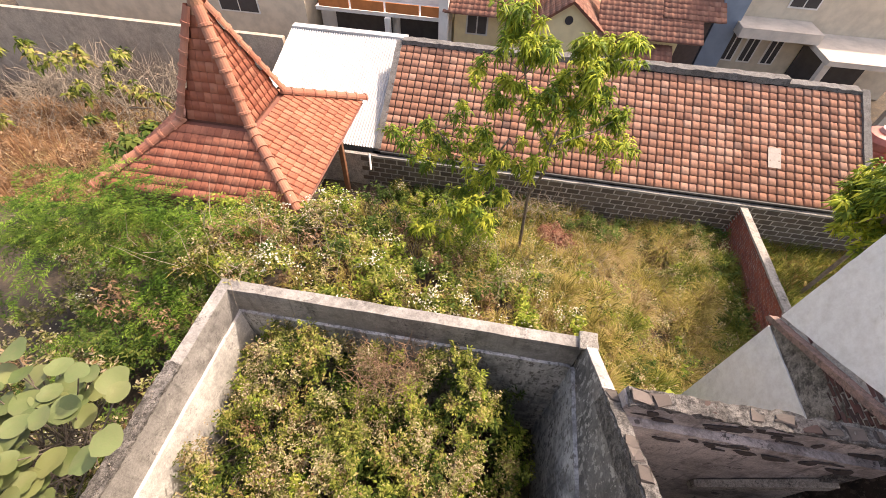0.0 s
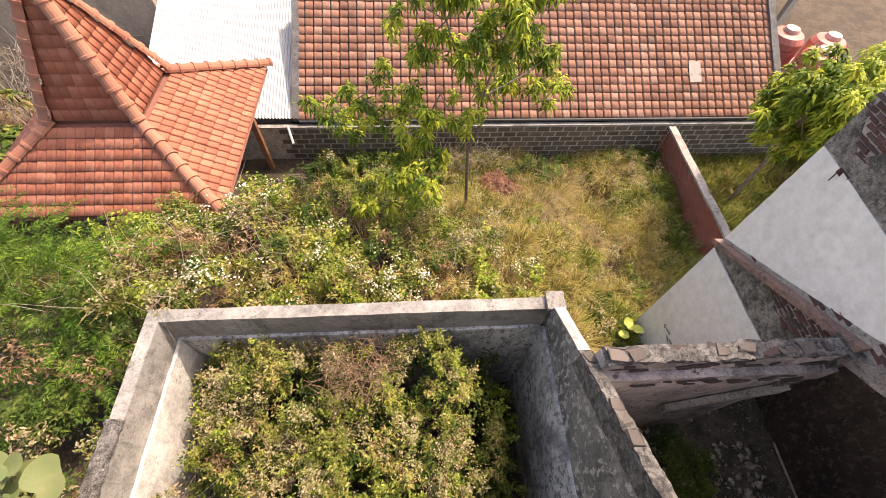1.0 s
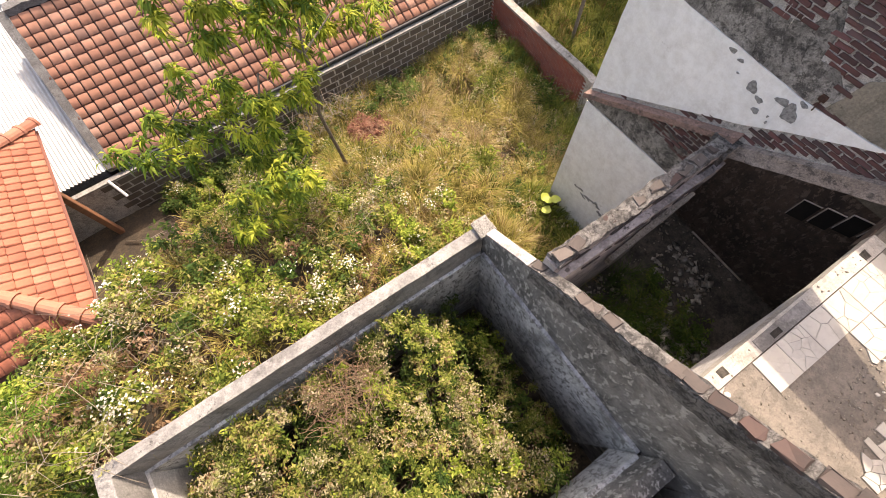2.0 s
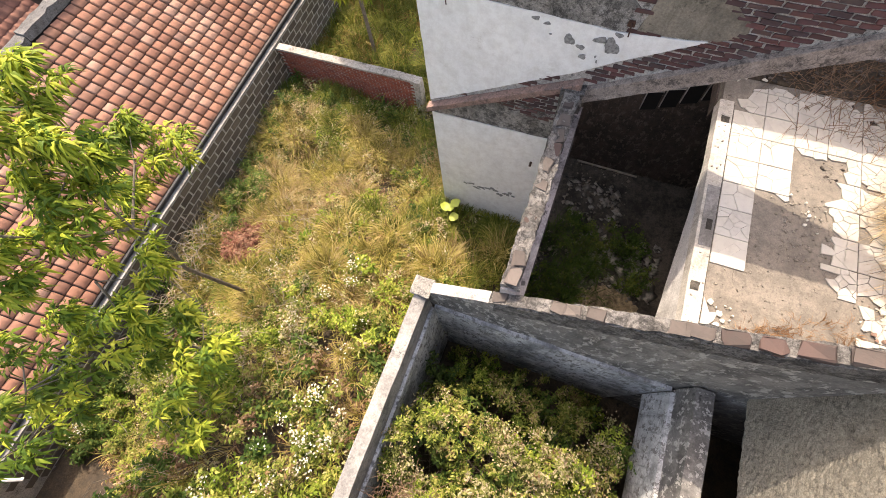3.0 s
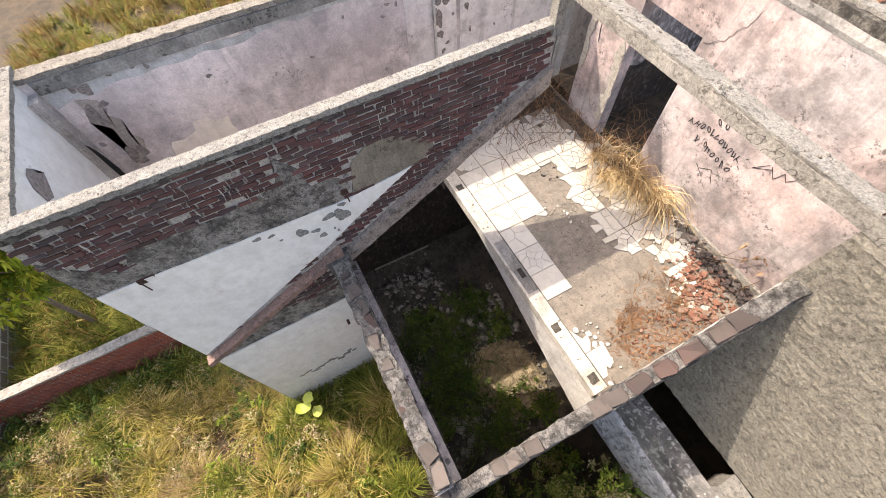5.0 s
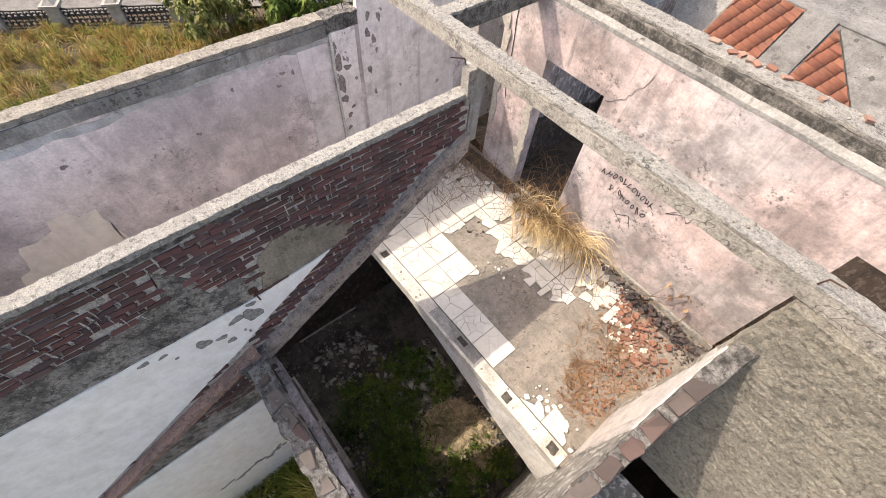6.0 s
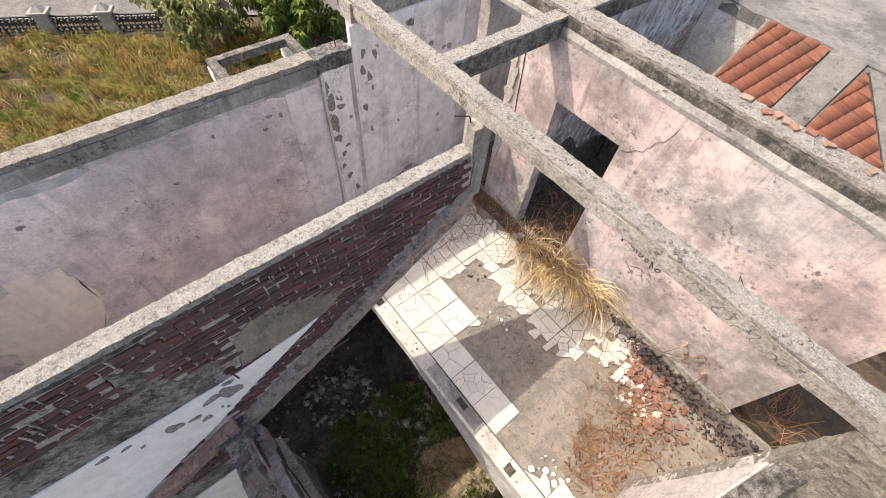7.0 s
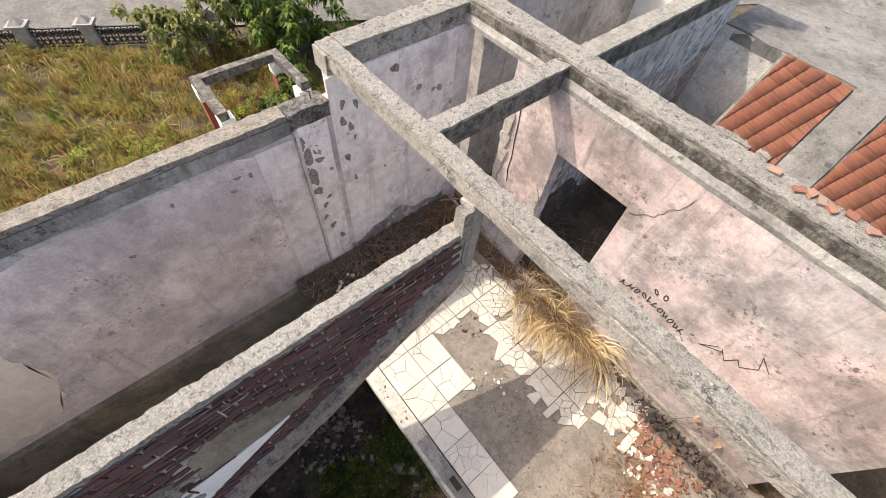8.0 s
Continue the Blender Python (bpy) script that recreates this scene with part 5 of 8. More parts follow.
# openings low on the far wall: flat black sheets paint their inner shade; pale bars between
bm = bmesh.new()
for y, z in ((-2.50, 2.62), (-2.80, 2.78), (-3.08, 2.98), (-3.37, 3.16)):
    slab(bm, [(-y - 0.12, z - 0.27), (-y + 0.13, z - 0.17), (-y + 0.11, z + 0.28), (-y - 0.13, z + 0.2)], (5.050, 0, 0), (0, -1, 0), (0, 0, 1), (-1, 0, 0), 0.004)
part("dark_opening", bm, plain("dark_hollow", (0.012, 0.011, 0.01), 0.95), wall_far, "dark openings below the terrace")
bm = bmesh.new()
for y, z in ((-2.50, 2.62), (-2.80, 2.78), (-3.08, 2.98), (-3.37, 3.16)):
    bar(bm, (5.045, y + 0.13, z + 0.2), (5.045, y - 0.12, z + 0.29), 0.012, 0.012, 5)
    bar(bm, (5.045, y + 0.14, z + 0.2), (5.045, y + 0.13, z - 0.25), 0.012, 0.012, 5)
part("opening_rim", bm, PALE, wall_far, "pale rims of the openings")
bm = bmesh.new()
bar(bm, (5.0, -1.64, 0.34), (4.98, -3.05, 0.32), 0.025, 0.022, 8)
tagged(link_mesh("pipe", bm, plain("pale_pipe", (0.38, 0.34, 0.30), 0.8)), "pale pipe lying on the sunken floor", "pipe")

# stubs of iron in the beams and walls
for k, (x, y, z, dx, dy, dz) in enumerate(((5.18, -3.9, 6.6, -0.02, 0.05, 0.22), (3.16, 1.0, 6.7, -0.06, 0.03, 0.10), (0.2, -4.1, 7.1, -0.05, 0.02, 0.12), (3.2, -4.02, 6.95, 0.03, 0.08, 0.10), (-1.5, -3.9, 3.85, 0.1, 0.12, 0.18))):
    bm = bmesh.new()
    bar(bm, (x, y, z - 0.05), (x + dx * 0.5, y + dy * 0.4, z + dz * 0.7), 0.006)
    bar(bm, (x + dx * 0.5, y + dy * 0.4, z + dz * 0.7), (x + dx * 2, y + dy * 2, z + dz), 0.006, 0.005)
    tagged(link_mesh("iron_stub", bm, IRON), "rusty iron bar sticking out of the concrete", "iron bar", "iron stubs")

# long crack down the pier
bm = bmesh.new()
pts = [(4.10, 6.86), (4.11, 6.5), (4.09, 6.25), (4.08, 6.0), (4.06, 5.8), (4.07, 5.6), (4.04, 5.4)]
for a, b in zip(pts, pts[1:]):
    stroke(bm, *a, *b, 0.015)
part("crack", bm, INK, wall_pink, "dark crack down the pier")

# damp flakes along the doorway jamb and pier of the pink wall
BARE = plain("bare_plaster_flake", (0.50, 0.46, 0.40), 0.95, 0, 0.35, 22)
rw = random.Random(12)
for k in range(16):
    bm = bmesh.new()
    x, z = (3.59 + rw.uniform(-0.03, 0.03), 4.4 + 0.28 * k * 0.5) if k < 9 else (4.22 + rw.uniform(-0.03, 0.04), 5.0 + 0.24 * (k - 9))
    slab(bm, [(u - x, v + z) for u, v in blob(0.06, 0.12, 18)], (0, -5.6975, 0), (-1, 0, 0), (0, 0, 1), (0, 1, 0), 0.003 + 0.0012 * k)
    part("flake", bm, BARE, wall_pink, "peeled flake")

# ---- neighbours round the garden ----
def tile_mesh(name, w, l, seed=0, rib=False):
    """A clay roof tile: a soft S across, a lip at its lower end; x across, y up the slope."""
    rnd = random.Random(seed)
    n = 6
    prof = [0.0, 0.020, 0.024, 0.006, -0.006, 0.004, 0.014]
    xs = [i / n for i in range(n + 1)]
    if rib:
        prof = [-0.032, 0.020, 0.026, 0.016, 0.012, 0.008, -0.006]
        xs = [0.0, 0.06, 0.18, 0.32, 0.6, 0.86, 1.0]
    bm = bmesh.new()
    rows = []
    for y, lift in ((0.0, -0.040), (0.0, 0.0), (l, -0.010)):
        rows.append([bm.verts.new((w * (xs[i] - 0.5) * 1.02, y + rnd.uniform(-0.004, 0.004), prof[i] + lift + 0.02)) for i in range(n + 1)])
    for a, b in zip(rows, rows[1:]):
        for i in range(n):
            bm.faces.new((a[i], a[i + 1], b[i + 1], b[i]))
    me = bpy.data.meshes.new(name)
    bm.to_mesh(me)
    bm.free()
    for p in me.polygons:
        p.use_smooth = True
    return me


def frame_of(origin, across, up):
    across, up = Vector(across).normalized(), Vector(up).normalized()
    out = across.cross(up)
    m = Matrix((across, up, out)).transposed().to_4x4()
    m.translation = origin
    return m


def join_pieces(name, meshes, poses, mat, parent, label=""):
    """Many alike pieces in one mesh."""
    co, faces, base = [], [], 0
    data = []
    for me in meshes:
        v = np.empty(len(me.vertices) * 3, np.float32)
        me.vertices.foreach_get("co", v)
        data.append((v.reshape(-1, 3), np.array([p.vertices[:] for p in me.polygons])))
    for k, m in enumerate(poses):
        v, f = data[k % len(data)]
        a = np.array(m)
        co.append(v @ a[:3, :3].T + a[:3, 3])
        faces.append(f + base)
        base += len(v)
    ob = mesh_object(name, quick_mesh(name, np.concatenate(co), np.concatenate(faces)), mat, parent, label)
    return tagged(ob, kind="stuff")


def lay_tiles(origin, across, up, width, width_top, height, w, step, rnd, inset=0.0):
    """Poses of tiles on a roof face that may narrow towards its top."""
    m = frame_of(origin, across, up)
    out = []
    for r in range(max(1, int(height / step + 0.3))):
        v = r * step
        half = (width + (width_top - width) * min(1, (v + step * 0.5) / height)) / 2 - inset
        cols = int(width / w) + 1
        for c in range(cols):
            u = (c + 0.5) * w - cols * w / 2
            if abs(u) > half:
                continue
            out.append(m @ pose(width / 2 + u, v, rnd.uniform(0, 0.008), -3.0 + rnd.uniform(-1.2, 1.2), rnd.uniform(-1.5, 1.5), rnd.uniform(-1.2, 1.2)))
    return out


OLDTILE = [(0, (0.27, 0.125, 0.085)), (0.35, (0.37, 0.175, 0.112)), (0.75, (0.44, 0.22, 0.148)), (0.96, (0.50, 0.29, 0.21)), (1, (0.20, 0.11, 0.085))]
NEWTILE = [(0, (0.33, 0.105, 0.062)), (0.5, (0.41, 0.14, 0.082)), (1, (0.46, 0.185, 0.115))]
TILE_OLD = pieces("old_roof_tile", OLDTILE, (0.07, 0.055, 0.045), 0.35)
TILE_OLD_M = joined("old_roof_tile_mass", OLDTILE, (0.07, 0.055, 0.045), 0.35)
TILE_NEW = pieces("orange_roof_tile", NEWTILE, (0.16, 0.06, 0.04), 0.4)
TILE_NEW_M = joined("orange_roof_tile_mass", NEWTILE, (0.16, 0.06, 0.04), 0.4)
CAP_GREY = concrete("grey_ridge_mortar", (0.20, 0.195, 0.19), (0.13, 0.125, 0.12), 0.5, 0.7, 6)
CAP_RED = pieces("red_ridge_tile", [(0, (0.33, 0.12, 0.075)), (1, (0.43, 0.19, 0.12))], (0.2, 0.12, 0.09), 0.5)
TIMBER = plain("varnished_timber", (0.30, 0.14, 0.075), 0.6, 0, 0.35, 5)
GUTTER = plain("dark_gutter", (0.06, 0.06, 0.062), 0.6, 0.2, 0.4, 8)

EX0, EX1, EY, EZ, PITCH = -5.15, 9.0, 7.12, 1.02, 0.55
up_v = Vector((0, 1, PITCH)).normalized()
roof_len = 3.45 / up_v.y
neighbour = thing("long_house", (2, 9, -0.8), "long low house with an old orange clay tile roof", "house")
rnd = random.Random(2)
old_tiles = [tile_mesh("roof_tile", 0.230, 0.235, s, True) for s in range(3)]
laid = lay_tiles(Vector((EX0, EY, EZ)), (1, 0, 0), up_v, EX1 - EX0, EX1 - EX0, roof_len, 0.247, 0.252, rnd)
# near-black sheet under the tiles paints the shadows in their gaps
slope_bm = bmesh.new()
slope_bm.faces.new([slope_bm.verts.new(p) for p in ((EX0, EY, EZ - 0.03), (EX1, EY, EZ - 0.03), (EX1, EY + 3.45, EZ - 0.03 + 3.45 * PITCH), (EX0, EY + 3.45, EZ - 0.03 + 3.45 * PITCH))])
slope_bm.faces.new([slope_bm.verts.new(p) for p in ((EX0, EY + 6.9, EZ - 0.03), (EX0, EY + 3.45, EZ - 0.035 + 3.45 * PITCH), (EX1, EY + 3.45, EZ - 0.035 + 3.45 * PITCH), (EX1, EY + 6.9, EZ - 0.03))])
roof = part("roof", slope_bm, plain("tile_gap_shadow", (0.03, 0.022, 0.02)), neighbour, "old orange clay tiles")
near = [m for m in laid if 3.1 < m.translation.x < 7.9]
keep = set(id(m) for m in near[:300])
for k, m in enumerate(near[:300]):
    piece("roof_tile", old_tiles[k % 3], m, roof, TILE_OLD)
old_joined = [tile_mesh("roof_tile_b", 0.230, 0.235, s, True) for s in range(3)]
join_pieces("tile_mass", old_joined, [m for m in laid if id(m) not in keep], TILE_OLD_M, roof, "old orange clay tiles")
ridge_z = EZ + 3.45 * PITCH
part("ridge", blocks((EX0, -1.0, EY + 3.3, EY + 3.62, ridge_z - 0.06, ridge_z + 0.07), (-0.98, 2.6, EY + 3.3, EY + 3.62, ridge_z - 0.06, ridge_z + 0.10), (2.62, 6.9, EY + 3.3, EY + 3.62, ridge_z - 0.04, ridge_z + 0.15), (6.92, EX1, EY + 3.3, EY + 3.62, ridge_z - 0.06, ridge_z + 0.05), amp=0.03, seg=0.14, freq=5), CAP_GREY, neighbour, "uneven grey mortar ridge")
part("verge", blocks((EX1 + 0.005, EX1 + 0.22, EY - 0.1, EY + 3.4, lambda x, y: EZ + PITCH * (y - EY) - 0.05, lambda x, y: EZ + PITCH * (y - EY) + 0.10), amp=0.015), CAP_GREY, neighbour, "grey mortar verge")
part("verge", blocks((EX0 - 0.2, EX0 - 0.005, EY, EY + 3.4, lambda x, y: EZ + PITCH * (y - EY) - 0.05, lambda x, y: EZ + PITCH * (y - EY) + 0.06), amp=0.015), CAP_GREY, neighbour, "grey mortar verge")
sky_bm = bmesh.new()
cuboid(sky_bm, 6.36, 6.72, EY + 0.86, EY + 1.50, EZ + 0.685, EZ + 0.70, Matrix.Rotation(math.atan(PITCH), 3, "X"))
part("skylight", sky_bm, plain("milky_glass", (0.32, 0.29, 0.26), 0.25, 0, 0.15, 12), neighbour, "milky glass roof tile")
part("wall", blocks((EX0 + 0.1, EX1 - 0.1, EY + 0.25, EY + 6.6, -1.2, 0.98), seg=0.6), BAREWALL, neighbour)
g = bmesh.new()
bar(g, (EX0, EY - 0.04, EZ - 0.03), (EX1 + 0.15, EY - 0.04, EZ - 0.03), 0.045, 0.045, 8)
part("gutter", g, GUTTER, neighbour, "dark round gutter")
g = bmesh.new()
bar(g, (-5.45, EY - 0.25, 1.02), (-5.32, EY - 0.62, 0.72), 0.035, 0.035, 8)
part("pipe", g, plain("white_pipe", (0.7, 0.7, 0.68), 0.5), neighbour, "white drain pipe")

# block wall at the end of the garden
wall_block = setting("wall_block", blocks((-13.0, 12.5, 6.96, 7.07, -1.6, 0.86), seg=0.4, amp=0.004), JOINT, "dark block wall with pale mortar joints", "wall")
part("coping", blocks((-13.0, 12.5, 6.945, 7.08, 0.863, 0.90), seg=0.2, amp=0.008), BAREWALL, wall_block, "thin concrete coping")
block_me = [brick_mesh("block", 0.345, 0.02, 0.142, 0.20, s) for s in range(30, 33)]
rows = []
for r in range(9):
    z = 0.75 - 0.19 * r
    for c in range(42):
        x = -5.6 + c * 0.395 + (r % 2) * 0.197
        if x < 11.0 and len(rows) < 300 and z > float(ground_z(x, 7.0)) - 0.1:
            rows.append(pose(x, 6.957, z, 0, random.uniform(-0.8, 0.8), 0))
pour_bricks(wall_block, block_me, BLOCK, rows, "block")

# low red wall
wall_red = setting("wall_red", blocks((5.74, 5.84, 2.90, 6.93, -1.4, 0.78), seg=0.3, amp=0.004), JOINT, "low red brick garden wall", "wall")
part("coping", blocks((5.68, 5.90, 2.84, 6.93, 0.783, 0.845), seg=0.14, amp=0.01), CEMENT, wall_red, "pale concrete coping")
part("pier", blocks((5.66, 5.90, 2.66, 2.84, -1.0, 0.83), seg=0.12, amp=0.012), CEMENT, wall_red, "concrete end pier")
red_me = [brick_mesh("red_brick", 0.014, 0.195, 0.048, 0.12, s) for s in range(40, 43)]
rows = []
for r in range(24):
    z = 0.75 - 0.06 * r
    y = 2.96 + (r % 2) * 0.105
    while y < 6.88:
        rows.append(pose(5.737, y, z, random.uniform(-1, 1)))
        y += 0.21
pour_bricks(wall_red, red_me, REDBRICK, rows[:299])
low_me = [brick_mesh("red_brick_low", 0.014, 0.195, 0.048, 0.12, s) for s in range(43, 46)]
bm = bmesh.new()
for k, m in enumerate(rows[299:]):
    first = len(bm.verts)
    bm.from_mesh(low_me[k % 3])
    bm.verts.ensure_lookup_table()
    for v in bm.verts[first:]:
        v.co = m @ v.co
tagged(part("brick_mass", bm, joined("red_brick_mass", [(0, (0.25, 0.07, 0.045)), (0.5, (0.32, 0.09, 0.05)), (1, (0.20, 0.055, 0.04))], amount=0.4), wall_red, "lower red bricks"), kind="stuff")

# white corrugated roof beside it
def corrugated(x0, x1, y0, y1, z0, k, pitch=0.09):
    n = int((x1 - x0) / pitch * 6)
    xs = np.linspace(x0, x1, n)
    ys = np.linspace(y0, y1, 6)
    co = np.array([(x, y, z0 + k * (y - y0) + 0.022 * math.sin(x / pitch * 6.2832) + 0.01 * math.sin(x * 1.7 + y)) for x in xs for y in ys])
    a = np.array([i * 6 + j for i in range(n - 1) for j in range(5)])
    return quick_mesh("sheet", co, np.stack([a, a + 6, a + 7, a + 1], 1))


shed = thing("metal_shed", (-9, 9, -0.8), "shed with a bright white corrugated metal roof", "shed")
ZINC = plain("white_zinc", (0.47, 0.48, 0.48), 0.5, 0.1, 0.15, 2.0)
mesh_object("roof_sheet", corrugated(-9.6, -5.36, 7.16, 11.8, 1.06, 0.3), ZINC, shed, "bright corrugated sheet")
part("ridge_sheet", blocks((-9.6, -5.3, 11.7, 12.0, 2.44, 2.50), seg=0.5, amp=0.006), ZINC, shed)
part("wall", blocks((-9.5, -5.5, 7.4, 11.7, -1.2, 1.0), seg=0.8), BAREWALL, shed)

# garden pavilion with a steep hipped cap
PC = Vector((-7.95, 4.94, 0))
pav = thing("garden_pavilion", (PC.x, PC.y, -0.45), "open garden pavilion with a stepped orange tile roof", "pavilion")
hw, hz, kw, kz, tw, tz = 2.36, 2.60, 0.80, 3.50, 0.10, 5.65
new_tiles = [tile_mesh("pavilion_tile", 0.172, 0.206, s, True) for s in range(5, 8)]
new_joined = [tile_mesh("pavilion_tile_b", 0.172, 0.206, s, True) for s in range(5, 8)]
rnd = random.Random(7)
lower, upper = bmesh.new(), bmesh.new()
singles, mass = [], []
for q, (dx, dy) in enumerate(((0, -1), (1, 0), (0, 1), (-1, 0))):
    out = Vector((dx, dy, 0))
    acr = Vector((-dy, dx, 0))
    for bm, w0, z0, w1, z1 in ((lower, hw, hz, kw, kz), (upper, kw * 0.98, kz + 0.04, tw, tz)):
        p0 = PC + out * w0 + Vector((0, 0, z0))
        p1 = PC + out * w1 + Vector((0, 0, z1))
        quad = [p0 - acr * w0, p0 + acr * w0, p1 + acr * w1, p1 - acr * w1]
        bm.faces.new([bm.verts.new(v - Vector((0, 0, 0.03))) for v in quad])
        bm.faces.new([bm.verts.new(v - Vector((0, 0, 0.10))) for v in quad[::-1]])
        upd = p1 - p0
        got = lay_tiles(p0 - acr * w0, acr, upd, 2 * w0, 2 * w1, upd.length, 0.174, 0.212, rnd, -0.02)
        (singles if q in (0, 1) and bm is lower else mass).extend(got)
low_roof = part("lower_roof", lower, plain("roof_board", (0.20, 0.065, 0.04)), pav, "wide orange tile skirt")
high_roof = part("upper_roof", upper, plain("roof_board_b", (0.20, 0.065, 0.04)), pav, "steep orange tile cap")
for k, m in enumerate(singles[:300]):
    piece("roof_tile", new_tiles[k % 3], m, low_roof, TILE_NEW)
join_pieces("tile_mass", new_joined, singles[300:] + mass, TILE_NEW_M, high_roof, "orange tiles")


def cap_mesh(name, r, l, seed=0):
    bm = bmesh.new()
    n = 7
    rows = []
    for y, k in ((0, 1.12), (0.05, 1.12), (0.06, 0.96), (l, 0.88)):
        rows.append([bm.verts.new((math.cos(math.pi * i / n) * r * k, y, math.sin(math.pi * i / n) * r * k)) for i in range(n + 1)])
    for a, b in zip(rows, rows[1:]):
        for i in range(n):
            bm.faces.new((a[i], b[i], b[i + 1], a[i + 1]))
    bm.faces.new(rows[0])
    bmesh.ops.recalc_face_normals(bm, faces=bm.faces[:])
    me = bpy.data.meshes.new(name)
    bm.to_mesh(me)
    bm.free()
    return me


hip_cap = cap_mesh("hip_cap", 0.125, 0.36)
for sx, sy in ((1, -1), (1, 1), (-1, -1), (-1, 1)):
    for roof_part, w0, z0, w1, z1 in ((low_roof, hw + 0.06, hz, kw, kz), (high_roof, kw + 0.02, kz + 0.05, tw, tz)):
        a = PC + Vector((sx * w0, sy * w0, z0))
        b = PC + Vector((sx * w1, sy * w1, z1))
        d = b - a
        across = d.cross(Vector((0, 0, 1)))
        n = int(d.length / 0.29)
        for k in range(n):
            piece("hip_tile", hip_cap, frame_of(a + d * (k / n), across, d) @ pose(0, 0, 0.01, 0, random.uniform(-2, 2)), roof_part, CAP_RED)
fin = bmesh.new()
bmesh.ops.create_cone(fin, cap_ends=True, segments=12, radius1=0.20, radius2=0.10, depth=0.30, matrix=Matrix.Translation(PC + Vector((0, 0, tz + 0.08))))
part("finial", fin, TIMBER, pav, "weathered clay finial")
for sx in (-1, 1):
    for sy in (-1, 1):
        bm = bmesh.new()
        cuboid(bm, PC.x + sx * 1.72 - 0.07, PC.x + sx * 1.72 + 0.07, PC.y + sy * 1.68 - 0.07, PC.y + sy * 1.68 + 0.07, -0.9, 2.75)
        bmesh.ops.bevel(bm, geom=bm.edges[:], offset=0.012, segments=1, affect="EDGES")
        part("post", bm, TIMBER, pav, "varnished timber post")
part("eaves_beam", blocks((PC.x - 1.8, PC.x + 1.8, PC.y - 1.74, PC.y - 1.62, 2.50, 2.64), (PC.x - 1.8, PC.x + 1.8, PC.y + 1.62, PC.y + 1.74, 2.50, 2.64), (PC.x + 1.66, PC.x + 1.78, PC.y - 1.6, PC.y + 1.6, 2.50, 2.64), seg=0.5, amp=0.002), TIMBER, pav)
part("platform", blocks((PC.x - 1.9, PC.x + 1.9, PC.y - 1.9, PC.y + 1.9, -0.9, -0.42), seg=0.5), CEMENT, pav)

# houses behind
PALECREAM = plain("pale_cream_concrete", (0.60, 0.53, 0.45), 0.85, 0, 0.2, 2)
CREAM = plain("cream_wall", (0.62, 0.53, 0.41), 0.85, 0, 0.2, 2)
YELLOW = plain("yellow_wall", (0.86, 0.72, 0.42), 0.85, 0, 0.12, 2)
OFFWHITE = plain("offwhite_trim", (0.70, 0.68, 0.64), 0.8, 0, 0.12, 3)
DARKGLASS = plain("dark_window", (0.05, 0.05, 0.055), 0.25, 0, 0.2, 3)
ORANGE = plain("orange_panel", (0.50, 0.17, 0.05), 0.7, 0, 0.2, 3)
BLUEW = plain("blue_grey_wall", (0.22, 0.27, 0.33), 0.85, 0, 0.15, 2)
BROWN = joined("brown_roof_tile", [(0, (0.20, 0.085, 0.06)), (0.5, (0.27, 0.12, 0.08)), (1, (0.32, 0.16, 0.11))], amount=0.4)
far_tiles = [tile_mesh("far_tile", 0.25, 0.30, 11)]


def far_house(name, at, label, walls, wall_mat, windows=(), roofs=(), trims=()):
    h = thing(name, at, label, "house")
    part("wall", blocks(*walls, seg=0.9, amp=0.003), wall_mat, h)
    for x0, x1, y, z0, z1 in windows:
        w = part("window", blocks((x0, x1, y - 0.04, y - 0.005, z0, z1), seg=0.6, amp=0), OFFWHITE, h, "white window frame")
        part("pane", blocks((x0 + 0.07, (x0 + x1) / 2 - 0.03, y - 0.055, y - 0.042, z0 + 0.07, z1 - 0.07), ((x0 + x1) / 2 + 0.03, x1 - 0.07, y - 0.055, y - 0.042, z0 + 0.07, z1 - 0.07), seg=0.6, amp=0), DARKGLASS, w)
    for x0, x1, y0, z0, length, k in roofs:
        u = Vector((0, 1, k)).normalized()
        bm = bmesh.new()
        p = [Vector((x0, y0, z0 - 0.03)), Vector((x1, y0, z0 - 0.03))]
        bm.faces.new([bm.verts.new(v) for v in (p[0], p[1], p[1] + u * length, p[0] + u * length)])
        r = part("roof", bm, BROWN, h, "brown clay tiles")
        join_pieces("tile_mass", far_tiles, lay_tiles(Vector((x0, y0, z0)), (1, 0, 0), u, x1 - x0, x1 - x0, length, 0.25, 0.255, rnd), BROWN, r)
    for box, mat, what in trims:
        part(what, blocks(box, seg=0.6, amp=0.003), mat, h)
    return h


far_house("yellow_house", (-2.5, 18, -1.3), "yellow house with brown clay tile roofs", [(-4.3, 5.6, 16.9, 20, -1.5, 1.75)], YELLOW, windows=((-3.75, -2.75, 16.9, 0.7, 1.7), (3.6, 4.3, 16.9, 0.4, 1.2)), roofs=((-4.6, -1.0, 15.7, 1.98, 3.2, 0.5), (2.0, 6.0, 15.6, 1.75, 3.2, 0.5)))
gab = thing("gabled_house", (0.6, 17, -1.3), "small yellow house with a brown gable roof", "house")
bm = bmesh.new()
f0 = [bm.verts.new(p) for p in ((-1.6, 16.0, -1.5), (2.9, 16.0, -1.5), (2.9, 16.0, 1.1), (0.65, 16.0, 2.75), (-1.6, 16.0, 1.1))]
f1 = [bm.verts.new((v.co.x, 20.0, v.co.z)) for v in f0]
bm.faces.new(f0)
for i in range(5):
    bm.faces.new((f0[i], f1[i], f1[(i + 1) % 5], f0[(i + 1) % 5]))
part("wall", bm, YELLOW, gab)
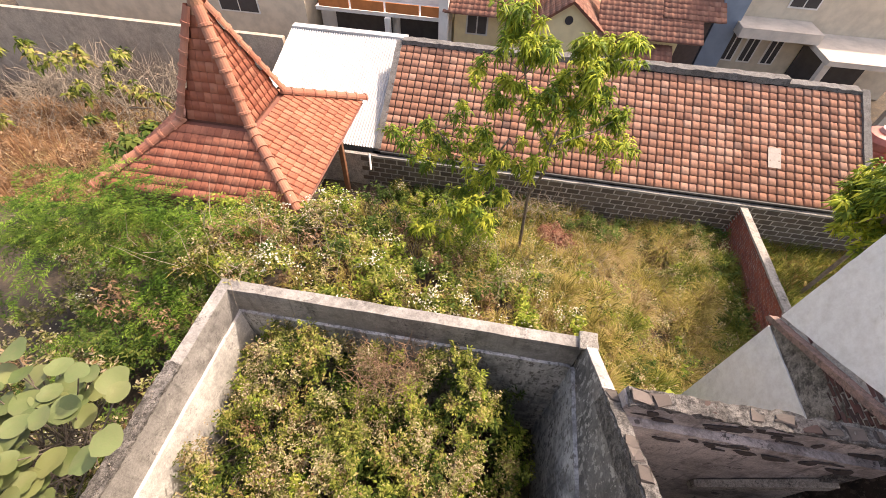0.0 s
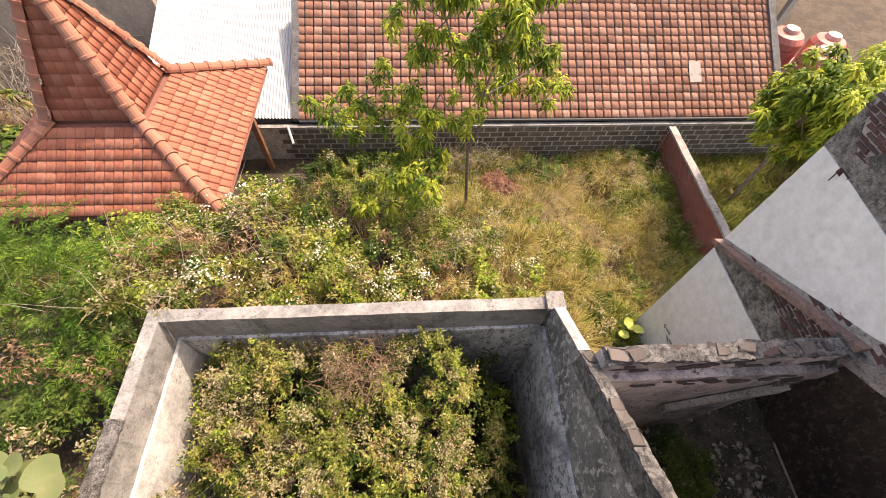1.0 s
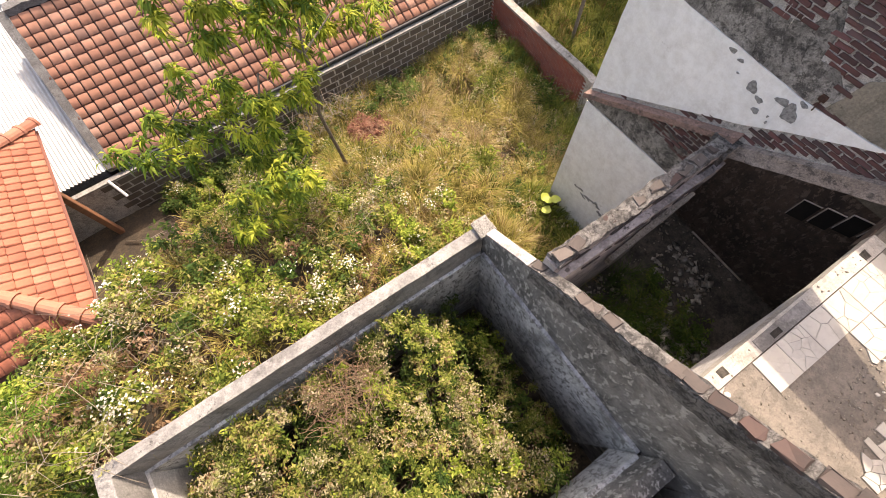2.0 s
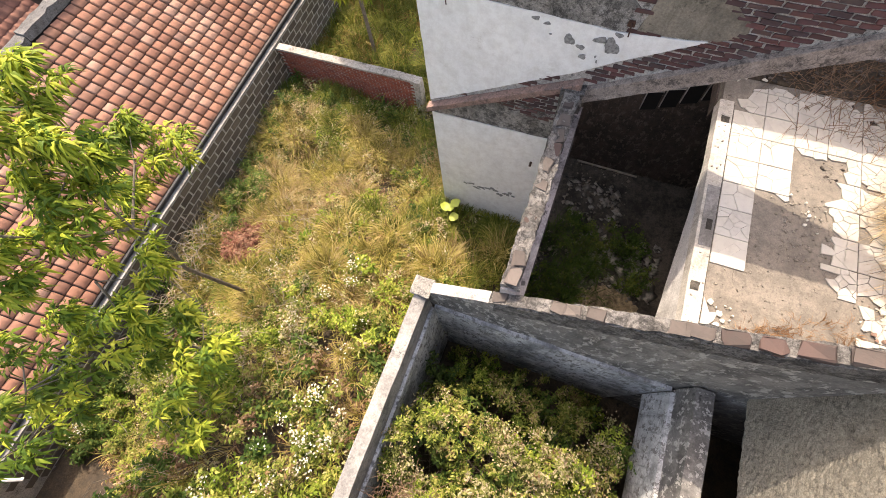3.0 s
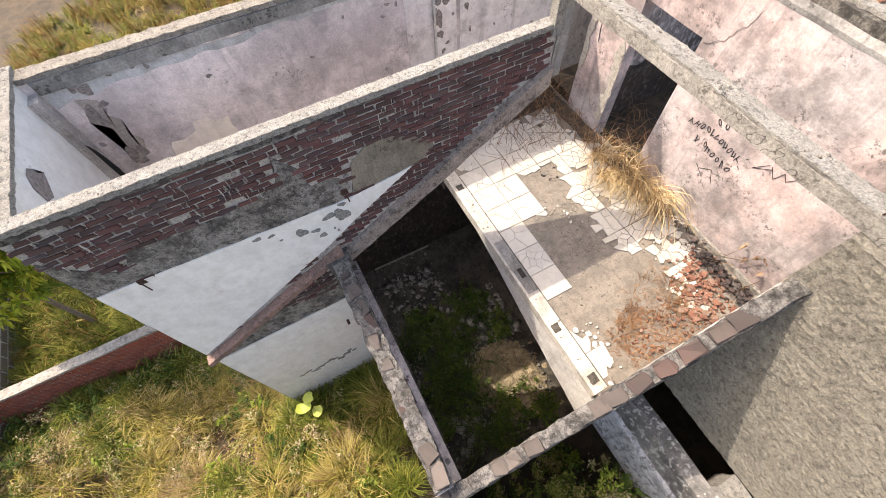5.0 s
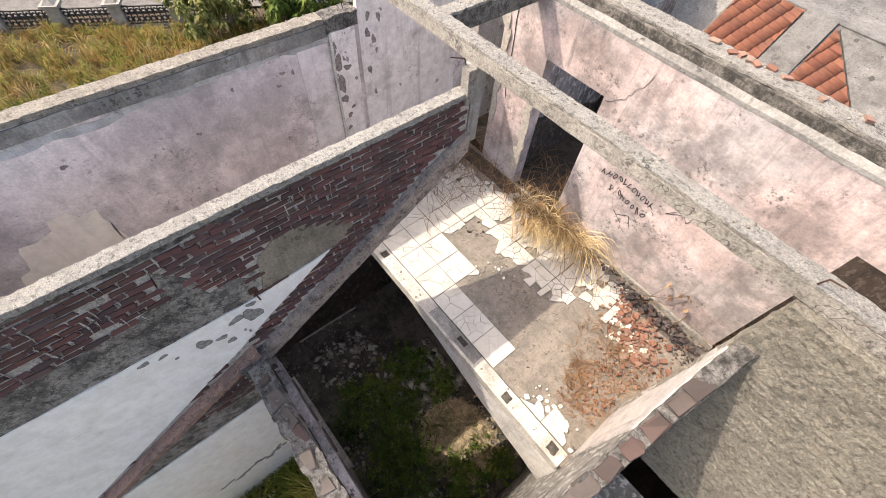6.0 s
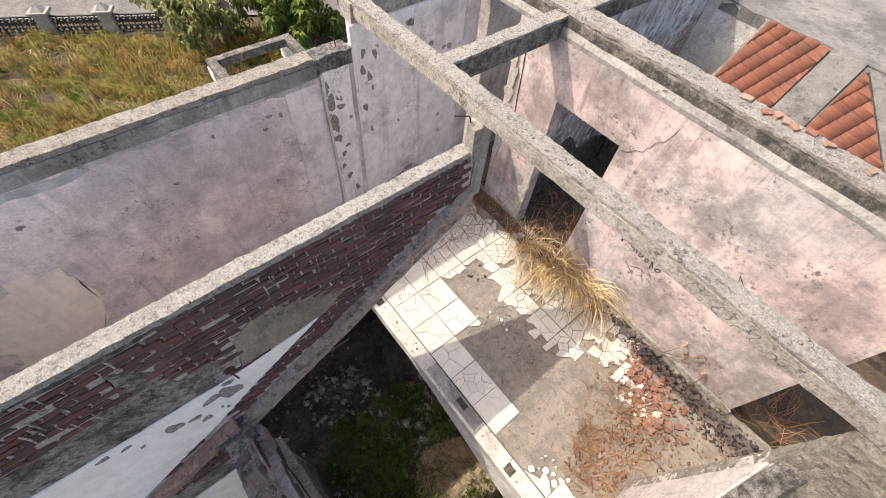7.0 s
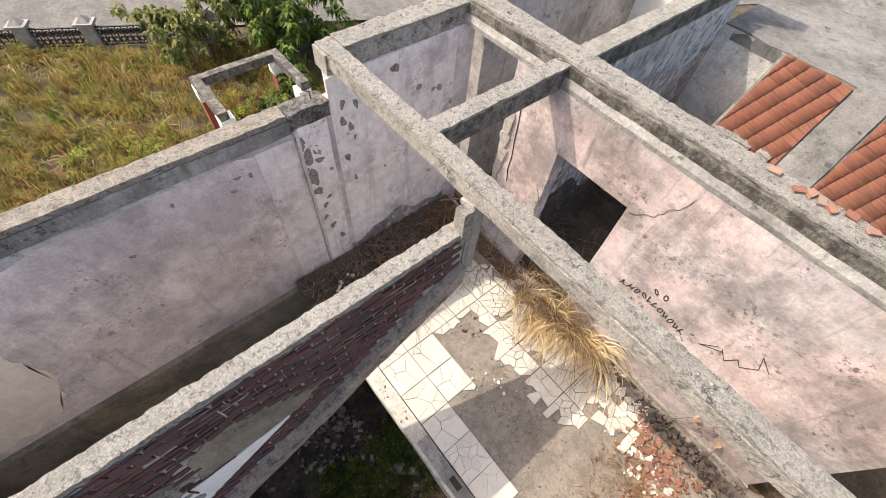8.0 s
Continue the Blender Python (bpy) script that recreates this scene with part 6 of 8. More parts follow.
for s in (-1, 1):
    bm = bmesh.new()
    a, b = Vector((0.65, 15.7, 2.90)), Vector((0.65 + s * 2.7, 15.7, 0.92))
    d = Vector((0, 4.3, 0))
    vs = [bm.verts.new(p) for p in (a, b, b + d, a + d)]
    lo = [bm.verts.new(v.co - Vector((0, 0, 0.14))) for v in vs]
    bm.faces.new(vs)
    for i in range(4):
        bm.faces.new((vs[i], vs[(i + 1) % 4], lo[(i + 1) % 4], lo[i]))
    slope = part("roof", bm, BROWN, gab, "brown clay tiles")
    edge = b if s > 0 else b + d
    run = d if s > 0 else -d
    join_pieces("tile_mass", far_tiles, lay_tiles(edge, run, a - b, 4.3, 4.3, (a - b).length, 0.25, 0.255, rnd), BROWN, slope)
vent = bmesh.new()
bmesh.ops.create_cone(vent, cap_ends=True, segments=16, radius1=0.17, radius2=0.17, depth=0.06, matrix=pose(0.65, 15.97, 2.05, 90))
part("vent", vent, DARKGLASS, gab, "round dark gable vent")
small = far_house("dark_house", (5.2, 16, -1.3), "dark shaded house with an old brown roof", [(4.6, 6.6, 17.0, 20, -1.5, 2.3)], plain("dark_wall", (0.10, 0.07, 0.06)), roofs=((4.6, 6.9, 16.6, 2.3, 3.0, 0.5), (2.7, 5.0, 14.6, 0.75, 1.6, 0.5)))
far_house("blue_house", (7.2, 18, -1.3), "tall blue-grey rendered house", [(6.9, 7.9, 17.5, 22, -1.5, 5.0)], BLUEW)
far_house("cream_house", (11, 18, -1.3), "two-storey cream house with balcony and carport", [(7.9, 16, 18.2, 23, -1.5, 5.5)], CREAM,
    windows=((8.1, 8.7, 18.2, 0.2, 1.6), (8.9, 9.5, 18.2, 0.2, 1.6), (9.9, 10.5, 18.2, 0.2, 1.6), (9.7, 10.9, 18.2, 2.6, 4.2)),
    trims=(((7.8, 11.0, 16.8, 18.19, 1.75, 2.15), PALECREAM, "balcony_slab"), ((10.9, 15.2, 15.4, 18.19, 1.55, 1.75), PALECREAM, "carport_roof"), ((10.9, 11.15, 15.5, 15.75, -1.4, 1.54), PALECREAM, "carport_post"), ((14.6, 14.85, 15.5, 15.75, -1.4, 1.54), PALECREAM, "carport_post"), ((11.3, 14.4, 18.10, 18.185, -1.3, 1.2), DARKGLASS, "carport_door")))
far_house("terrace_house", (-7.5, 18, -1.3), "white terrace house with an orange panelled parapet", [(-11.0, -4.5, 17.6, 22, -1.5, 4.0)], OFFWHITE,
    trims=(((-10.6, -4.6, 16.2, 17.59, 1.35, 1.5), OFFWHITE, "slab"), ((-10.4, -9.0, 16.14, 16.2, 1.55, 1.95), ORANGE, "panel"), ((-8.9, -7.4, 16.14, 16.2, 1.55, 1.95), ORANGE, "panel"), ((-7.3, -5.8, 16.14, 16.2, 1.55, 1.95), ORANGE, "panel"), ((-5.7, -4.9, 16.14, 16.2, 1.55, 1.95), ORANGE, "panel"), ((-4.85, -4.45, 15.8, 16.19, -1.4, 3.0), OFFWHITE, "pillar"), ((-7.35, -7.1, 16.0, 16.19, -1.4, 1.34), OFFWHITE, "pillar"), ((-10.2, -7.4, 17.5, 17.59, -1.2, 1.2), DARKGLASS, "shutter"), ((-7.0, -4.9, 17.5, 17.59, -1.2, 1.2), DARKGLASS, "shutter")))
far_house("beige_house", (-17, 17, -1.3), "low beige house behind a grey wall", [(-27, -11.2, 16.4, 21, -1.5, 3.6)], CREAM, windows=((-15.5, -13.5, 16.4, 0.8, 2.4),))
wall_grey = setting("wall_grey", blocks((-27.0, -9.7, 11.0, 11.2, -2.0, 2.35), seg=0.6, amp=0.006), BEIGE, "tall beige cement boundary wall", "wall")

# red plastic water tanks behind the long house
RED = plain("faded_red_plastic", (0.55, 0.17, 0.13), 0.5, 0, 0.2, 5)
PINKLID = plain("sun_bleached_lid", (0.72, 0.42, 0.36), 0.6, 0, 0.2, 8)


def water_tank(at, r, h):
    t = thing("water_tank", at, "round faded red plastic water tank", "water tank", "tanks behind the long house")
    bm = bmesh.new()
    prof = [(0.96, 0), (1, 0.06), (1, 0.3), (0.96, 0.34), (1, 0.38), (1, 0.62), (0.96, 0.66), (1, 0.70), (0.98, 0.84), (0.80, 0.95), (0.40, 1.0)]
    rings = [[bm.verts.new((at[0] + math.cos(6.2832 * k / 20) * r * a, at[1] + math.sin(6.2832 * k / 20) * r * a, at[2] + h * b)) for k in range(20)] for a, b in prof]
    for a, b in zip(rings, rings[1:]):
        for k in range(20):
            bm.faces.new((a[k], a[(k + 1) % 20], b[(k + 1) % 20], b[k]))
    bm.faces.new(rings[0][::-1])
    bm.faces.new(rings[-1])
    part("body", bm, RED, t)
    bm = bmesh.new()
    bmesh.ops.create_cone(bm, cap_ends=True, segments=18, radius1=r * 0.45, radius2=r * 0.38, depth=0.10, matrix=Matrix.Translation((at[0], at[1], at[2] + h + 0.052)))
    part("lid", bm, PINKLID, t, "bleached round lid")


setting("tank_deck", blocks((9.5, 12.6, 8.0, 10.8, -1.4, 0.60), seg=0.6), BAREWALL, "cement base under the water tanks", "wall")
water_tank((10.35, 10.1, 0.61), 0.55, 1.35)
water_tank((10.85, 8.95, 0.61), 0.55, 1.35)
water_tank((11.75, 9.9, 0.61), 0.55, 1.25)

# ---- front yard: fence, gate frame, road ----
FENCE = plain("grey_fence_post", (0.33, 0.31, 0.28), 0.9, 0, 0.3, 6)
RAIL = plain("black_fence_iron", (0.035, 0.033, 0.03), 0.6, 0.1, 0.25, 9)
fence = thing("yard_fence", (20.5, -2.5, 0), "low fence of grey posts and black iron panels", "fence")
fa, fb = Vector((23.3, 2.7, 0)), Vector((18.6, -6.2, 0))
fd = (fb - fa).normalized()
fn = Vector((-fd.y, fd.x, 0))
span = (fb - fa).length / 5
for i in range(6):
    p = fa + fd * span * i
    q = Matrix.Rotation(math.atan2(fd.y, fd.x), 3, "Z")
    bm = bmesh.new()
    cuboid(bm, p.x - 0.21, p.x + 0.21, p.y - 0.17, p.y + 0.17, -0.2, 0.86, q)
    post = part("post", bm, FENCE, fence)
    bm = bmesh.new()
    cuboid(bm, p.x - 0.30, p.x + 0.30, p.y - 0.26, p.y + 0.26, 0.862, 0.95, q)
    bmesh.ops.create_cone(bm, cap_ends=True, segments=4, radius1=0.30, radius2=0.02, depth=0.24, matrix=Matrix.Translation((p.x, p.y, 1.05)) @ q.to_4x4() @ Matrix.Rotation(math.pi / 4, 4, "Z"))
    part("cap", bm, FENCE, post, "pointed concrete cap")
    if i == 5:
        continue
    pan = bmesh.new()
    a = p + fd * 0.2
    b = p + fd * (span - 0.2)
    for z in (0.12, 0.74):
        bar(pan, a + Vector((0, 0, z)), b + Vector((0, 0, z)), 0.035, 0.035, 5)
    n = 8
    for k in range(n + 1):
        c = a.lerp(b, k / n)
        bar(pan, c + Vector((0, 0, 0.12)), c + Vector((0, 0, 0.74)), 0.024, 0.024, 4)
        if k < n:
            m = a.lerp(b, (k + 0.5) / n)
            for z in (0.28, 0.56):
                r = 0.10
                pts = [m + fd * r + Vector((0, 0, z)), m + Vector((0, 0, z + r)), m - fd * r + Vector((0, 0, z)), m + Vector((0, 0, z - r))]
                for e in range(4):
                    bar(pan, pts[e], pts[(e + 1) % 4], 0.028, 0.028, 4)
    part("panel", pan, RAIL, fence, "black iron panel with diamonds")
    base = bmesh.new()
    c = (a + b) / 2
    cuboid(base, c.x - (span - 0.36) / 2, c.x + (span - 0.36) / 2, c.y - 0.08, c.y + 0.08, -0.2, 0.08, q)
    part("footing", base, FENCE, fence)
road = bmesh.new()
r0 = fa - fd * 40 - fn * -1.2
corners = [fa - fd * 60 + fn * 1.0, fb + fd * 60 + fn * 1.0, fb + fd * 60 + fn * 9.0, fa - fd * 60 + fn * 9.0]
road.faces.new([road.verts.new((c.x, c.y, 0.08)) for c in corners])
bmesh.ops.recalc_face_normals(road, faces=road.faces[:])
setting("road", road, concrete("pale_road", (0.20, 0.19, 0.178), (0.14, 0.134, 0.127), 0.3, 0.4, 2.0, 40), "pale grey concrete road beyond the fence", "road")

# open frame of concrete beams on brick piers
gate = thing("gate_frame", (12.9, -5.3, 0), "unfinished porch frame of concrete beams on brick piers", "porch frame")
gx0, gx1, gy0, gy1 = 11.9, 13.8, -6.6, -4.05
part("beam", blocks((gx0, gx1, gy1 - 0.24, gy1, 1.78, 2.02), seg=0.14, amp=0.014), FLANK, gate)
part("beam", blocks((gx0, gx1, gy0, gy0 + 0.24, 1.78, 2.02), seg=0.14, amp=0.014), FLANK, gate)
part("beam", blocks((gx1 - 0.24, gx1, gy0 + 0.24, gy1 - 0.24, 1.78, 2.02), seg=0.14, amp=0.014), FLANK, gate)
for x, y in ((gx1, gy0), (gx1, gy1), (gx0 + 0.34, gy0), (gx0 + 0.34, gy1)):
    yy = y + 0.0 if y == gy0 else y - 0.34
    pier = part("pier", blocks((x - 0.34, x, yy, yy + 0.34, -0.2, 1.42), seg=0.12, amp=0.008), REDBRICK, gate, "red brick pier")
    part("plaster", blocks((x - 0.36, x + 0.02, yy - 0.02, yy + 0.36, 1.422, 1.777), seg=0.12, amp=0.008), WHITE, pier, "white plaster")

# ---- plants ----
def leafmat(name, stops, dirt=(0.04, 0.035, 0.015), amount=0.35, thin=0.25, rough=0.6):
    return joined(name, stops, dirt, amount, rough, thin=thin, tone=0.55)


WEED = leafmat("weed_leaf", [(0, (0.04, 0.07, 0.012)), (0.25, (0.13, 0.17, 0.028)), (0.5, (0.23, 0.27, 0.05)), (0.75, (0.38, 0.37, 0.10)), (0.92, (0.46, 0.38, 0.17)), (1, (0.26, 0.17, 0.08))])
BUSHLEAF = leafmat("dry_bush_leaf", [(0, (0.05, 0.06, 0.015)), (0.2, (0.13, 0.15, 0.035)), (0.45, (0.27, 0.27, 0.09)), (0.65, (0.46, 0.42, 0.22)), (0.82, (0.56, 0.46, 0.31)), (1, (0.20, 0.115, 0.06))])
FRESH = leafmat("fresh_weed_leaf", [(0, (0.10, 0.17, 0.02)), (0.4, (0.22, 0.29, 0.04)), (0.8, (0.37, 0.42, 0.07)), (1, (0.48, 0.45, 0.11))], amount=0.25)
DULL = leafmat("dull_broad_leaf", [(0, (0.06, 0.08, 0.02)), (0.5, (0.17, 0.19, 0.06)), (1, (0.32, 0.31, 0.12))])
# dark leaf; in the thicket's depth and sunken room it stands in for shade
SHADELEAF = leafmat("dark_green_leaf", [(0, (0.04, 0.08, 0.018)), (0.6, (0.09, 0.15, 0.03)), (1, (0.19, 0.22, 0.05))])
FERN = leafmat("bright_fern_leaf", [(0, (0.03, 0.075, 0.01)), (0.5, (0.085, 0.17, 0.022)), (1, (0.23, 0.35, 0.05))], amount=0.4)
MANGO = leafmat("mango_leaf", [(0, (0.07, 0.13, 0.02)), (0.35, (0.17, 0.25, 0.03)), (0.7, (0.36, 0.43, 0.045)), (1, (0.52, 0.52, 0.07))], amount=0.25, rough=0.45)
DRYLEAF = leafmat("dead_leaf", [(0, (0.13, 0.07, 0.04)), (0.5, (0.31, 0.19, 0.11)), (1, (0.46, 0.32, 0.20))])
REDDRY = leafmat("reddish_dead_leaf", [(0, (0.15, 0.06, 0.045)), (0.5, (0.30, 0.13, 0.085)), (1, (0.40, 0.235, 0.16))])
GRASS = leafmat("yellow_grass", [(0, (0.10, 0.10, 0.02)), (0.25, (0.25, 0.22, 0.045)), (0.55, (0.42, 0.345, 0.095)), (0.85, (0.55, 0.445, 0.18)), (1, (0.32, 0.21, 0.09))], (0.11, 0.085, 0.03), 0.45)
GREENGRASS = leafmat("green_grass", [(0, (0.055, 0.085, 0.012)), (0.5, (0.16, 0.19, 0.03)), (1, (0.36, 0.34, 0.08))], (0.05, 0.06, 0.015), 0.5)
STRAW = leafmat("dead_straw", [(0, (0.24, 0.16, 0.07)), (0.5, (0.42, 0.32, 0.15)), (1, (0.58, 0.47, 0.26))], (0.18, 0.09, 0.04), 0.3)
DEADGRASS = leafmat("brown_dead_grass", [(0, (0.17, 0.085, 0.045)), (0.5, (0.30, 0.16, 0.08)), (1, (0.46, 0.29, 0.16))])
RUST = leafmat("rusty_grass", [(0, (0.17, 0.085, 0.03)), (0.4, (0.32, 0.185, 0.06)), (0.7, (0.26, 0.25, 0.06)), (1, (0.16, 0.19, 0.035))], (0.07, 0.05, 0.018), 0.7)
TUSSOCK = leafmat("tussock_straw", [(0, (0.22, 0.13, 0.06)), (0.35, (0.48, 0.34, 0.18)), (0.7, (0.72, 0.57, 0.33)), (1, (0.86, 0.74, 0.50))], (0.20, 0.10, 0.05), 0.3)
FLOWER = leafmat("white_flower", [(0, (0.55, 0.52, 0.38)), (0.6, (0.72, 0.70, 0.58)), (1, (0.80, 0.79, 0.70))], amount=0.1)
PUFF = leafmat("cream_seed_head", [(0, (0.34, 0.25, 0.14)), (0.5, (0.48, 0.38, 0.23)), (1, (0.58, 0.48, 0.33))], amount=0.15)
BARK = plain("grey_bark", (0.20, 0.165, 0.13), 0.95, 0, 0.4, 12)
TWIG = plain("pale_dead_twig", (0.36, 0.30, 0.23), 0.95, 0, 0.35, 12)


def in_ruin(x, y):
    return ((x > -5.68) & (x < 0.25) & (y < 0.12)) | ((x > 0.1) & (x < 3.2) & (y < -0.95)) | ((x > 3.05) & (x < 5.4) & (y < 1.15))


def clump_leaves(rng, bx, by, bz, height, radius, stems, per, length, spread=1.0):
    """Leaves set in pairs along leaning stems of many clumps. Returns places and the stems' tips."""
    n = len(bx)
    k = stems
    ang = rng.uniform(0, 2 * np.pi, (n, k))
    rad = radius[:, None] * np.sqrt(rng.uniform(0, 1, (n, k)))
    hgt = height[:, None] * rng.uniform(0.55, 1.1, (n, k)) * (1 - 0.35 * (rad / radius[:, None]) ** 2)
    foot = np.stack([bx[:, None] + 0.35 * rad * np.cos(ang), by[:, None] + 0.35 * rad * np.sin(ang), np.broadcast_to(bz[:, None], (n, k))], -1)
    tip = np.stack([bx[:, None] + rad * np.cos(ang) * spread, by[:, None] + rad * np.sin(ang) * spread, bz[:, None] + hgt], -1)
    s = rng.uniform(0.25, 1.0, (n, k, per)) ** 0.75
    at = foot[:, :, None] + (tip - foot)[:, :, None] * s[..., None]
    at += rng.normal(0, length * 0.5, at.shape)
    return at.reshape(-1, 3), tip.reshape(-1, 3)


def scatter(rng, n, x0, x1, y0, y1, keep):
    x, y = rng.uniform(x0, x1, n), rng.uniform(y0, y1, n)
    ok = keep(x, y)
    return x[ok], y[ok]


def fractal(x, y, f=0.7, seed=0.0):
    return np.sin(x * f * 1.7 + seed) * np.cos(y * f * 1.3 - seed) + 0.5 * np.sin(x * f * 4.1 - y * f * 3.3 + seed * 2) + 0.3 * np.cos(x * f * 9 + y * f * 7)


rng = np.random.default_rng(11)

# weeds over the garden: each plant a dome of leafy stems, of one kind
free = lambda x, y: ~in_ruin(x, y)


def flower_heads(rng, tips, n, size, mat, name, label, spread=0.05):
    c = tips[rng.choice(len(tips), min(n, len(tips)), replace=False)]
    n = len(c)
    p = np.repeat(c, 14, 0) + rng.normal(0, spread * 1.25, (n * 14, 3)) * [1, 1, 0.5] + [0, 0, 0.03]
    co, fc = leaf_cards(rng, p, rng.uniform(0.6, 1.2, len(p)) * size, rng.uniform(0.6, 1.1, len(p)) * size, 0.25, 0.1)
    stuff(name, co, fc, mat, label, "flowers")


def plants(name, bx, by, rise, mat, label, radius=(0.16, 0.34), stems=11, per=15, leaf=(0.05, 0.10), wide=0.42, lift=0.35, droop=0.25, body=0.62):
    """Weeds whose tops stand at the height of the bank's growth, raised by rise. Returns the tips of their stems."""
    top = bank_top(bx, by) + rise
    h = np.clip(top - ground_z(bx, by), 0.22, body * rng.uniform(0.7, 1.3, len(bx)))
    pts, tips = clump_leaves(rng, bx, by, top - h, h, rng.uniform(*radius, len(bx)), stems, per, 0.05)
    length = rng.uniform(*leaf, len(pts))
    co, fc = leaf_cards(rng, pts, length, length * wide * rng.uniform(0.8, 1.2, len(pts)), lift, droop)
    stuff(name, co, fc, mat, label, "weeds")
    return tips


def bushy(x, y):
    """The leafy side of the garden; the rest is grass."""
    return free(x, y) & (x + 0.30 * y < 0.9 + 0.55 * fractal(x, y, 1.5, 4.0)) & ~((abs(x + 7.95) < 2.0) & (abs(y - 4.94) < 2.0))


bx, by = scatter(rng, 900, -6.7, 2.2, 0.12, 6.85, bushy)
rise = 0.16 * fractal(bx, by, 1.3, 2.0) + rng.normal(0, 0.13, len(bx))
kind = fractal(bx, by, 1.1, 5.0) + rng.normal(0, 0.45, len(bx))
for lo, hi, mat, name, label, more in (
        (0.75, 9.0, FRESH, "fresh_weeds", "fresh bright green weeds on the bank", {}),
        (0.05, 0.75, WEED, "garden_weeds", "yellow-green weeds covering the bank", {}),
        (-0.45, 0.05, BUSHLEAF, "dry_weeds", "dry yellowing weeds with small leaves", {"leaf": (0.035, 0.075)}),
        (-0.85, -0.45, SHADELEAF, "dark_weeds", "dark green weeds among the others", {"leaf": (0.06, 0.12)}),
        (-9.0, -0.85, DRYLEAF, "dead_weeds", "withered brown weeds", {"droop": 0.6, "lift": 0.0, "per": 10})):
    ok = (kind > lo) & (kind <= hi)
    tips = plants(name, bx[ok], by[ok], rise[ok] - (0.1 if mat is DRYLEAF else 0.0), mat, label, **more)
    if mat in (WEED, BUSHLEAF):
        flower_heads(rng, tips[fractal(tips[:, 0], tips[:, 1], 1.6, 2.0) > 0.35], 40, 0.036, PUFF, "seed_heads", "cream dried seed heads on the weeds", 0.06)
    if mat is WEED:
        flower_heads(rng, tips[fractal(tips[:, 0], tips[:, 1], 1.4, 3.0) > 0.4], 36, 0.038, FLOWER, "weed_flowers", "small white flower heads on the weeds", 0.075)

# clusters of white flowers over the bank near the room
for cx, cy, n in ((-2.55, 0.95, 7), (-1.75, 1.25, 4), (-5.1, 0.75, 6), (-4.9, 2.1, 4), (-0.5, 2.3, 3), (0.4, 2.0, 3), (-3.6, 1.2, 3)):
    bx, by = rng.normal(cx, 0.22, n), np.maximum(0.3, rng.normal(cy, 0.2, n))
    tips = plants("flowering_weed", bx, by, np.full(n, 0.12), WEED, "weeds crowned with white flowers", per=10)
    flower_heads(rng, tips, n * 2, 0.042, FLOWER, "flower_cluster", "cluster of white flower heads", 0.05)

# dead litter between the plants
bx, by = scatter(rng, 300, -6.5, 5.6, 0.15, 6.8, free)
plants("dead_litter", bx, by, np.full(len(bx), -0.28) - 0.1 * (bx < 0), DRYLEAF, "withered brown leaves between the weeds", (0.2, 0.4), 8, 9, (0.05, 0.11), 0.35, -0.1, 0.5, 0.25)


# grass: tussocks of long bent blades, each leaning its own way
def tussocks(name, bx, by, bz, length, mat, label, per=60, width=0.012, lean=0.85, foot=0.07, sway=0.5, main=None):
    n = len(bx)
    k = np.repeat(np.arange(n), per)
    m = n * per
    ang = rng.uniform(0, 2 * np.pi, m)
    main = rng.uniform(0, 2 * np.pi, n) if main is None else main
    out = unit(np.stack([np.cos(ang) + sway * np.cos(main)[k], np.sin(ang) + sway * np.sin(main)[k], np.zeros(m)], 1))
    side = np.stack([-out[:, 1], out[:, 0], np.zeros(m)], 1)
    r = foot * np.sqrt(rng.uniform(0, 1, m))
    at = np.stack([bx[k] + r * np.cos(ang), by[k] + r * np.sin(ang), bz[k]], 1)
    l = (length[k] * rng.uniform(0.45, 1.1, m))[:, None]
    tilt = np.clip(rng.normal(lean, 0.35, m), 0.1, 1.5)[:, None]
    z = np.array([0, 0, 1.0])
    w = (width * rng.uniform(0.6, 1.3, m))[:, None]
    mid = at + z * l * (0.72 - 0.22 * tilt) + out * l * tilt * 0.30
    tip = at + z * l * (1.0 - 0.62 * tilt) + out * l * (0.25 + 0.55 * tilt) + rng.normal(0, 0.03, (m, 3))
    co = np.stack([at - side * w * 0.4, at + side * w * 0.4, mid + side * w * 0.5, mid - side * w * 0.5, tip], 1).reshape(-1, 3)
    i = np.arange(m)[:, None] * 5
    return stuff(name, co, np.concatenate([i + [0, 1, 2], i + [0, 2, 3], i + [3, 2, 4]], 0), mat, label, "grass")


def grassy(x, y):
    return free(x, y) & (y < 6.85) & (x + 0.30 * y > 0.5 + 0.5 * fractal(x, y, 1.5, 4.0))


mx, my = scatter(rng, 150, -0.9, 5.6, -0.7, 6.75, grassy)
k = np.repeat(np.arange(len(mx)), 15)
r, a = 0.46 * np.sqrt(rng.uniform(0, 1, len(k))), rng.uniform(0, 2 * np.pi, len(k))
bx, by = mx[k] + r * np.cos(a), my[k] + r * np.sin(a)
high = rng.uniform(0.05, 0.42, len(mx))[k] * (1 - (r / 0.5) ** 2)
kind = (fractal(mx, my, 0.9, 2.0) + rng.normal(0, 0.5, len(mx)))[k] + rng.normal(0, 0.22, len(k))
shady = (bx > 4.7) | ((bx > 2.2) & (by < 1.6)) | (by < 0.0)
kind = np.where(shady, kind * 0.3 - 1.2, kind)
ok = free(bx, by) & (by < 6.85) & (bx < 5.68)
bx, by, high, kind, a = bx[ok], by[ok], high[ok], kind[ok], a[ok]
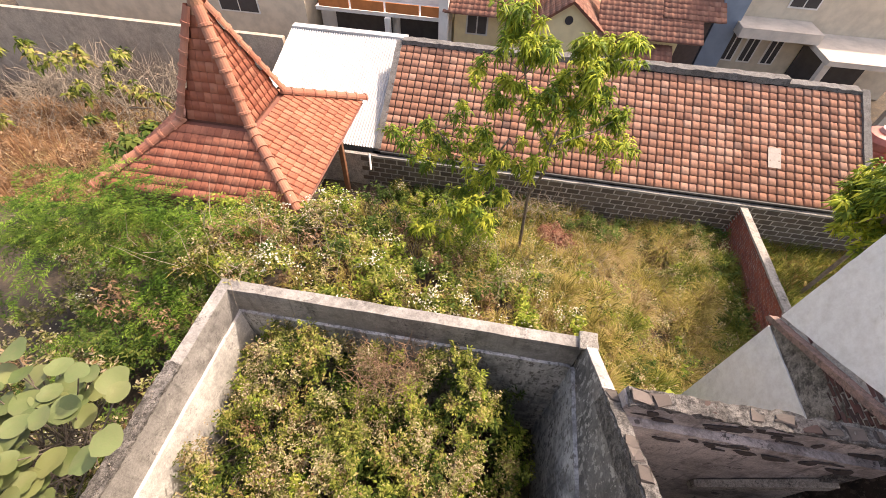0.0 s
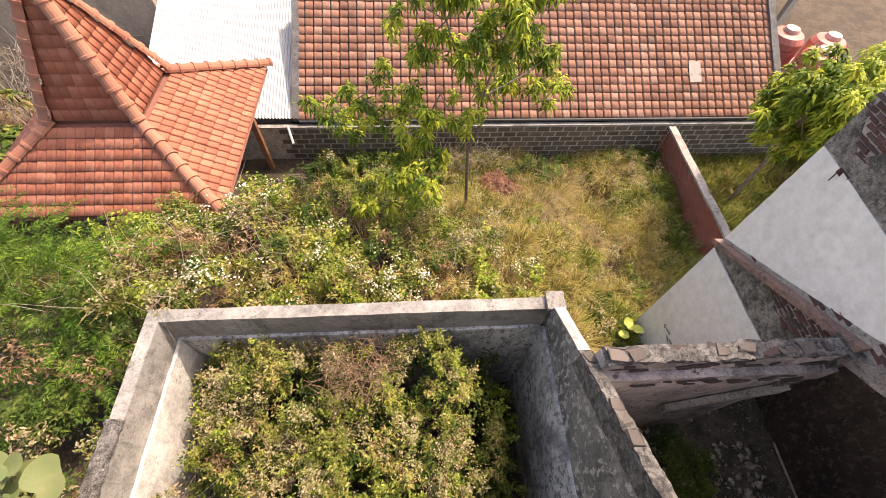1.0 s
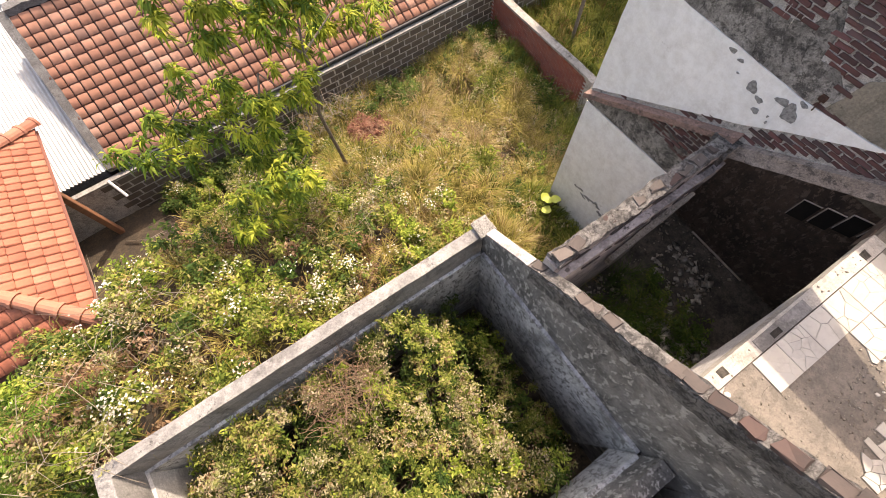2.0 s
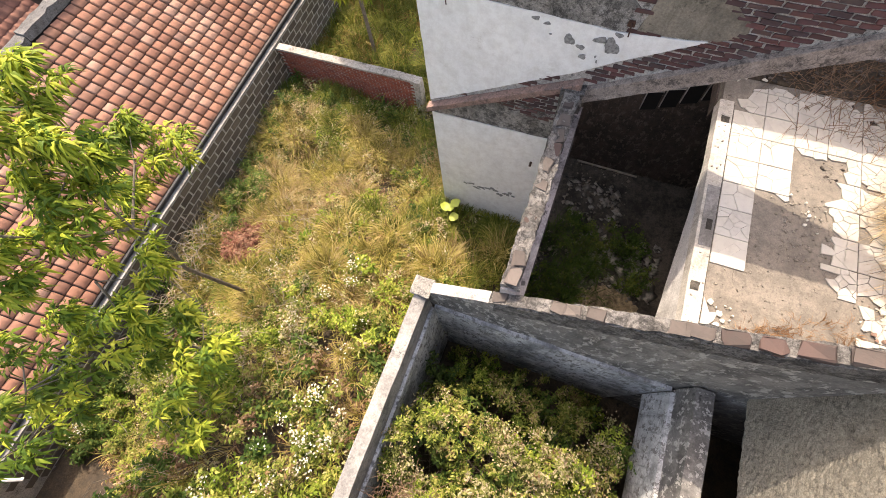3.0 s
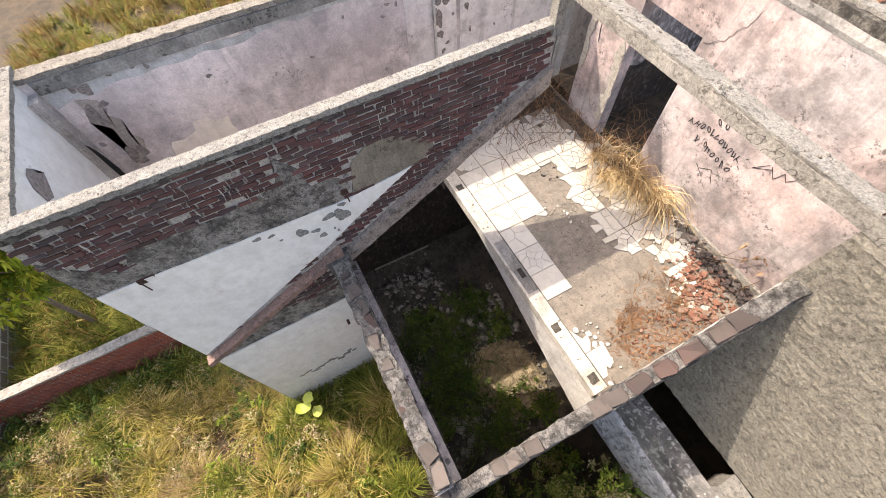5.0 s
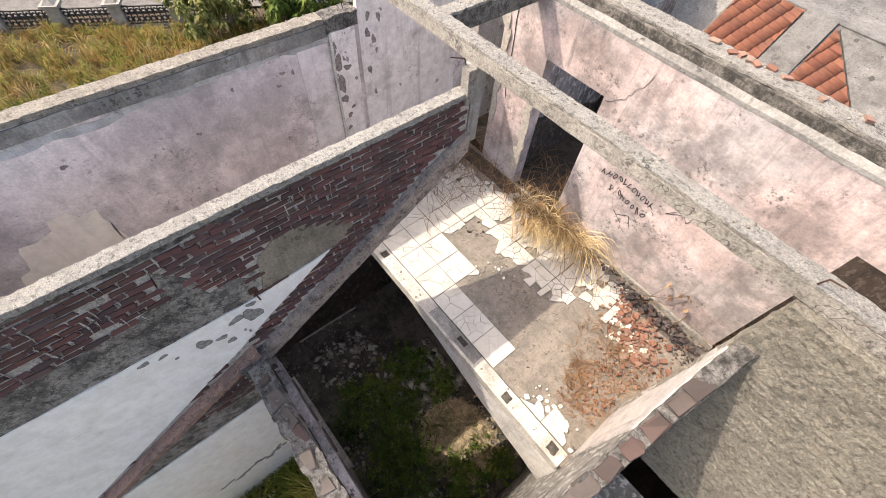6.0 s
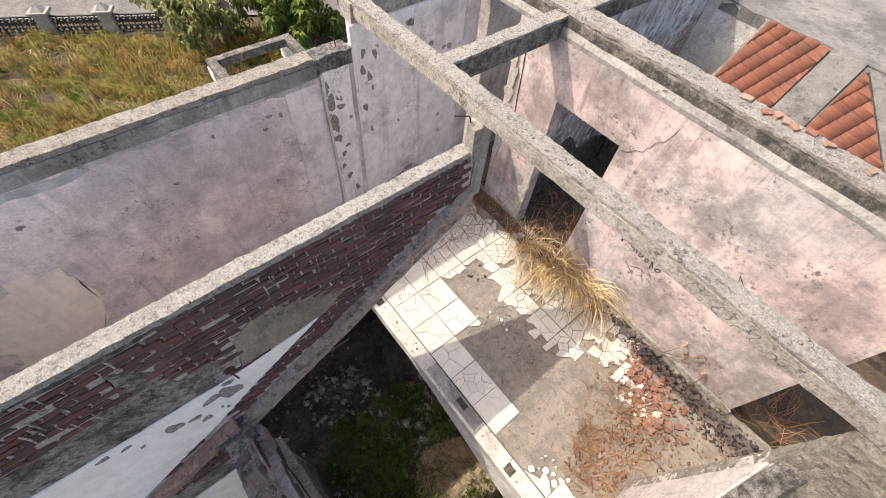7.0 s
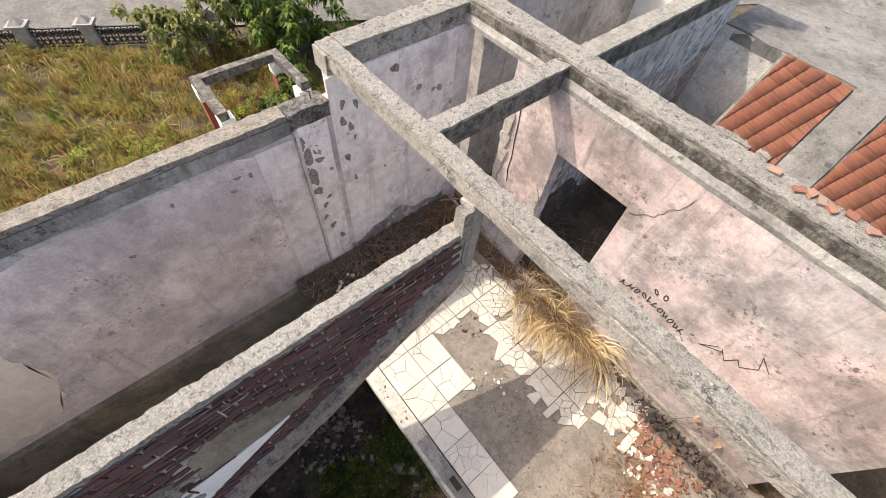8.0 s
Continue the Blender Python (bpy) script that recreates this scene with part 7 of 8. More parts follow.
for lo, hi, mat, name, label, span in (
        (0.75, 9.0, STRAW, "straw_tussocks", "mounds of bleached dead grass", (0.35, 0.7)),
        (-0.65, 0.75, GRASS, "yellow_tussocks", "mounds of long yellowing grass", (0.35, 0.72)),
        (-9.0, -0.65, GREENGRASS, "green_tussocks", "mounds of long green grass", (0.25, 0.6))):
    ok = (kind > lo) & (kind <= hi)
    x, y = bx[ok], by[ok]
    tussocks(name, x, y, ground_z(x, y) - 0.02 + high[ok], rng.uniform(*span, len(x)), mat, label, 44, 0.0125, 0.85, 0.15, 0.7, a[ok])
for n, mat, name, label in ((600, GRASS, "short_grass", "short yellowing grass under the tussocks"), (420, GREENGRASS, "short_green_grass", "short green grass under the tussocks"), (300, STRAW, "lying_straw", "dead grass lying flat")):
    x, y = scatter(rng, n, -1.2, 5.68, -0.95, 6.85, grassy)
    tussocks(name, x, y, ground_z(x, y) - 0.01, rng.uniform(0.12, 0.32, len(x)), mat, label, 16, 0.016, 1.1 if mat is STRAW else 0.7, 0.10)
x, y = scatter(rng, 420, -6.4, 1.5, 0.12, 6.8, bushy)
tussocks("bank_grass", x, y, bank_top(x, y) - 0.5, rng.uniform(0.35, 0.65, len(x)), GRASS, "thin grass among the weeds of the bank", 24, 0.010, 0.6)

# herbs standing in the grass
bx, by = scatter(rng, 300, -0.6, 5.6, 0.2, 6.8, grassy)
tips = plants("grass_herbs", bx, by, rng.uniform(0.0, 0.28, len(bx)), BUSHLEAF, "leafy herbs standing in the grass", (0.10, 0.24), 9, 11, (0.035, 0.08))
flower_heads(rng, tips, 46, 0.034, PUFF, "herb_seed_heads", "pale seed heads in the grass", 0.05)
bx, by = scatter(rng, 90, -0.6, 5.6, 0.2, 6.8, lambda x, y: grassy(x, y) & ((y < 2.4) | (x > 4.5)))
plants("green_herbs", bx, by, rng.uniform(-0.05, 0.2, len(bx)), SHADELEAF, "green herbs in the grass near the walls", (0.12, 0.26), 8, 12, (0.05, 0.10))
bx, by = scatter(rng, 24, -0.4, 4.0, 1.6, 6.0, grassy)
plants("bright_herbs", bx, by, rng.uniform(0.05, 0.3, len(bx)), FRESH, "bright green seedlings in the grass", (0.12, 0.22), 7, 9, (0.08, 0.15), 0.4, 0.2)

# dark bush and weeds at the foot of the block wall
bx, by = np.append(rng.normal(1.6, 0.75, 16), rng.uniform(-5.6, 5.4, 110)), np.append(rng.normal(6.1, 0.3, 16), rng.uniform(6.3, 6.8, 110))
plants("wall_bush", bx, by, np.append(rng.uniform(0.1, 0.55, 16), rng.uniform(-0.25, 0.2, 110)), SHADELEAF, "dark green bush at the foot of the block wall", (0.18, 0.32), 11, 15, (0.05, 0.10), body=0.9)

# reddish dead plants near the block wall
cx, cy = rng.normal(0.56, 0.26, 40), rng.normal(5.25, 0.24, 40)
plants("red_dead_weeds", cx, cy, np.full(40, 0.22), REDDRY, "heap of reddish withered weeds", (0.2, 0.35), 8, 12, (0.06, 0.12), 0.35, 0.0, 0.6, 0.4)

# grass beyond the red wall and in the front yard
def grass_field(name, n, x0, x1, y0, y1, keep, lo, hi, width, mat, label, per=22, lean=0.6, gz=ground_z, spread=0.10):
    x, y = scatter(rng, n, x0, x1, y0, y1, keep)
    cx = np.repeat(x, per) + rng.normal(0, spread, len(x) * per)
    cy = np.repeat(y, per) + rng.normal(0, spread, len(x) * per)
    tall = np.repeat(rng.uniform(lo, hi, len(x)), per) * rng.uniform(0.5, 1.1, len(x) * per)
    at = np.stack([cx, cy, gz(cx, cy) - 0.02], 1)
    co, fc = blades(rng, at, tall, rng.uniform(0.7, 1.3, len(at)) * width, lean)
    return stuff(name, co, fc, mat, label, "grass")


x, y = scatter(rng, 460, 5.95, 13.0, 1.0, 6.85, lambda x, y: x < 99)
tussocks("strip_grass", x, y, ground_z(x, y), rng.uniform(0.5, 0.95, len(x)), GREENGRASS, "tall grass beyond the low red wall", 46, 0.016, 0.7)
x, y = scatter(rng, 160, 5.95, 12.0, 1.2, 6.8, lambda x, y: fractal(x, y, 1.1, 1.0) > 0)
tussocks("strip_yellow_grass", x, y, ground_z(x, y), rng.uniform(0.5, 0.95, len(x)), GRASS, "yellowing grass beyond the low red wall", 40, 0.016, 0.8)
yard = lambda x, y: (x < 20.2 + 0.53 * (y + 3))
for n, keep, mat, name, label, span, lean in (
        (1900, lambda x, y: yard(x, y) & (fractal(x, y, 0.6, 3.0) > -0.75), RUST, "yard_grass", "rust-brown grass of the front yard", (0.45, 0.9), 0.9),
        (420, lambda x, y: yard(x, y) & (fractal(x, y, 0.9, 1.0) > 0.25), STRAW, "yard_straw", "bleached tufts in the front yard", (0.4, 0.8), 1.0),
        (1300, lambda x, y: yard(x, y) & (fractal(x, y, 0.5, 7.0) > -0.5), GREENGRASS, "yard_green", "low green grass of the front yard", (0.3, 0.6), 0.7)):
    x, y = scatter(rng, n, 5.5, 22.5, -8.0, 7.0, lambda x, y: keep(x, y) & ((x > 5.9) | (y < 0.9)))
    tussocks(name, x, y, ground_z(x, y) - 0.02, rng.uniform(*span, len(x)), mat, label, 30, 0.020, lean, 0.14)
bx, by = scatter(rng, 130, 6.0, 15.0, -7.0, 1.0, yard)
pts, _ = clump_leaves(rng, bx, by, ground_z(bx, by), rng.uniform(0.25, 0.5, len(bx)), rng.uniform(0.2, 0.45, len(bx)), 10, 12, 0.05)
co, fc = leaf_cards(rng, pts, rng.uniform(0.07, 0.13, len(pts)), rng.uniform(0.03, 0.05, len(pts)), 0.3)
stuff("yard_weeds", co, fc, FRESH, "low green weeds in the front yard", "weeds")

# the thicket that fills the roofless room
def thicket_top(x, y):
    t = 2.95 + 0.22 * fractal(x, y, 1.4, 2.0) + 0.16 * fractal(x, y, 3.1, 6.0)
    t = t + 0.22 * np.clip((y + 1.6) / 0.8, 0, 1) - 0.40 * np.clip((-4.8 - x) / 0.4, 0, 1)
    return t - 0.65 * ease((x + 1.60 + 0.15 * y) / 0.4) - 1.5 * ease((x + 0.75) / 0.3)


def thicket(name, n, rise, mat, label, keep, leaf, per=20, stems=11, radius=(0.13, 0.28), body=0.6, heads=0):
    """Weeds of one kind inside the roofless room."""
    bx, by = scatter(rng, n, -5.25, -0.2, -3.4, -0.22, keep)
    top = thicket_top(bx, by) + rise + rng.normal(0, 0.10, len(bx))
    h = body * rng.uniform(0.8, 1.3, len(bx))
    pts, tips = clump_leaves(rng, bx, by, top - h, h, rng.uniform(*radius, len(bx)), stems, per, 0.04)
    inside = lambda p: (p[:, 0] > -5.33) & (p[:, 0] < -0.1) & (p[:, 1] < -0.19) & (p[:, 1] > -3.42)
    pts, tips = pts[inside(pts)], tips[inside(tips)]
    length = rng.uniform(*leaf, len(pts))
    co, fc = leaf_cards(rng, pts, length, length * 0.40 * rng.uniform(0.8, 1.2, len(pts)), 0.35)
    stuff(name, co, fc, mat, label, "bush")
    if heads:
        flower_heads(rng, tips, heads, 0.026, PUFF, "thicket_seed_heads", "cream dried seed heads on the thicket", 0.055)


patchy = lambda seed, lo, hi=9.0: (lambda x, y: (fractal(x, y, 1.9, seed) > lo) & (fractal(x, y, 1.9, seed) <= hi))
sunny = lambda x, y: x < -1.25 - 0.15 * y
thicket("thicket_dry", 320, 0.05, BUSHLEAF, "yellowing weeds of the thicket in the roofless room", lambda x, y: sunny(x, y) & patchy(1.0, 0.0)(x, y), (0.035, 0.07), heads=300)
thicket("thicket_green", 410, 0.0, WEED, "green weeds of the thicket in the roofless room", lambda x, y: patchy(1.0, -0.75, 0.15)(x, y), (0.035, 0.075), heads=60)
thicket("thicket_fresh", 110, 0.04, FRESH, "fresh bright green weeds in the roofless room", lambda x, y: patchy(4.0, 0.35)(x, y), (0.035, 0.08))
thicket("thicket_withered", 30, -0.02, DRYLEAF, "withered brown weeds in the roofless room", lambda x, y: sunny(x, y) & patchy(7.0, 0.25)(x, y), (0.03, 0.07), 14)
# lower layer in a darker leaf colour, painting the thicket's inner shade
thicket("thicket_shade", 220, -0.40, SHADELEAF, "leaves deep in the thicket, coloured dark for shade", lambda x, y: x < -0.5, (0.05, 0.10), 16, 9, (0.2, 0.36), 0.7)
# withered stems inside it
def twigs(name, rng, n, centre, size, mat, label, lo=0.2, hi=0.7, r=0.006):
    base = np.array(centre) + rng.uniform(-1, 1, (n, 3)) * np.array(size)
    way = unit(rng.normal(0, 1, (n, 3)) + [0, 0, 0.6])
    l = rng.uniform(lo, hi, n)[:, None]
    side = unit(np.cross(way, rng.normal(0, 1, (n, 3))))
    oth = np.cross(way, side)
    bend = rng.normal(0, 0.12, (n, 3)) * l
    rows = []
    for p, k in ((base, 1.0), (base + way * l * 0.5 + bend, 0.8), (base + way * l, 0.3)):
        rows += [p + side * r * k, p - side * r * 0.5 * k + oth * r * 0.87 * k, p - side * r * 0.5 * k - oth * r * 0.87 * k]
    co = np.stack(rows, 1).reshape(-1, 3)
    k = np.arange(n)[:, None] * 9
    f = []
    for s in (0, 3):
        for e in range(3):
            f.append(k + [s + e, s + (e + 1) % 3, s + 3 + (e + 1) % 3, s + 3 + e])
    return stuff(name, co, np.concatenate(f), mat, label, "twigs")


twigs("thicket_stems", rng, 900, (-3.2, -1.8, 2.0), (2.0, 1.4, 0.5), BARK, "bare brown stems in the thicket", 0.3, 0.7, 0.005)
DRYSTEM = plain("brown_dry_stem", (0.30, 0.19, 0.12), 0.95, 0, 0.4, 12)
twigs("withered_stems", rng, 360, (-2.75, -0.7, 3.15), (0.5, 0.4, 0.2), DRYSTEM, "patch of dry brown stems in the thicket", 0.15, 0.45, 0.0045)
for x, y in ((-4.6, 1.6), (-3.2, 3.0), (-1.4, 2.4), (0.6, 3.6), (-5.9, 0.6), (-2.4, 5.2)):
    twigs("garden_dead_sticks", rng, 42, (x, y, float(bank_top(x, y)) - 0.05), (0.9, 0.7, 0.2), TWIG, "pale dead sticks among the weeds", 0.3, 0.9, 0.005)
twigs("wall_foot_sticks", rng, 160, (-0.3, 6.3, 0.0), (1.2, 0.4, 0.4), TWIG, "tangle of pale sticks below the tree", 0.4, 1.0, 0.008)

# weeds in the sunken room and on the terrace
flat = lambda z: (lambda x, y: np.full_like(np.asarray(x, float), z))
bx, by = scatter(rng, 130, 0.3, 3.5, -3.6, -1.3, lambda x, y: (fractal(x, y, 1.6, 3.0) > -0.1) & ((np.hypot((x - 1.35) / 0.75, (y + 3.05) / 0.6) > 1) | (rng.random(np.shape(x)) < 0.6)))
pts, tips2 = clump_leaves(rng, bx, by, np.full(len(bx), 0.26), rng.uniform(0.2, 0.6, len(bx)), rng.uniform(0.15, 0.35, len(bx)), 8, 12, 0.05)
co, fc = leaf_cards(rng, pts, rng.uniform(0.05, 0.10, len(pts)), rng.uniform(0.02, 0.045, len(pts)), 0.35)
# darker leaf colour on these weeds and tufts carries the room's shade
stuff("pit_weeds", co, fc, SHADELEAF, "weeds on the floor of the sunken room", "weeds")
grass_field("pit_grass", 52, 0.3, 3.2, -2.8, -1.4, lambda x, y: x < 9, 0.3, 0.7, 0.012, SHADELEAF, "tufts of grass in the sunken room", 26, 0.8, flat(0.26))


def straw_fountain(name, bx, by, aim, length, mat, label, per, width):
    """Long stiff straws that rise from each root, arch over and hang; aim: the way the root leans."""
    k = np.repeat(np.arange(len(bx)), per)
    m = len(k)
    turn = aim[k] + rng.normal(0, 1.1, m)
    out = np.stack([np.cos(turn), np.sin(turn), np.zeros(m)], 1)
    side = np.stack([-out[:, 1], out[:, 0], np.zeros(m)], 1)
    base = np.stack([bx[k] + rng.normal(0, 0.05, m), np.maximum(by[k] + rng.normal(0, 0.05, m), -5.66), np.full(m, 4.10)], 1)
    l = (length[k] * rng.uniform(0.55, 1.15, m))[:, None]
    rise = rng.uniform(0.25, 0.80, m)[:, None]
    reach = rng.uniform(0.45, 0.95, m)[:, None]
    w = (width * rng.uniform(0.6, 1.4, m))[:, None]
    bend = rng.normal(0, 0.22, m)[:, None]
    ring = []
    for q in (0.0, 0.25, 0.5, 0.75, 1.0):
        at = base + out * l * reach * q + side * l * bend * q * q
        at[:, 2:] += l * rise * (2.3 * q - 2.1 * q * q)
        at[:, 2] = np.maximum(at[:, 2], 4.112 + 0.02 * rng.random(m))
        at[:, 1] = np.maximum(at[:, 1], -5.68)
        half = side * w * (0.5 - 0.38 * q)
        half[:, 2:] += w * 0.25
        ring += [at - half, at + half]
    co = np.stack(ring, 1).reshape(-1, 3)
    i = np.arange(m)[:, None] * 10
    fc = np.concatenate([i + [j, j + 1, j + 3, j + 2] for j in (0, 2, 4, 6)], 0)
    return tagged(mesh_object(name, leaf_mesh(name, co, fc), mat), label, "grass", "", "stuff")


x = np.concatenate([rng.uniform(2.45, 3.25, 12), rng.uniform(1.75, 2.45, 7)])
y = np.concatenate([rng.uniform(-5.60, -5.15, 12), rng.uniform(-5.64, -5.45, 7)])
straw_fountain("dry_tussock", x, y, np.concatenate([rng.normal(1.9, 1.0, 12), rng.normal(2.3, 0.8, 7)]), rng.uniform(0.55, 1.05, 19), TUSSOCK, "big tussock of dead straw by the doorway", 42, 0.0098)
grass_field("dry_corner_grass", 40, 3.2, 4.95, -5.65, -4.6, lambda x, y: (fractal(x, y, 2, 1) > -0.3) & ((x > 4.35) | (y < -5.45)), 0.2, 0.48, 0.010, DEADGRASS, "brown dead grass in the corner", 30, 1.1, flat(4.10), 0.16)
x, y = scatter(rng, 90, 0.22, 1.1, -4.9, -3.6, lambda x, y: x + y * 0.4 < -0.75)
tussocks("floor_straw", x, y, np.full(len(x), 4.10), rng.uniform(0.08, 0.22, len(x)), DEADGRASS, "straw strewn over broken tiles", 12, 0.006, 1.35, 0.10)
grass_field("doorway_grass", 40, -1.1, 3.6, -6.6, -5.9, lambda x, y: x < 9, 0.2, 0.5, 0.010, DEADGRASS, "dead grass beyond the doorways", 20, 1.0, flat(4.05), 0.14)


twigs("corner_twigs", rng, 260, (4.3, -4.75, 4.12), (0.7, 0.8, 0.05), DRYSTEM, "tangle of dry brown twigs in the corner", 0.2, 0.6, 0.0045)
twigs("grass_stalks", rng, 420, (2.2, 3.9, 0.35), (2.6, 2.2, 0.18), DRYSTEM, "pale dry stalks standing in the grass", 0.25, 0.7, 0.004)
twigs("trench_twigs", rng, 140, (4.75, -3.9, 4.2), (0.28, 0.8, 0.05), DRYSTEM, "dry twigs heaped along the lilac wall", 0.2, 0.55, 0.0045)
twigs("rear_twigs", rng, 120, (2.2, -6.5, 4.1), (2.2, 0.5, 0.06), DRYSTEM, "dry twigs beyond the doorways", 0.2, 0.6, 0.005)


# trees
def tree(name, at, label, limbs, clusters, mat, per, leaf, wide, trunk_r, rng, droop=0.7, swell=1.0, bark=None):
    """limbs: bars from point to point with radii; clusters: centre and radius of leaf rosettes."""
    t = thing(name, at, label, "tree")
    bm = bmesh.new()
    for a, b, r0, r1 in limbs:
        bar(bm, a, b, r0, r1, 7)
    tr = [v for v in clusters]
    for c, r in tr:
        near = min((Vector(b) for a, b, *_ in limbs), key=lambda p: (p - Vector(c)).length)
        bar(bm, near, Vector(c), trunk_r * 0.22, 0.006, 5)
    part("trunk", bm, bark or BARK, t, "pale bark" if bark else "grey bark")
    pts, way = [], []
    for c, r in clusters:
        r = r * swell
        n = int(per * r * r * 4)
        tufts = np.array(c) + rng.normal(0, 1, (6, 3)) * r * [0.62, 0.62, 0.5]
        ros = tufts[rng.integers(0, 6, n)] + unit(rng.normal(0, 1, (n, 3))) * (r * 0.48 * rng.uniform(0.1, 1.0, (n, 1)))
        k = 9
        d = unit(rng.normal(0, 1, (n * k, 3)) * [1, 1, 0.55] + [0, 0, 0.1])
        pts.append(np.repeat(ros, k, 0) + d * 0.02)
        way.append(d)
    pts, way = np.concatenate(pts), np.concatenate(way)
    co, fc = leaf_cards(rng, pts, rng.uniform(0.75, 1.2, len(pts)) * leaf, rng.uniform(0.8, 1.2, len(pts)) * wide, 0, droop, way)
    mesh_object("crown", leaf_mesh("crown", co, fc), mat, t, "loose crown of glossy leaves")
    return t


g0 = float(ground_z(-0.57, 4.4))
tree("mango_tree", (-0.57, 4.4, g0), "young mango tree with bright new leaves", [
    ((-0.57, 4.4, g0 - 0.1), (-0.72, 4.35, 2.5), 0.045, 0.036), ((-0.72, 4.35, 2.5), (-0.52, 4.3, 3.2), 0.036, 0.034), ((-0.52, 4.3, 3.2), (-0.55, 4.3, 3.9), 0.04, 0.03), ((-0.55, 4.3, 3.9), (-1.07, 4.3, 4.6), 0.03, 0.022), ((-1.07, 4.3, 4.6), (-1.32, 4.25, 5.4), 0.022, 0.015), ((-1.32, 4.25, 5.4), (-1.6, 4.2, 6.3), 0.015, 0.008),
    ((-0.55, 4.3, 3.9), (0.3, 4.6, 4.2), 0.025, 0.012), ((-0.55, 4.3, 3.9), (-0.3, 4.4, 5.0), 0.025, 0.015), ((-0.3, 4.4, 5.0), (0.1, 4.5, 5.7), 0.015, 0.008)],
    [((-1.74, 4.19, 6.48), 0.22), ((-1.47, 4.08, 6.2), 0.26), ((-1.88, 4.32, 5.68), 0.2), ((-1.24, 4.12, 5.79), 0.27), ((-0.91, 4.05, 6.0), 0.28), ((-0.41, 4.32, 5.74), 0.32), ((-0.12, 4.73, 5.84), 0.26), ((0.42, 4.64, 5.88), 0.24), ((-0.56, 4.61, 5.21), 0.3), ((-0.05, 4.18, 5.34), 0.3), ((-1.53, 4.43, 5.08), 0.3), ((-1.65, 4.22, 4.83), 0.22), ((-1.05, 4.14, 4.84), 0.28), ((-0.7, 4.08, 5.15), 0.27), ((-0.35, 4.17, 4.8), 0.24), ((0.62, 4.74, 4.39), 0.27), ((0.25, 4.66, 4.12), 0.31), ((0.74, 4.64, 3.85), 0.29), ((-0.02, 4.64, 3.81), 0.23), ((-0.53, 4.16, 3.94), 0.2), ((-1.68, 4.25, 6.07), 0.2), ((0.15, 4.5, 5.57), 0.24)],
    MANGO, 105, 0.175, 0.042, 0.05, rng, swell=1.15)
g0 = float(ground_z(-2.0, 3.9))
tree("mango_tree", (-2.0, 3.9, g0), "low spreading mango tree on the weedy bank", [
    ((-2.0, 3.9, g0 - 0.1), (-1.9, 3.95, 2.6), 0.06, 0.045), ((-1.9, 3.95, 2.6), (-1.89, 4.0, 3.0), 0.045, 0.04), ((-1.89, 4.0, 3.0), (-1.4, 4.0, 4.2), 0.03, 0.015), ((-1.89, 4.0, 3.0), (-2.21, 4.0, 3.55), 0.03, 0.02), ((-2.21, 4.0, 3.55), (-2.85, 4.0, 4.15), 0.02, 0.01), ((-2.21, 4.0, 3.55), (-3.4, 3.9, 3.8), 0.016, 0.008), ((-1.9, 3.95, 2.6), (-1.2, 3.4, 2.9), 0.025, 0.012), ((-1.9, 3.95, 2.6), (-2.4, 3.0, 2.7), 0.025, 0.012)],
    [((-3.04, 4.09, 3.96), 0.26), ((-2.37, 4.18, 4.39), 0.22), ((-2.11, 4.2, 3.94), 0.26), ((-3.46, 3.57, 4.18), 0.17), ((-3.85, 3.98, 4.11), 0.14), ((-3.22, 4.04, 3.46), 0.24), ((-2.59, 3.9, 3.84), 0.26), ((-1.6, 3.64, 4.08), 0.28), ((-1.19, 3.88, 3.83), 0.26), ((-1.7, 3.57, 3.55), 0.28), ((-0.93, 4.25, 3.28), 0.22), ((-2.12, 3.6, 2.9), 0.28), ((-1.3, 3.2, 3.2), 0.26), ((-2.3, 2.7, 3.15), 0.26), ((-1.6, 2.7, 3.45), 0.22), ((-2.75, 2.6, 2.95), 0.26), ((-1.9, 2.6, 3.0), 0.26), ((-2.9, 3.4, 2.3), 0.24)],
    MANGO, 95, 0.17, 0.042, 0.05, rng, swell=1.15)
g2 = float(ground_z(12.5, 6.4))
cl = [((12.3 + 2.4 * math.cos(k * 2.4) * (0.3 + 0.7 * ((k * 37) % 10) / 10), 6.3 + 1.2 * math.sin(k * 2.4) * (0.3 + 0.7 * ((k * 53) % 10) / 10), 1.4 + 2.2 * ((k * 29) % 11) / 11), 0.6) for k in range(30)]
tree("broad_tree", (12.3, 6.3, g2), "dense bright green tree beyond the grass strip", [((12.3, 6.3, g2 - 0.1), (12.3, 6.3, 1.6), 0.11, 0.09), ((12.3, 6.3, 1.6), (11.3, 6.0, 2.4), 0.06, 0.03), ((12.3, 6.3, 1.6), (13.4, 6.5, 2.6), 0.06, 0.03)], cl, MANGO, 42, 0.20, 0.065, 0.1, rng)
g1 = float(ground_z(7.3, 4.9))
cl = [((7.15 + 1.2 * math.cos(k * 2.4) * (0.35 + 0.65 * ((k * 37) % 10) / 10), 4.75 + 1.2 * math.sin(k * 2.4) * (0.35 + 0.65 * ((k * 53) % 10) / 10) - 0.9 * ((k * 29) % 11) / 11, 2.75 + 1.65 * ((k * 29) % 11) / 11), 0.43) for k in range(36)]
cl += [((8.2, 6.2, 1.9), 0.35), ((8.4, 6.4, 1.6), 0.3), ((8.0, 5.7, 2.3), 0.35), ((6.2, 4.5, 2.75), 0.28)]
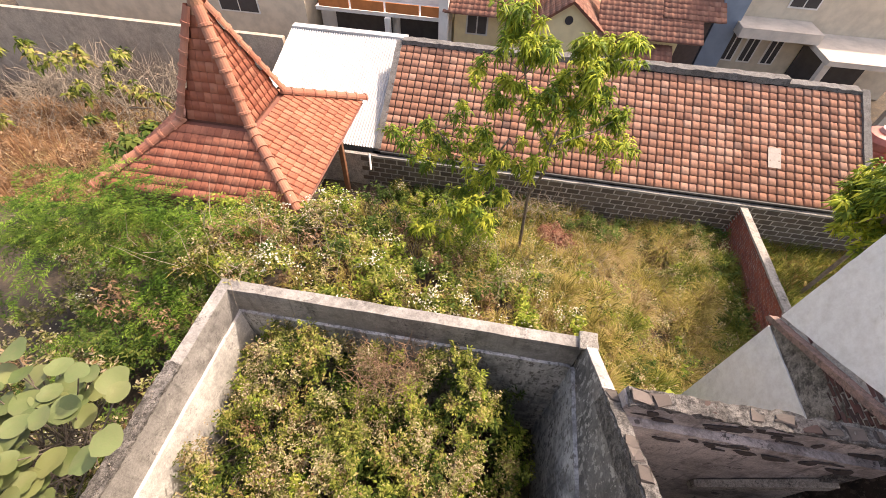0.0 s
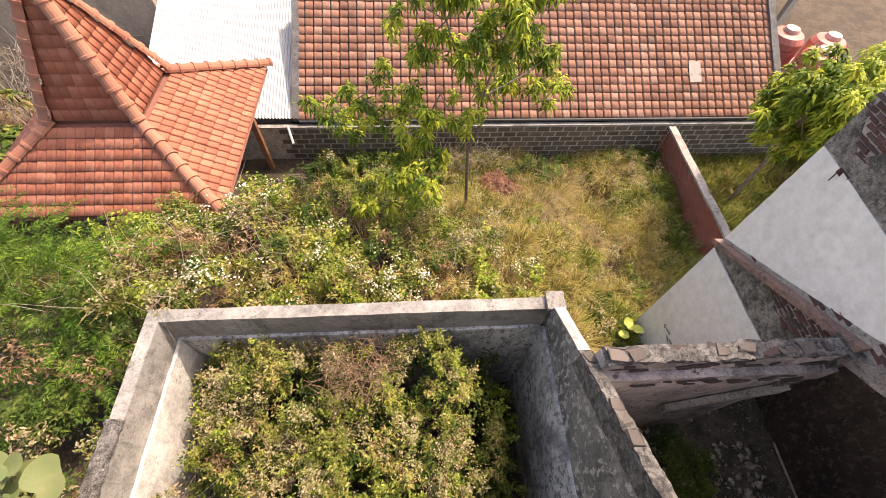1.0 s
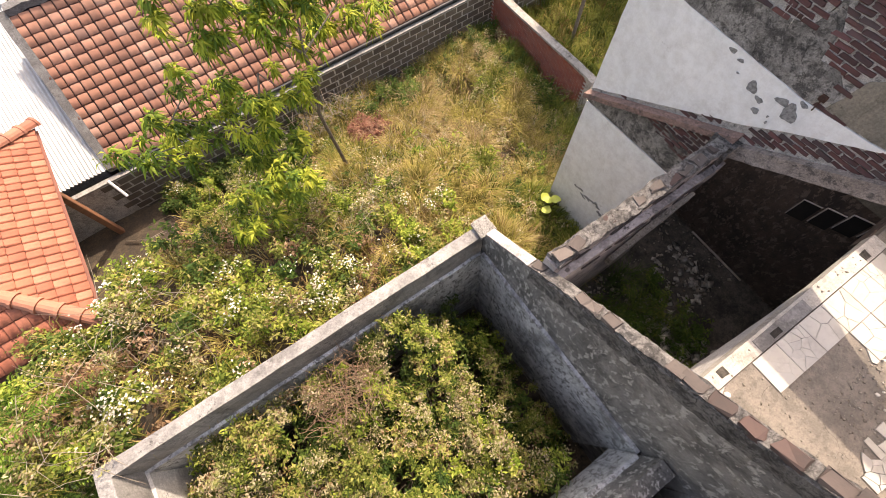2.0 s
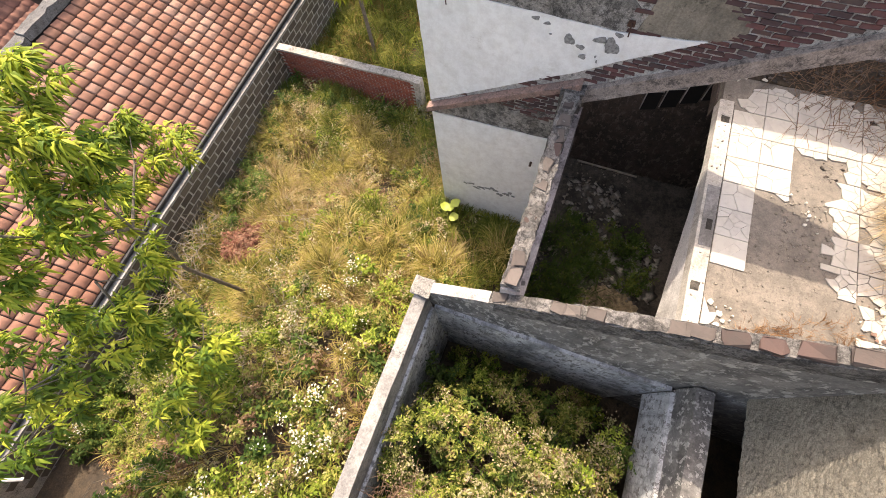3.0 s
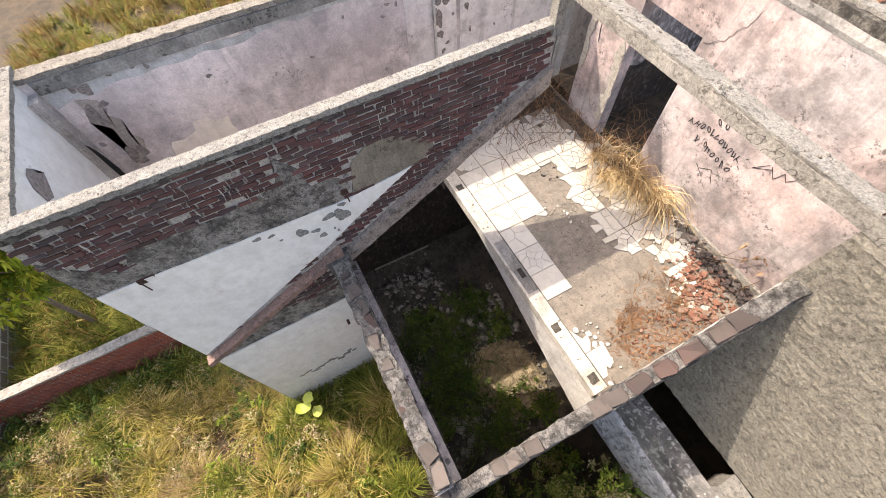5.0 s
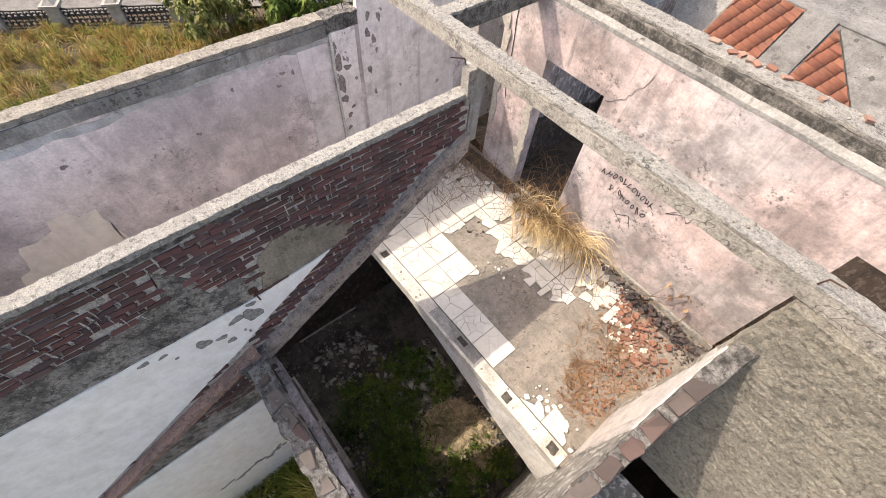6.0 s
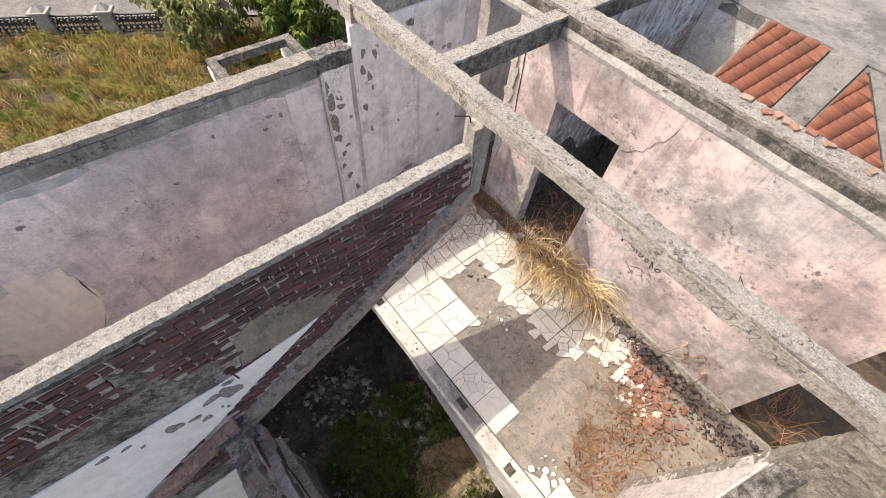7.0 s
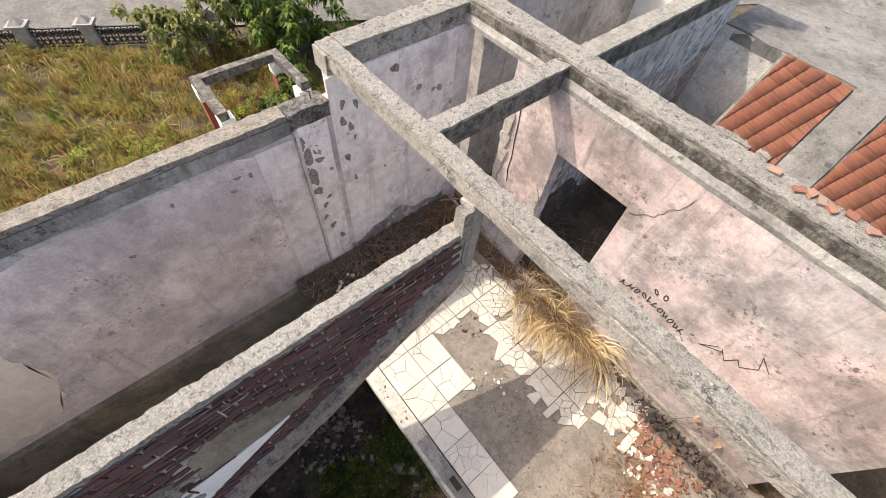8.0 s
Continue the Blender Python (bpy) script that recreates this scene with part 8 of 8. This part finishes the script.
tree("broad_tree", (7.3, 4.9, g1), "dense bright green tree behind the red wall", [((7.3, 4.9, g1 - 0.1), (7.25, 4.85, 2.4), 0.055, 0.05), ((7.25, 4.85, 2.4), (6.5, 4.3, 3.3), 0.06, 0.03), ((7.25, 4.85, 2.4), (8.0, 5.6, 3.2), 0.06, 0.03), ((7.25, 4.85, 2.4), (7.3, 4.2, 3.9), 0.05, 0.03)], cl, MANGO, 60, 0.19, 0.060, 0.1, rng)

# feathery bushes left of the room
def fern_bush(centres, rng, n, label):
    pts, way, size = [], [], []
    for c, r in centres:
        m = int(n * 0.34 * r * r)
        base = np.array(c) + unit(rng.normal(0, 1, (m, 3))) * r * rng.uniform(0.2, 1, (m, 1)) * [1, 1, 0.6]
        d = unit(rng.normal(0, 1, (m, 3)) * [1, 1, 0.25] + [0, 0, 0.2])
        side = unit(np.cross(d, [0, 0, 1.0]))
        for s in np.linspace(0.04, 0.78, 32):
            for e in (-1, 1):
                pts.append(base + d * s + rng.normal(0, 0.006, (m, 3)) - [0, 0, 0.42] * np.array(s * s))
                way.append(unit(side * e + d * 0.55 + rng.normal(0, 0.12, (m, 3))))
                size.append(np.full(m, 0.105 * (1 - 1.05 * abs(s - 0.3))))
    pts, way, size = np.concatenate(pts), np.concatenate(way), np.concatenate(size)
    co, fc = leaf_cards(rng, pts, size * rng.uniform(0.8, 1.2, len(pts)), np.full(len(pts), 0.015), 0, 0.15, way * 3)
    return stuff("feathery_bush", co, fc, FERN, label, "bush")


fern_bush([((-7.77, 0.81, 4.07), 0.52), ((-7.99, 0.96, 4.51), 0.41), ((-7.33, 0.81, 4.4), 0.41), ((-7.1, 0.92, 4.07), 0.44), ((-6.51, 0.88, 3.99), 0.41), ((-5.99, 0.92, 3.77), 0.37), ((-8.44, 0.29, 3.92), 0.7), ((-7.55, 0.44, 3.99), 0.63), ((-6.66, 0.81, 3.77), 0.48), ((-6.59, 0.07, 3.55), 0.44), ((-9.03, -0.15, 3.77), 0.59), ((-9.47, 0.73, 3.84), 0.67), ((-6.3, -0.55, 3.25), 0.42), ((-6.9, -0.1, 3.1), 0.5), ((-7.5, -0.9, 2.9), 0.5), ((-6.4, 0.6, 3.3), 0.4)], rng, 300, "bright feathery green bushes beside the room")
bx, by = scatter(rng, 190, -9.5, -5.75, -4.0, 2.4, lambda x, y: fractal(x, y, 1.1, 8.0) > -0.5)
tips = plants("side_weeds", bx, by, rng.uniform(-0.95, -0.45, len(bx)) - 0.5 * (bx < -7), BUSHLEAF, "brown and green weeds beside the room", (0.18, 0.36), body=0.9)
flower_heads(rng, tips, 46, 0.04, FLOWER, "side_flowers", "white flower heads beside the room", 0.06)
bx, by = scatter(rng, 90, -9.5, -5.75, -4.0, 2.4, lambda x, y: fractal(x, y, 1.3, 2.0) > -0.2)
plants("dark_side_weeds", bx, by, rng.uniform(-1.1, -0.55, len(bx)), SHADELEAF, "dark green weeds beside the room", (0.2, 0.4), body=0.9)
# dry brush on the bank behind the pavilion
twigs("dry_brush", rng, 2600, (-14.4, 6.4, 1.1), (3.8, 3.8, 0.25), TWIG, "heap of dry brown brush behind the pavilion", 0.4, 1.3, 0.010)
bx, by = scatter(rng, 110, -17.5, -10.2, 2.6, 9.5, lambda x, y: x < 9)
pts, _ = clump_leaves(rng, bx, by, ground_z(bx, by), rng.uniform(0.3, 1.1, len(bx)), rng.uniform(0.3, 0.6, len(bx)), 8, 14, 0.07)
co, fc = leaf_cards(rng, pts, rng.uniform(0.06, 0.14, len(pts)), rng.uniform(0.02, 0.05, len(pts)), 0.1, 0.4)
stuff("dry_bank_leaves", co, fc, DRYLEAF, "withered leaves over the dry bank", "weeds")
x, y = scatter(rng, 620, -18.5, -10.6, 2.4, 10.9, lambda x, y: x < 9)
tussocks("bank_straw", x, y, ground_z(x, y) - 0.02, rng.uniform(0.4, 0.9, len(x)), DEADGRASS, "dead grass over the dry bank", 34, 0.018, 1.1, 0.2)
x, y = scatter(rng, 160, -14.0, -10.2, 3.5, 8.5, lambda x, y: fractal(x, y, 0.9, 3.0) > 0)
tussocks("bank_pale_straw", x, y, ground_z(x, y), rng.uniform(0.4, 0.8, len(x)), STRAW, "pale straw on the dry bank", 34, 0.016, 1.2, 0.2)
cl = [((-13.6, 7.4, 2.6), 0.45), ((-12.9, 7.0, 2.2), 0.4), ((-14.4, 7.3, 2.9), 0.45), ((-14.2, 6.5, 2.2), 0.4), ((-11.9, 6.6, 2.0), 0.35), ((-15.2, 6.9, 3.2), 0.5), ((-13.2, 6.2, 1.6), 0.35), ((-11.2, 5.6, 1.9), 0.35), ((-10.8, 5.9, 1.6), 0.3)]
tree("bank_shrub", (-13.4, 7.0, -0.4), "loose pale-stemmed shrub on the dry bank", [((-13.4, 7.0, -0.5), (-13.5, 7.1, 1.4), 0.04, 0.03), ((-13.5, 7.1, 1.4), (-14.6, 7.0, 2.6), 0.03, 0.014), ((-13.5, 7.1, 1.4), (-12.2, 6.7, 1.8), 0.025, 0.014), ((-12.2, 6.7, 1.8), (-11.0, 5.8, 1.7), 0.016, 0.008), ((-13.4, 7.0, -0.3), (-12.6, 7.4, 2.4), 0.03, 0.014), ((-13.4, 7.0, -0.3), (-14.2, 6.2, 1.6), 0.03, 0.014), ((-13.5, 7.1, 1.4), (-13.6, 7.4, 2.9), 0.02, 0.01)], cl, WEED, 20, 0.22, 0.09, 0.04, rng, bark=TWIG)
cl = [((-10.9, 5.0, 2.2), 0.3), ((-10.6, 5.6, 2.0), 0.28), ((-10.5, 4.4, 2.4), 0.28), ((-11.0, 6.3, 1.6), 0.3), ((-10.4, 3.8, 2.7), 0.24), ((-11.3, 4.2, 2.0), 0.3), ((-10.7, 6.9, 2.3), 0.26)]
tree("climbing_shrub", (-11.1, 5.2, -0.3), "dark green broad-leaved creeper beside the pavilion roof", [((-11.1, 5.2, -0.4), (-11.0, 5.2, 1.6), 0.03, 0.02)], cl, SHADELEAF, 30, 0.22, 0.13, 0.04, rng)
cl = [((-16.2 + 0.5 * math.cos(k * 2.1), 4.6 + 0.9 * math.sin(k * 1.7), 2.2 + 0.22 * k), 0.42) for k in range(9)]
tree("leafy_shrub", (-16.2, 4.6, 0.2), "tall loose yellow-green shrub on the dry bank", [((-16.2, 4.6, 0.0), (-16.2, 4.7, 2.2), 0.04, 0.03), ((-16.2, 4.7, 2.2), (-16.0, 4.9, 3.8), 0.03, 0.012)], cl, WEED, 44, 0.20, 0.055, 0.04, rng, bark=TWIG)
pole = bmesh.new()
bar(pole, (-11.9, 6.9, -0.7), (-12.1, 7.0, 2.6), 0.035, 0.028, 8)
tagged(link_mesh("bamboo_pole", pole, TWIG), "tall pale bamboo pole stuck in the bank", "pole")

# plant with big round leaves reaching over the left wall
def round_leaf(me_name, r, seed):
    rnd = random.Random(seed)
    bm = bmesh.new()
    n = 18
    c = bm.verts.new((0, 0, -0.10 * r))
    rings = []
    for k, z in ((0.5, -0.02), (1.0, 0.0)):
        rings.append([bm.verts.new((math.cos(6.2832 * i / n) * r * k * (1 + 0.05 * rnd.uniform(-1, 1) - 0.22 * max(0.0, -math.cos(6.2832 * i / n)) ** 12) + 0.12 * r * k, math.sin(6.2832 * i / n) * r * k * 0.92 * (1 + 0.06 * rnd.uniform(-1, 1)), (z + 0.10 * math.sin(2 * 6.2832 * i / n + seed) * k * k) * r)) for i in range(n)])
    for i in range(n):
        bm.faces.new((c, rings[0][i], rings[0][(i + 1) % n]))
        bm.faces.new((rings[0][i], rings[1][i], rings[1][(i + 1) % n], rings[0][(i + 1) % n]))
    me = bpy.data.meshes.new(me_name)
    bm.to_mesh(me)
    bm.free()
    for p in me.polygons:
        p.use_smooth = True
    return me


BIGLEAF = pieces("broad_leaf", [(0, (0.075, 0.11, 0.03)), (0.6, (0.12, 0.155, 0.055)), (1, (0.17, 0.19, 0.065))], (0.16, 0.15, 0.07), 0.45, 0.6, 9.0)
big = thing("broadleaf_plant", (-6.6, -2.6, 0), "tall plant with large round pale green leaves", "plant")
leaves = [round_leaf("leaf", r, s) for s, r in enumerate((0.165, 0.145, 0.12, 0.155))]
stem = bmesh.new()
rb = random.Random(5)
tops = []
for k in range(78):
    p = Vector((-5.55 - 0.95 * rb.random() - 0.15, -1.85 - 1.35 * rb.random(), 4.0 + 0.8 * rb.random()))
    tops.append(p)
tops += [Vector((-5.0, -2.15, 4.95)), Vector((-4.85, -2.55, 4.9)), Vector((-5.2, -2.0, 4.8)), Vector((-5.15, -2.75, 4.6)), Vector((-5.5, -2.05, 4.95))]
for k, p in enumerate(tops):
    piece("leaf", leaves[k % 4], pose(p.x, p.y, p.z, rb.uniform(-16, 10), rb.uniform(-13, 13), rb.uniform(0, 360)), big, BIGLEAF)
    bar(stem, (-6.3 + 0.3 * rb.uniform(-1, 1), -2.6 + 0.4 * rb.uniform(-1, 1), 3.2), p - Vector((0, 0, 0.02)), 0.012, 0.007, 5)
for k in range(4):
    bar(stem, (-6.5 + 0.12 * k, -2.7 + 0.1 * k, -0.1), (-6.4 + 0.1 * k, -2.7 + 0.15 * k, 3.4), 0.035, 0.02, 7)
part("stem", stem, BARK, big, "thin woody stems")

# shrubs by the yard fence
cl = [((17.6 + 0.9 * math.cos(k * 1.9), -5.6 + 1.3 * math.sin(k * 2.7), 0.8 + 1.6 * ((k * 31) % 9) / 9), 0.5) for k in range(16)]
tree("yard_shrub", (17.6, -5.6, 0), "broad-leaved shrub near the yard fence", [((17.6, -5.6, -0.1), (17.6, -5.5, 1.2), 0.06, 0.04), ((17.6, -5.5, 1.2), (17.0, -5.9, 2.0), 0.03, 0.02)], cl, DULL, 34, 0.19, 0.10, 0.06, rng)
cl = [((13.0 + 0.5 * math.cos(k * 1.9), -6.2 + 0.6 * math.sin(k * 2.7), 0.4 + 1.1 * ((k * 31) % 9) / 9), 0.35) for k in range(10)]
tree("porch_shrub", (13.0, -6.2, 0), "dark shrub growing inside the porch frame", [((13.0, -6.2, -0.1), (13.0, -6.2, 0.9), 0.04, 0.03)], cl, SHADELEAF, 30, 0.22, 0.11, 0.05, rng)
cl = [((16.9 + 1.5 * math.cos(k * 1.9), -8.2 + 1.1 * math.sin(k * 2.7), 0.6 + 2.4 * ((k * 31) % 9) / 9), 0.7) for k in range(24)]
tree("shade_tree", (16.9, -8.2, 0), "dark leafy tree beside the yard", [((16.9, -8.2, -0.1), (16.9, -8.2, 1.6), 0.12, 0.08), ((16.9, -8.2, 1.6), (16.1, -7.7, 2.4), 0.05, 0.03)], cl, SHADELEAF, 24, 0.24, 0.11, 0.12, rng)

# small yellow-green plant with round leaves at the foot of the gable wall
SUNLEAF = pieces("yellow_round_leaf", [(0, (0.34, 0.42, 0.06)), (1, (0.46, 0.48, 0.08))], (0.2, 0.24, 0.04), 0.3, 0.6, 8.0)
sprout = thing("round_leaf_plant", (2.75, 0.75, 0.0), "small plant with yellow-green round leaves", "plant")
small_leaf = round_leaf("round_leaf", 0.12, 7)
stem = bmesh.new()
for k, (x, y, z) in enumerate(((2.70, 0.78, 0.62), (2.86, 0.66, 0.66), (2.58, 0.62, 0.55), (2.78, 0.92, 0.52))):
    piece("leaf", small_leaf, pose(x, y, z, 12 * (k % 3) - 12, 10, 80 * k), sprout, SUNLEAF)
    bar(stem, (2.74, 0.75, -0.05), (x, y, z - 0.01), 0.010, 0.006, 5)
part("stem", stem, BARK, sprout)

# dry branch leaning on the pink wall
branch = thing("dry_branch", (0.9, -5.6, 4.1), "thin dry branch with a few withered leaves", "branch")
bm = bmesh.new()
path = [(1.05, -5.60, 4.11), (0.80, -5.62, 4.22), (0.62, -5.64, 4.40), (0.50, -5.66, 4.62)]
for a, b in zip(path, path[1:]):
    bar(bm, a, b, 0.007, 0.005, 5)
bar(bm, path[1], (0.72, -5.63, 4.62), 0.005, 0.003, 5)
bar(bm, path[2], (0.36, -5.64, 4.45), 0.005, 0.003, 5)
part("twig", bm, BARK, branch)
ends = np.array([(0.50, -5.66, 4.62), (0.72, -5.63, 4.62), (0.36, -5.64, 4.45), (0.62, -5.64, 4.42)]).repeat(4, 0)
co, fc = leaf_cards(rng, ends + rng.normal(0, 0.02, ends.shape) * [1, 0.3, 1], 0.07, 0.035, 0.0, 0.6)
mesh_object("leaves", leaf_mesh("leaves", co, fc), DRYLEAF, branch, "withered brown leaves")

# withered brown weeds between the feathery bushes
bx, by = scatter(rng, 36, -9.5, -5.9, -2.5, 2.5, lambda x, y: fractal(x, y, 1.4, 5.0) > 0.25)
plants("brown_side_weeds", bx, by, rng.uniform(-0.6, -0.1, len(bx)), DRYLEAF, "tall withered brown weeds beside the room", (0.2, 0.4), 9, 14, (0.05, 0.10), 0.35, 0.0, 0.5, 0.8)

# weeds before the pavilion and at its corner
bx, by = scatter(rng, 150, -11.0, -5.6, 1.0, 3.0, lambda x, y: (y < 2.5) | (x > -6.0))
tips = plants("pavilion_weeds", bx, by, rng.uniform(-1.6, -1.0, len(bx)) + 0.45 * (bx > -6.4), WEED, "tall weeds before the tiled pavilion", (0.2, 0.42), body=1.0)
flower_heads(rng, tips[tips[:, 0] > -7.5], 18, 0.045, FLOWER, "pavilion_flowers", "white flower heads before the pavilion", 0.07)
bx, by = scatter(rng, 30, -6.0, -5.0, 1.7, 2.7, lambda x, y: x < 9)
tips = plants("corner_bush", bx, by, rng.uniform(-0.55, -0.1, len(bx)), BUSHLEAF, "flowering bush at the corner of the pavilion", (0.2, 0.4), 11, 18, body=1.2)
flower_heads(rng, tips, 14, 0.04, FLOWER, "corner_flowers", "white flower heads on the corner bush", 0.08)

# dark green herbs along the red wall and the foot of the gable wall
bx, by = scatter(rng, 150, 3.2, 5.6, 1.3, 6.6, lambda x, y: (x > 5.0) | (y < 2.2) | (y > 6.0))
pts, _ = clump_leaves(rng, bx, by, ground_z(bx, by), rng.uniform(0.4, 0.9, len(bx)), rng.uniform(0.15, 0.32, len(bx)), 9, 14, 0.05)
co, fc = leaf_cards(rng, pts, rng.uniform(0.05, 0.11, len(pts)), rng.uniform(0.018, 0.04, len(pts)), 0.3)
stuff("wall_herbs", co, fc, SHADELEAF, "dark green herbs along the low red wall", "weeds")
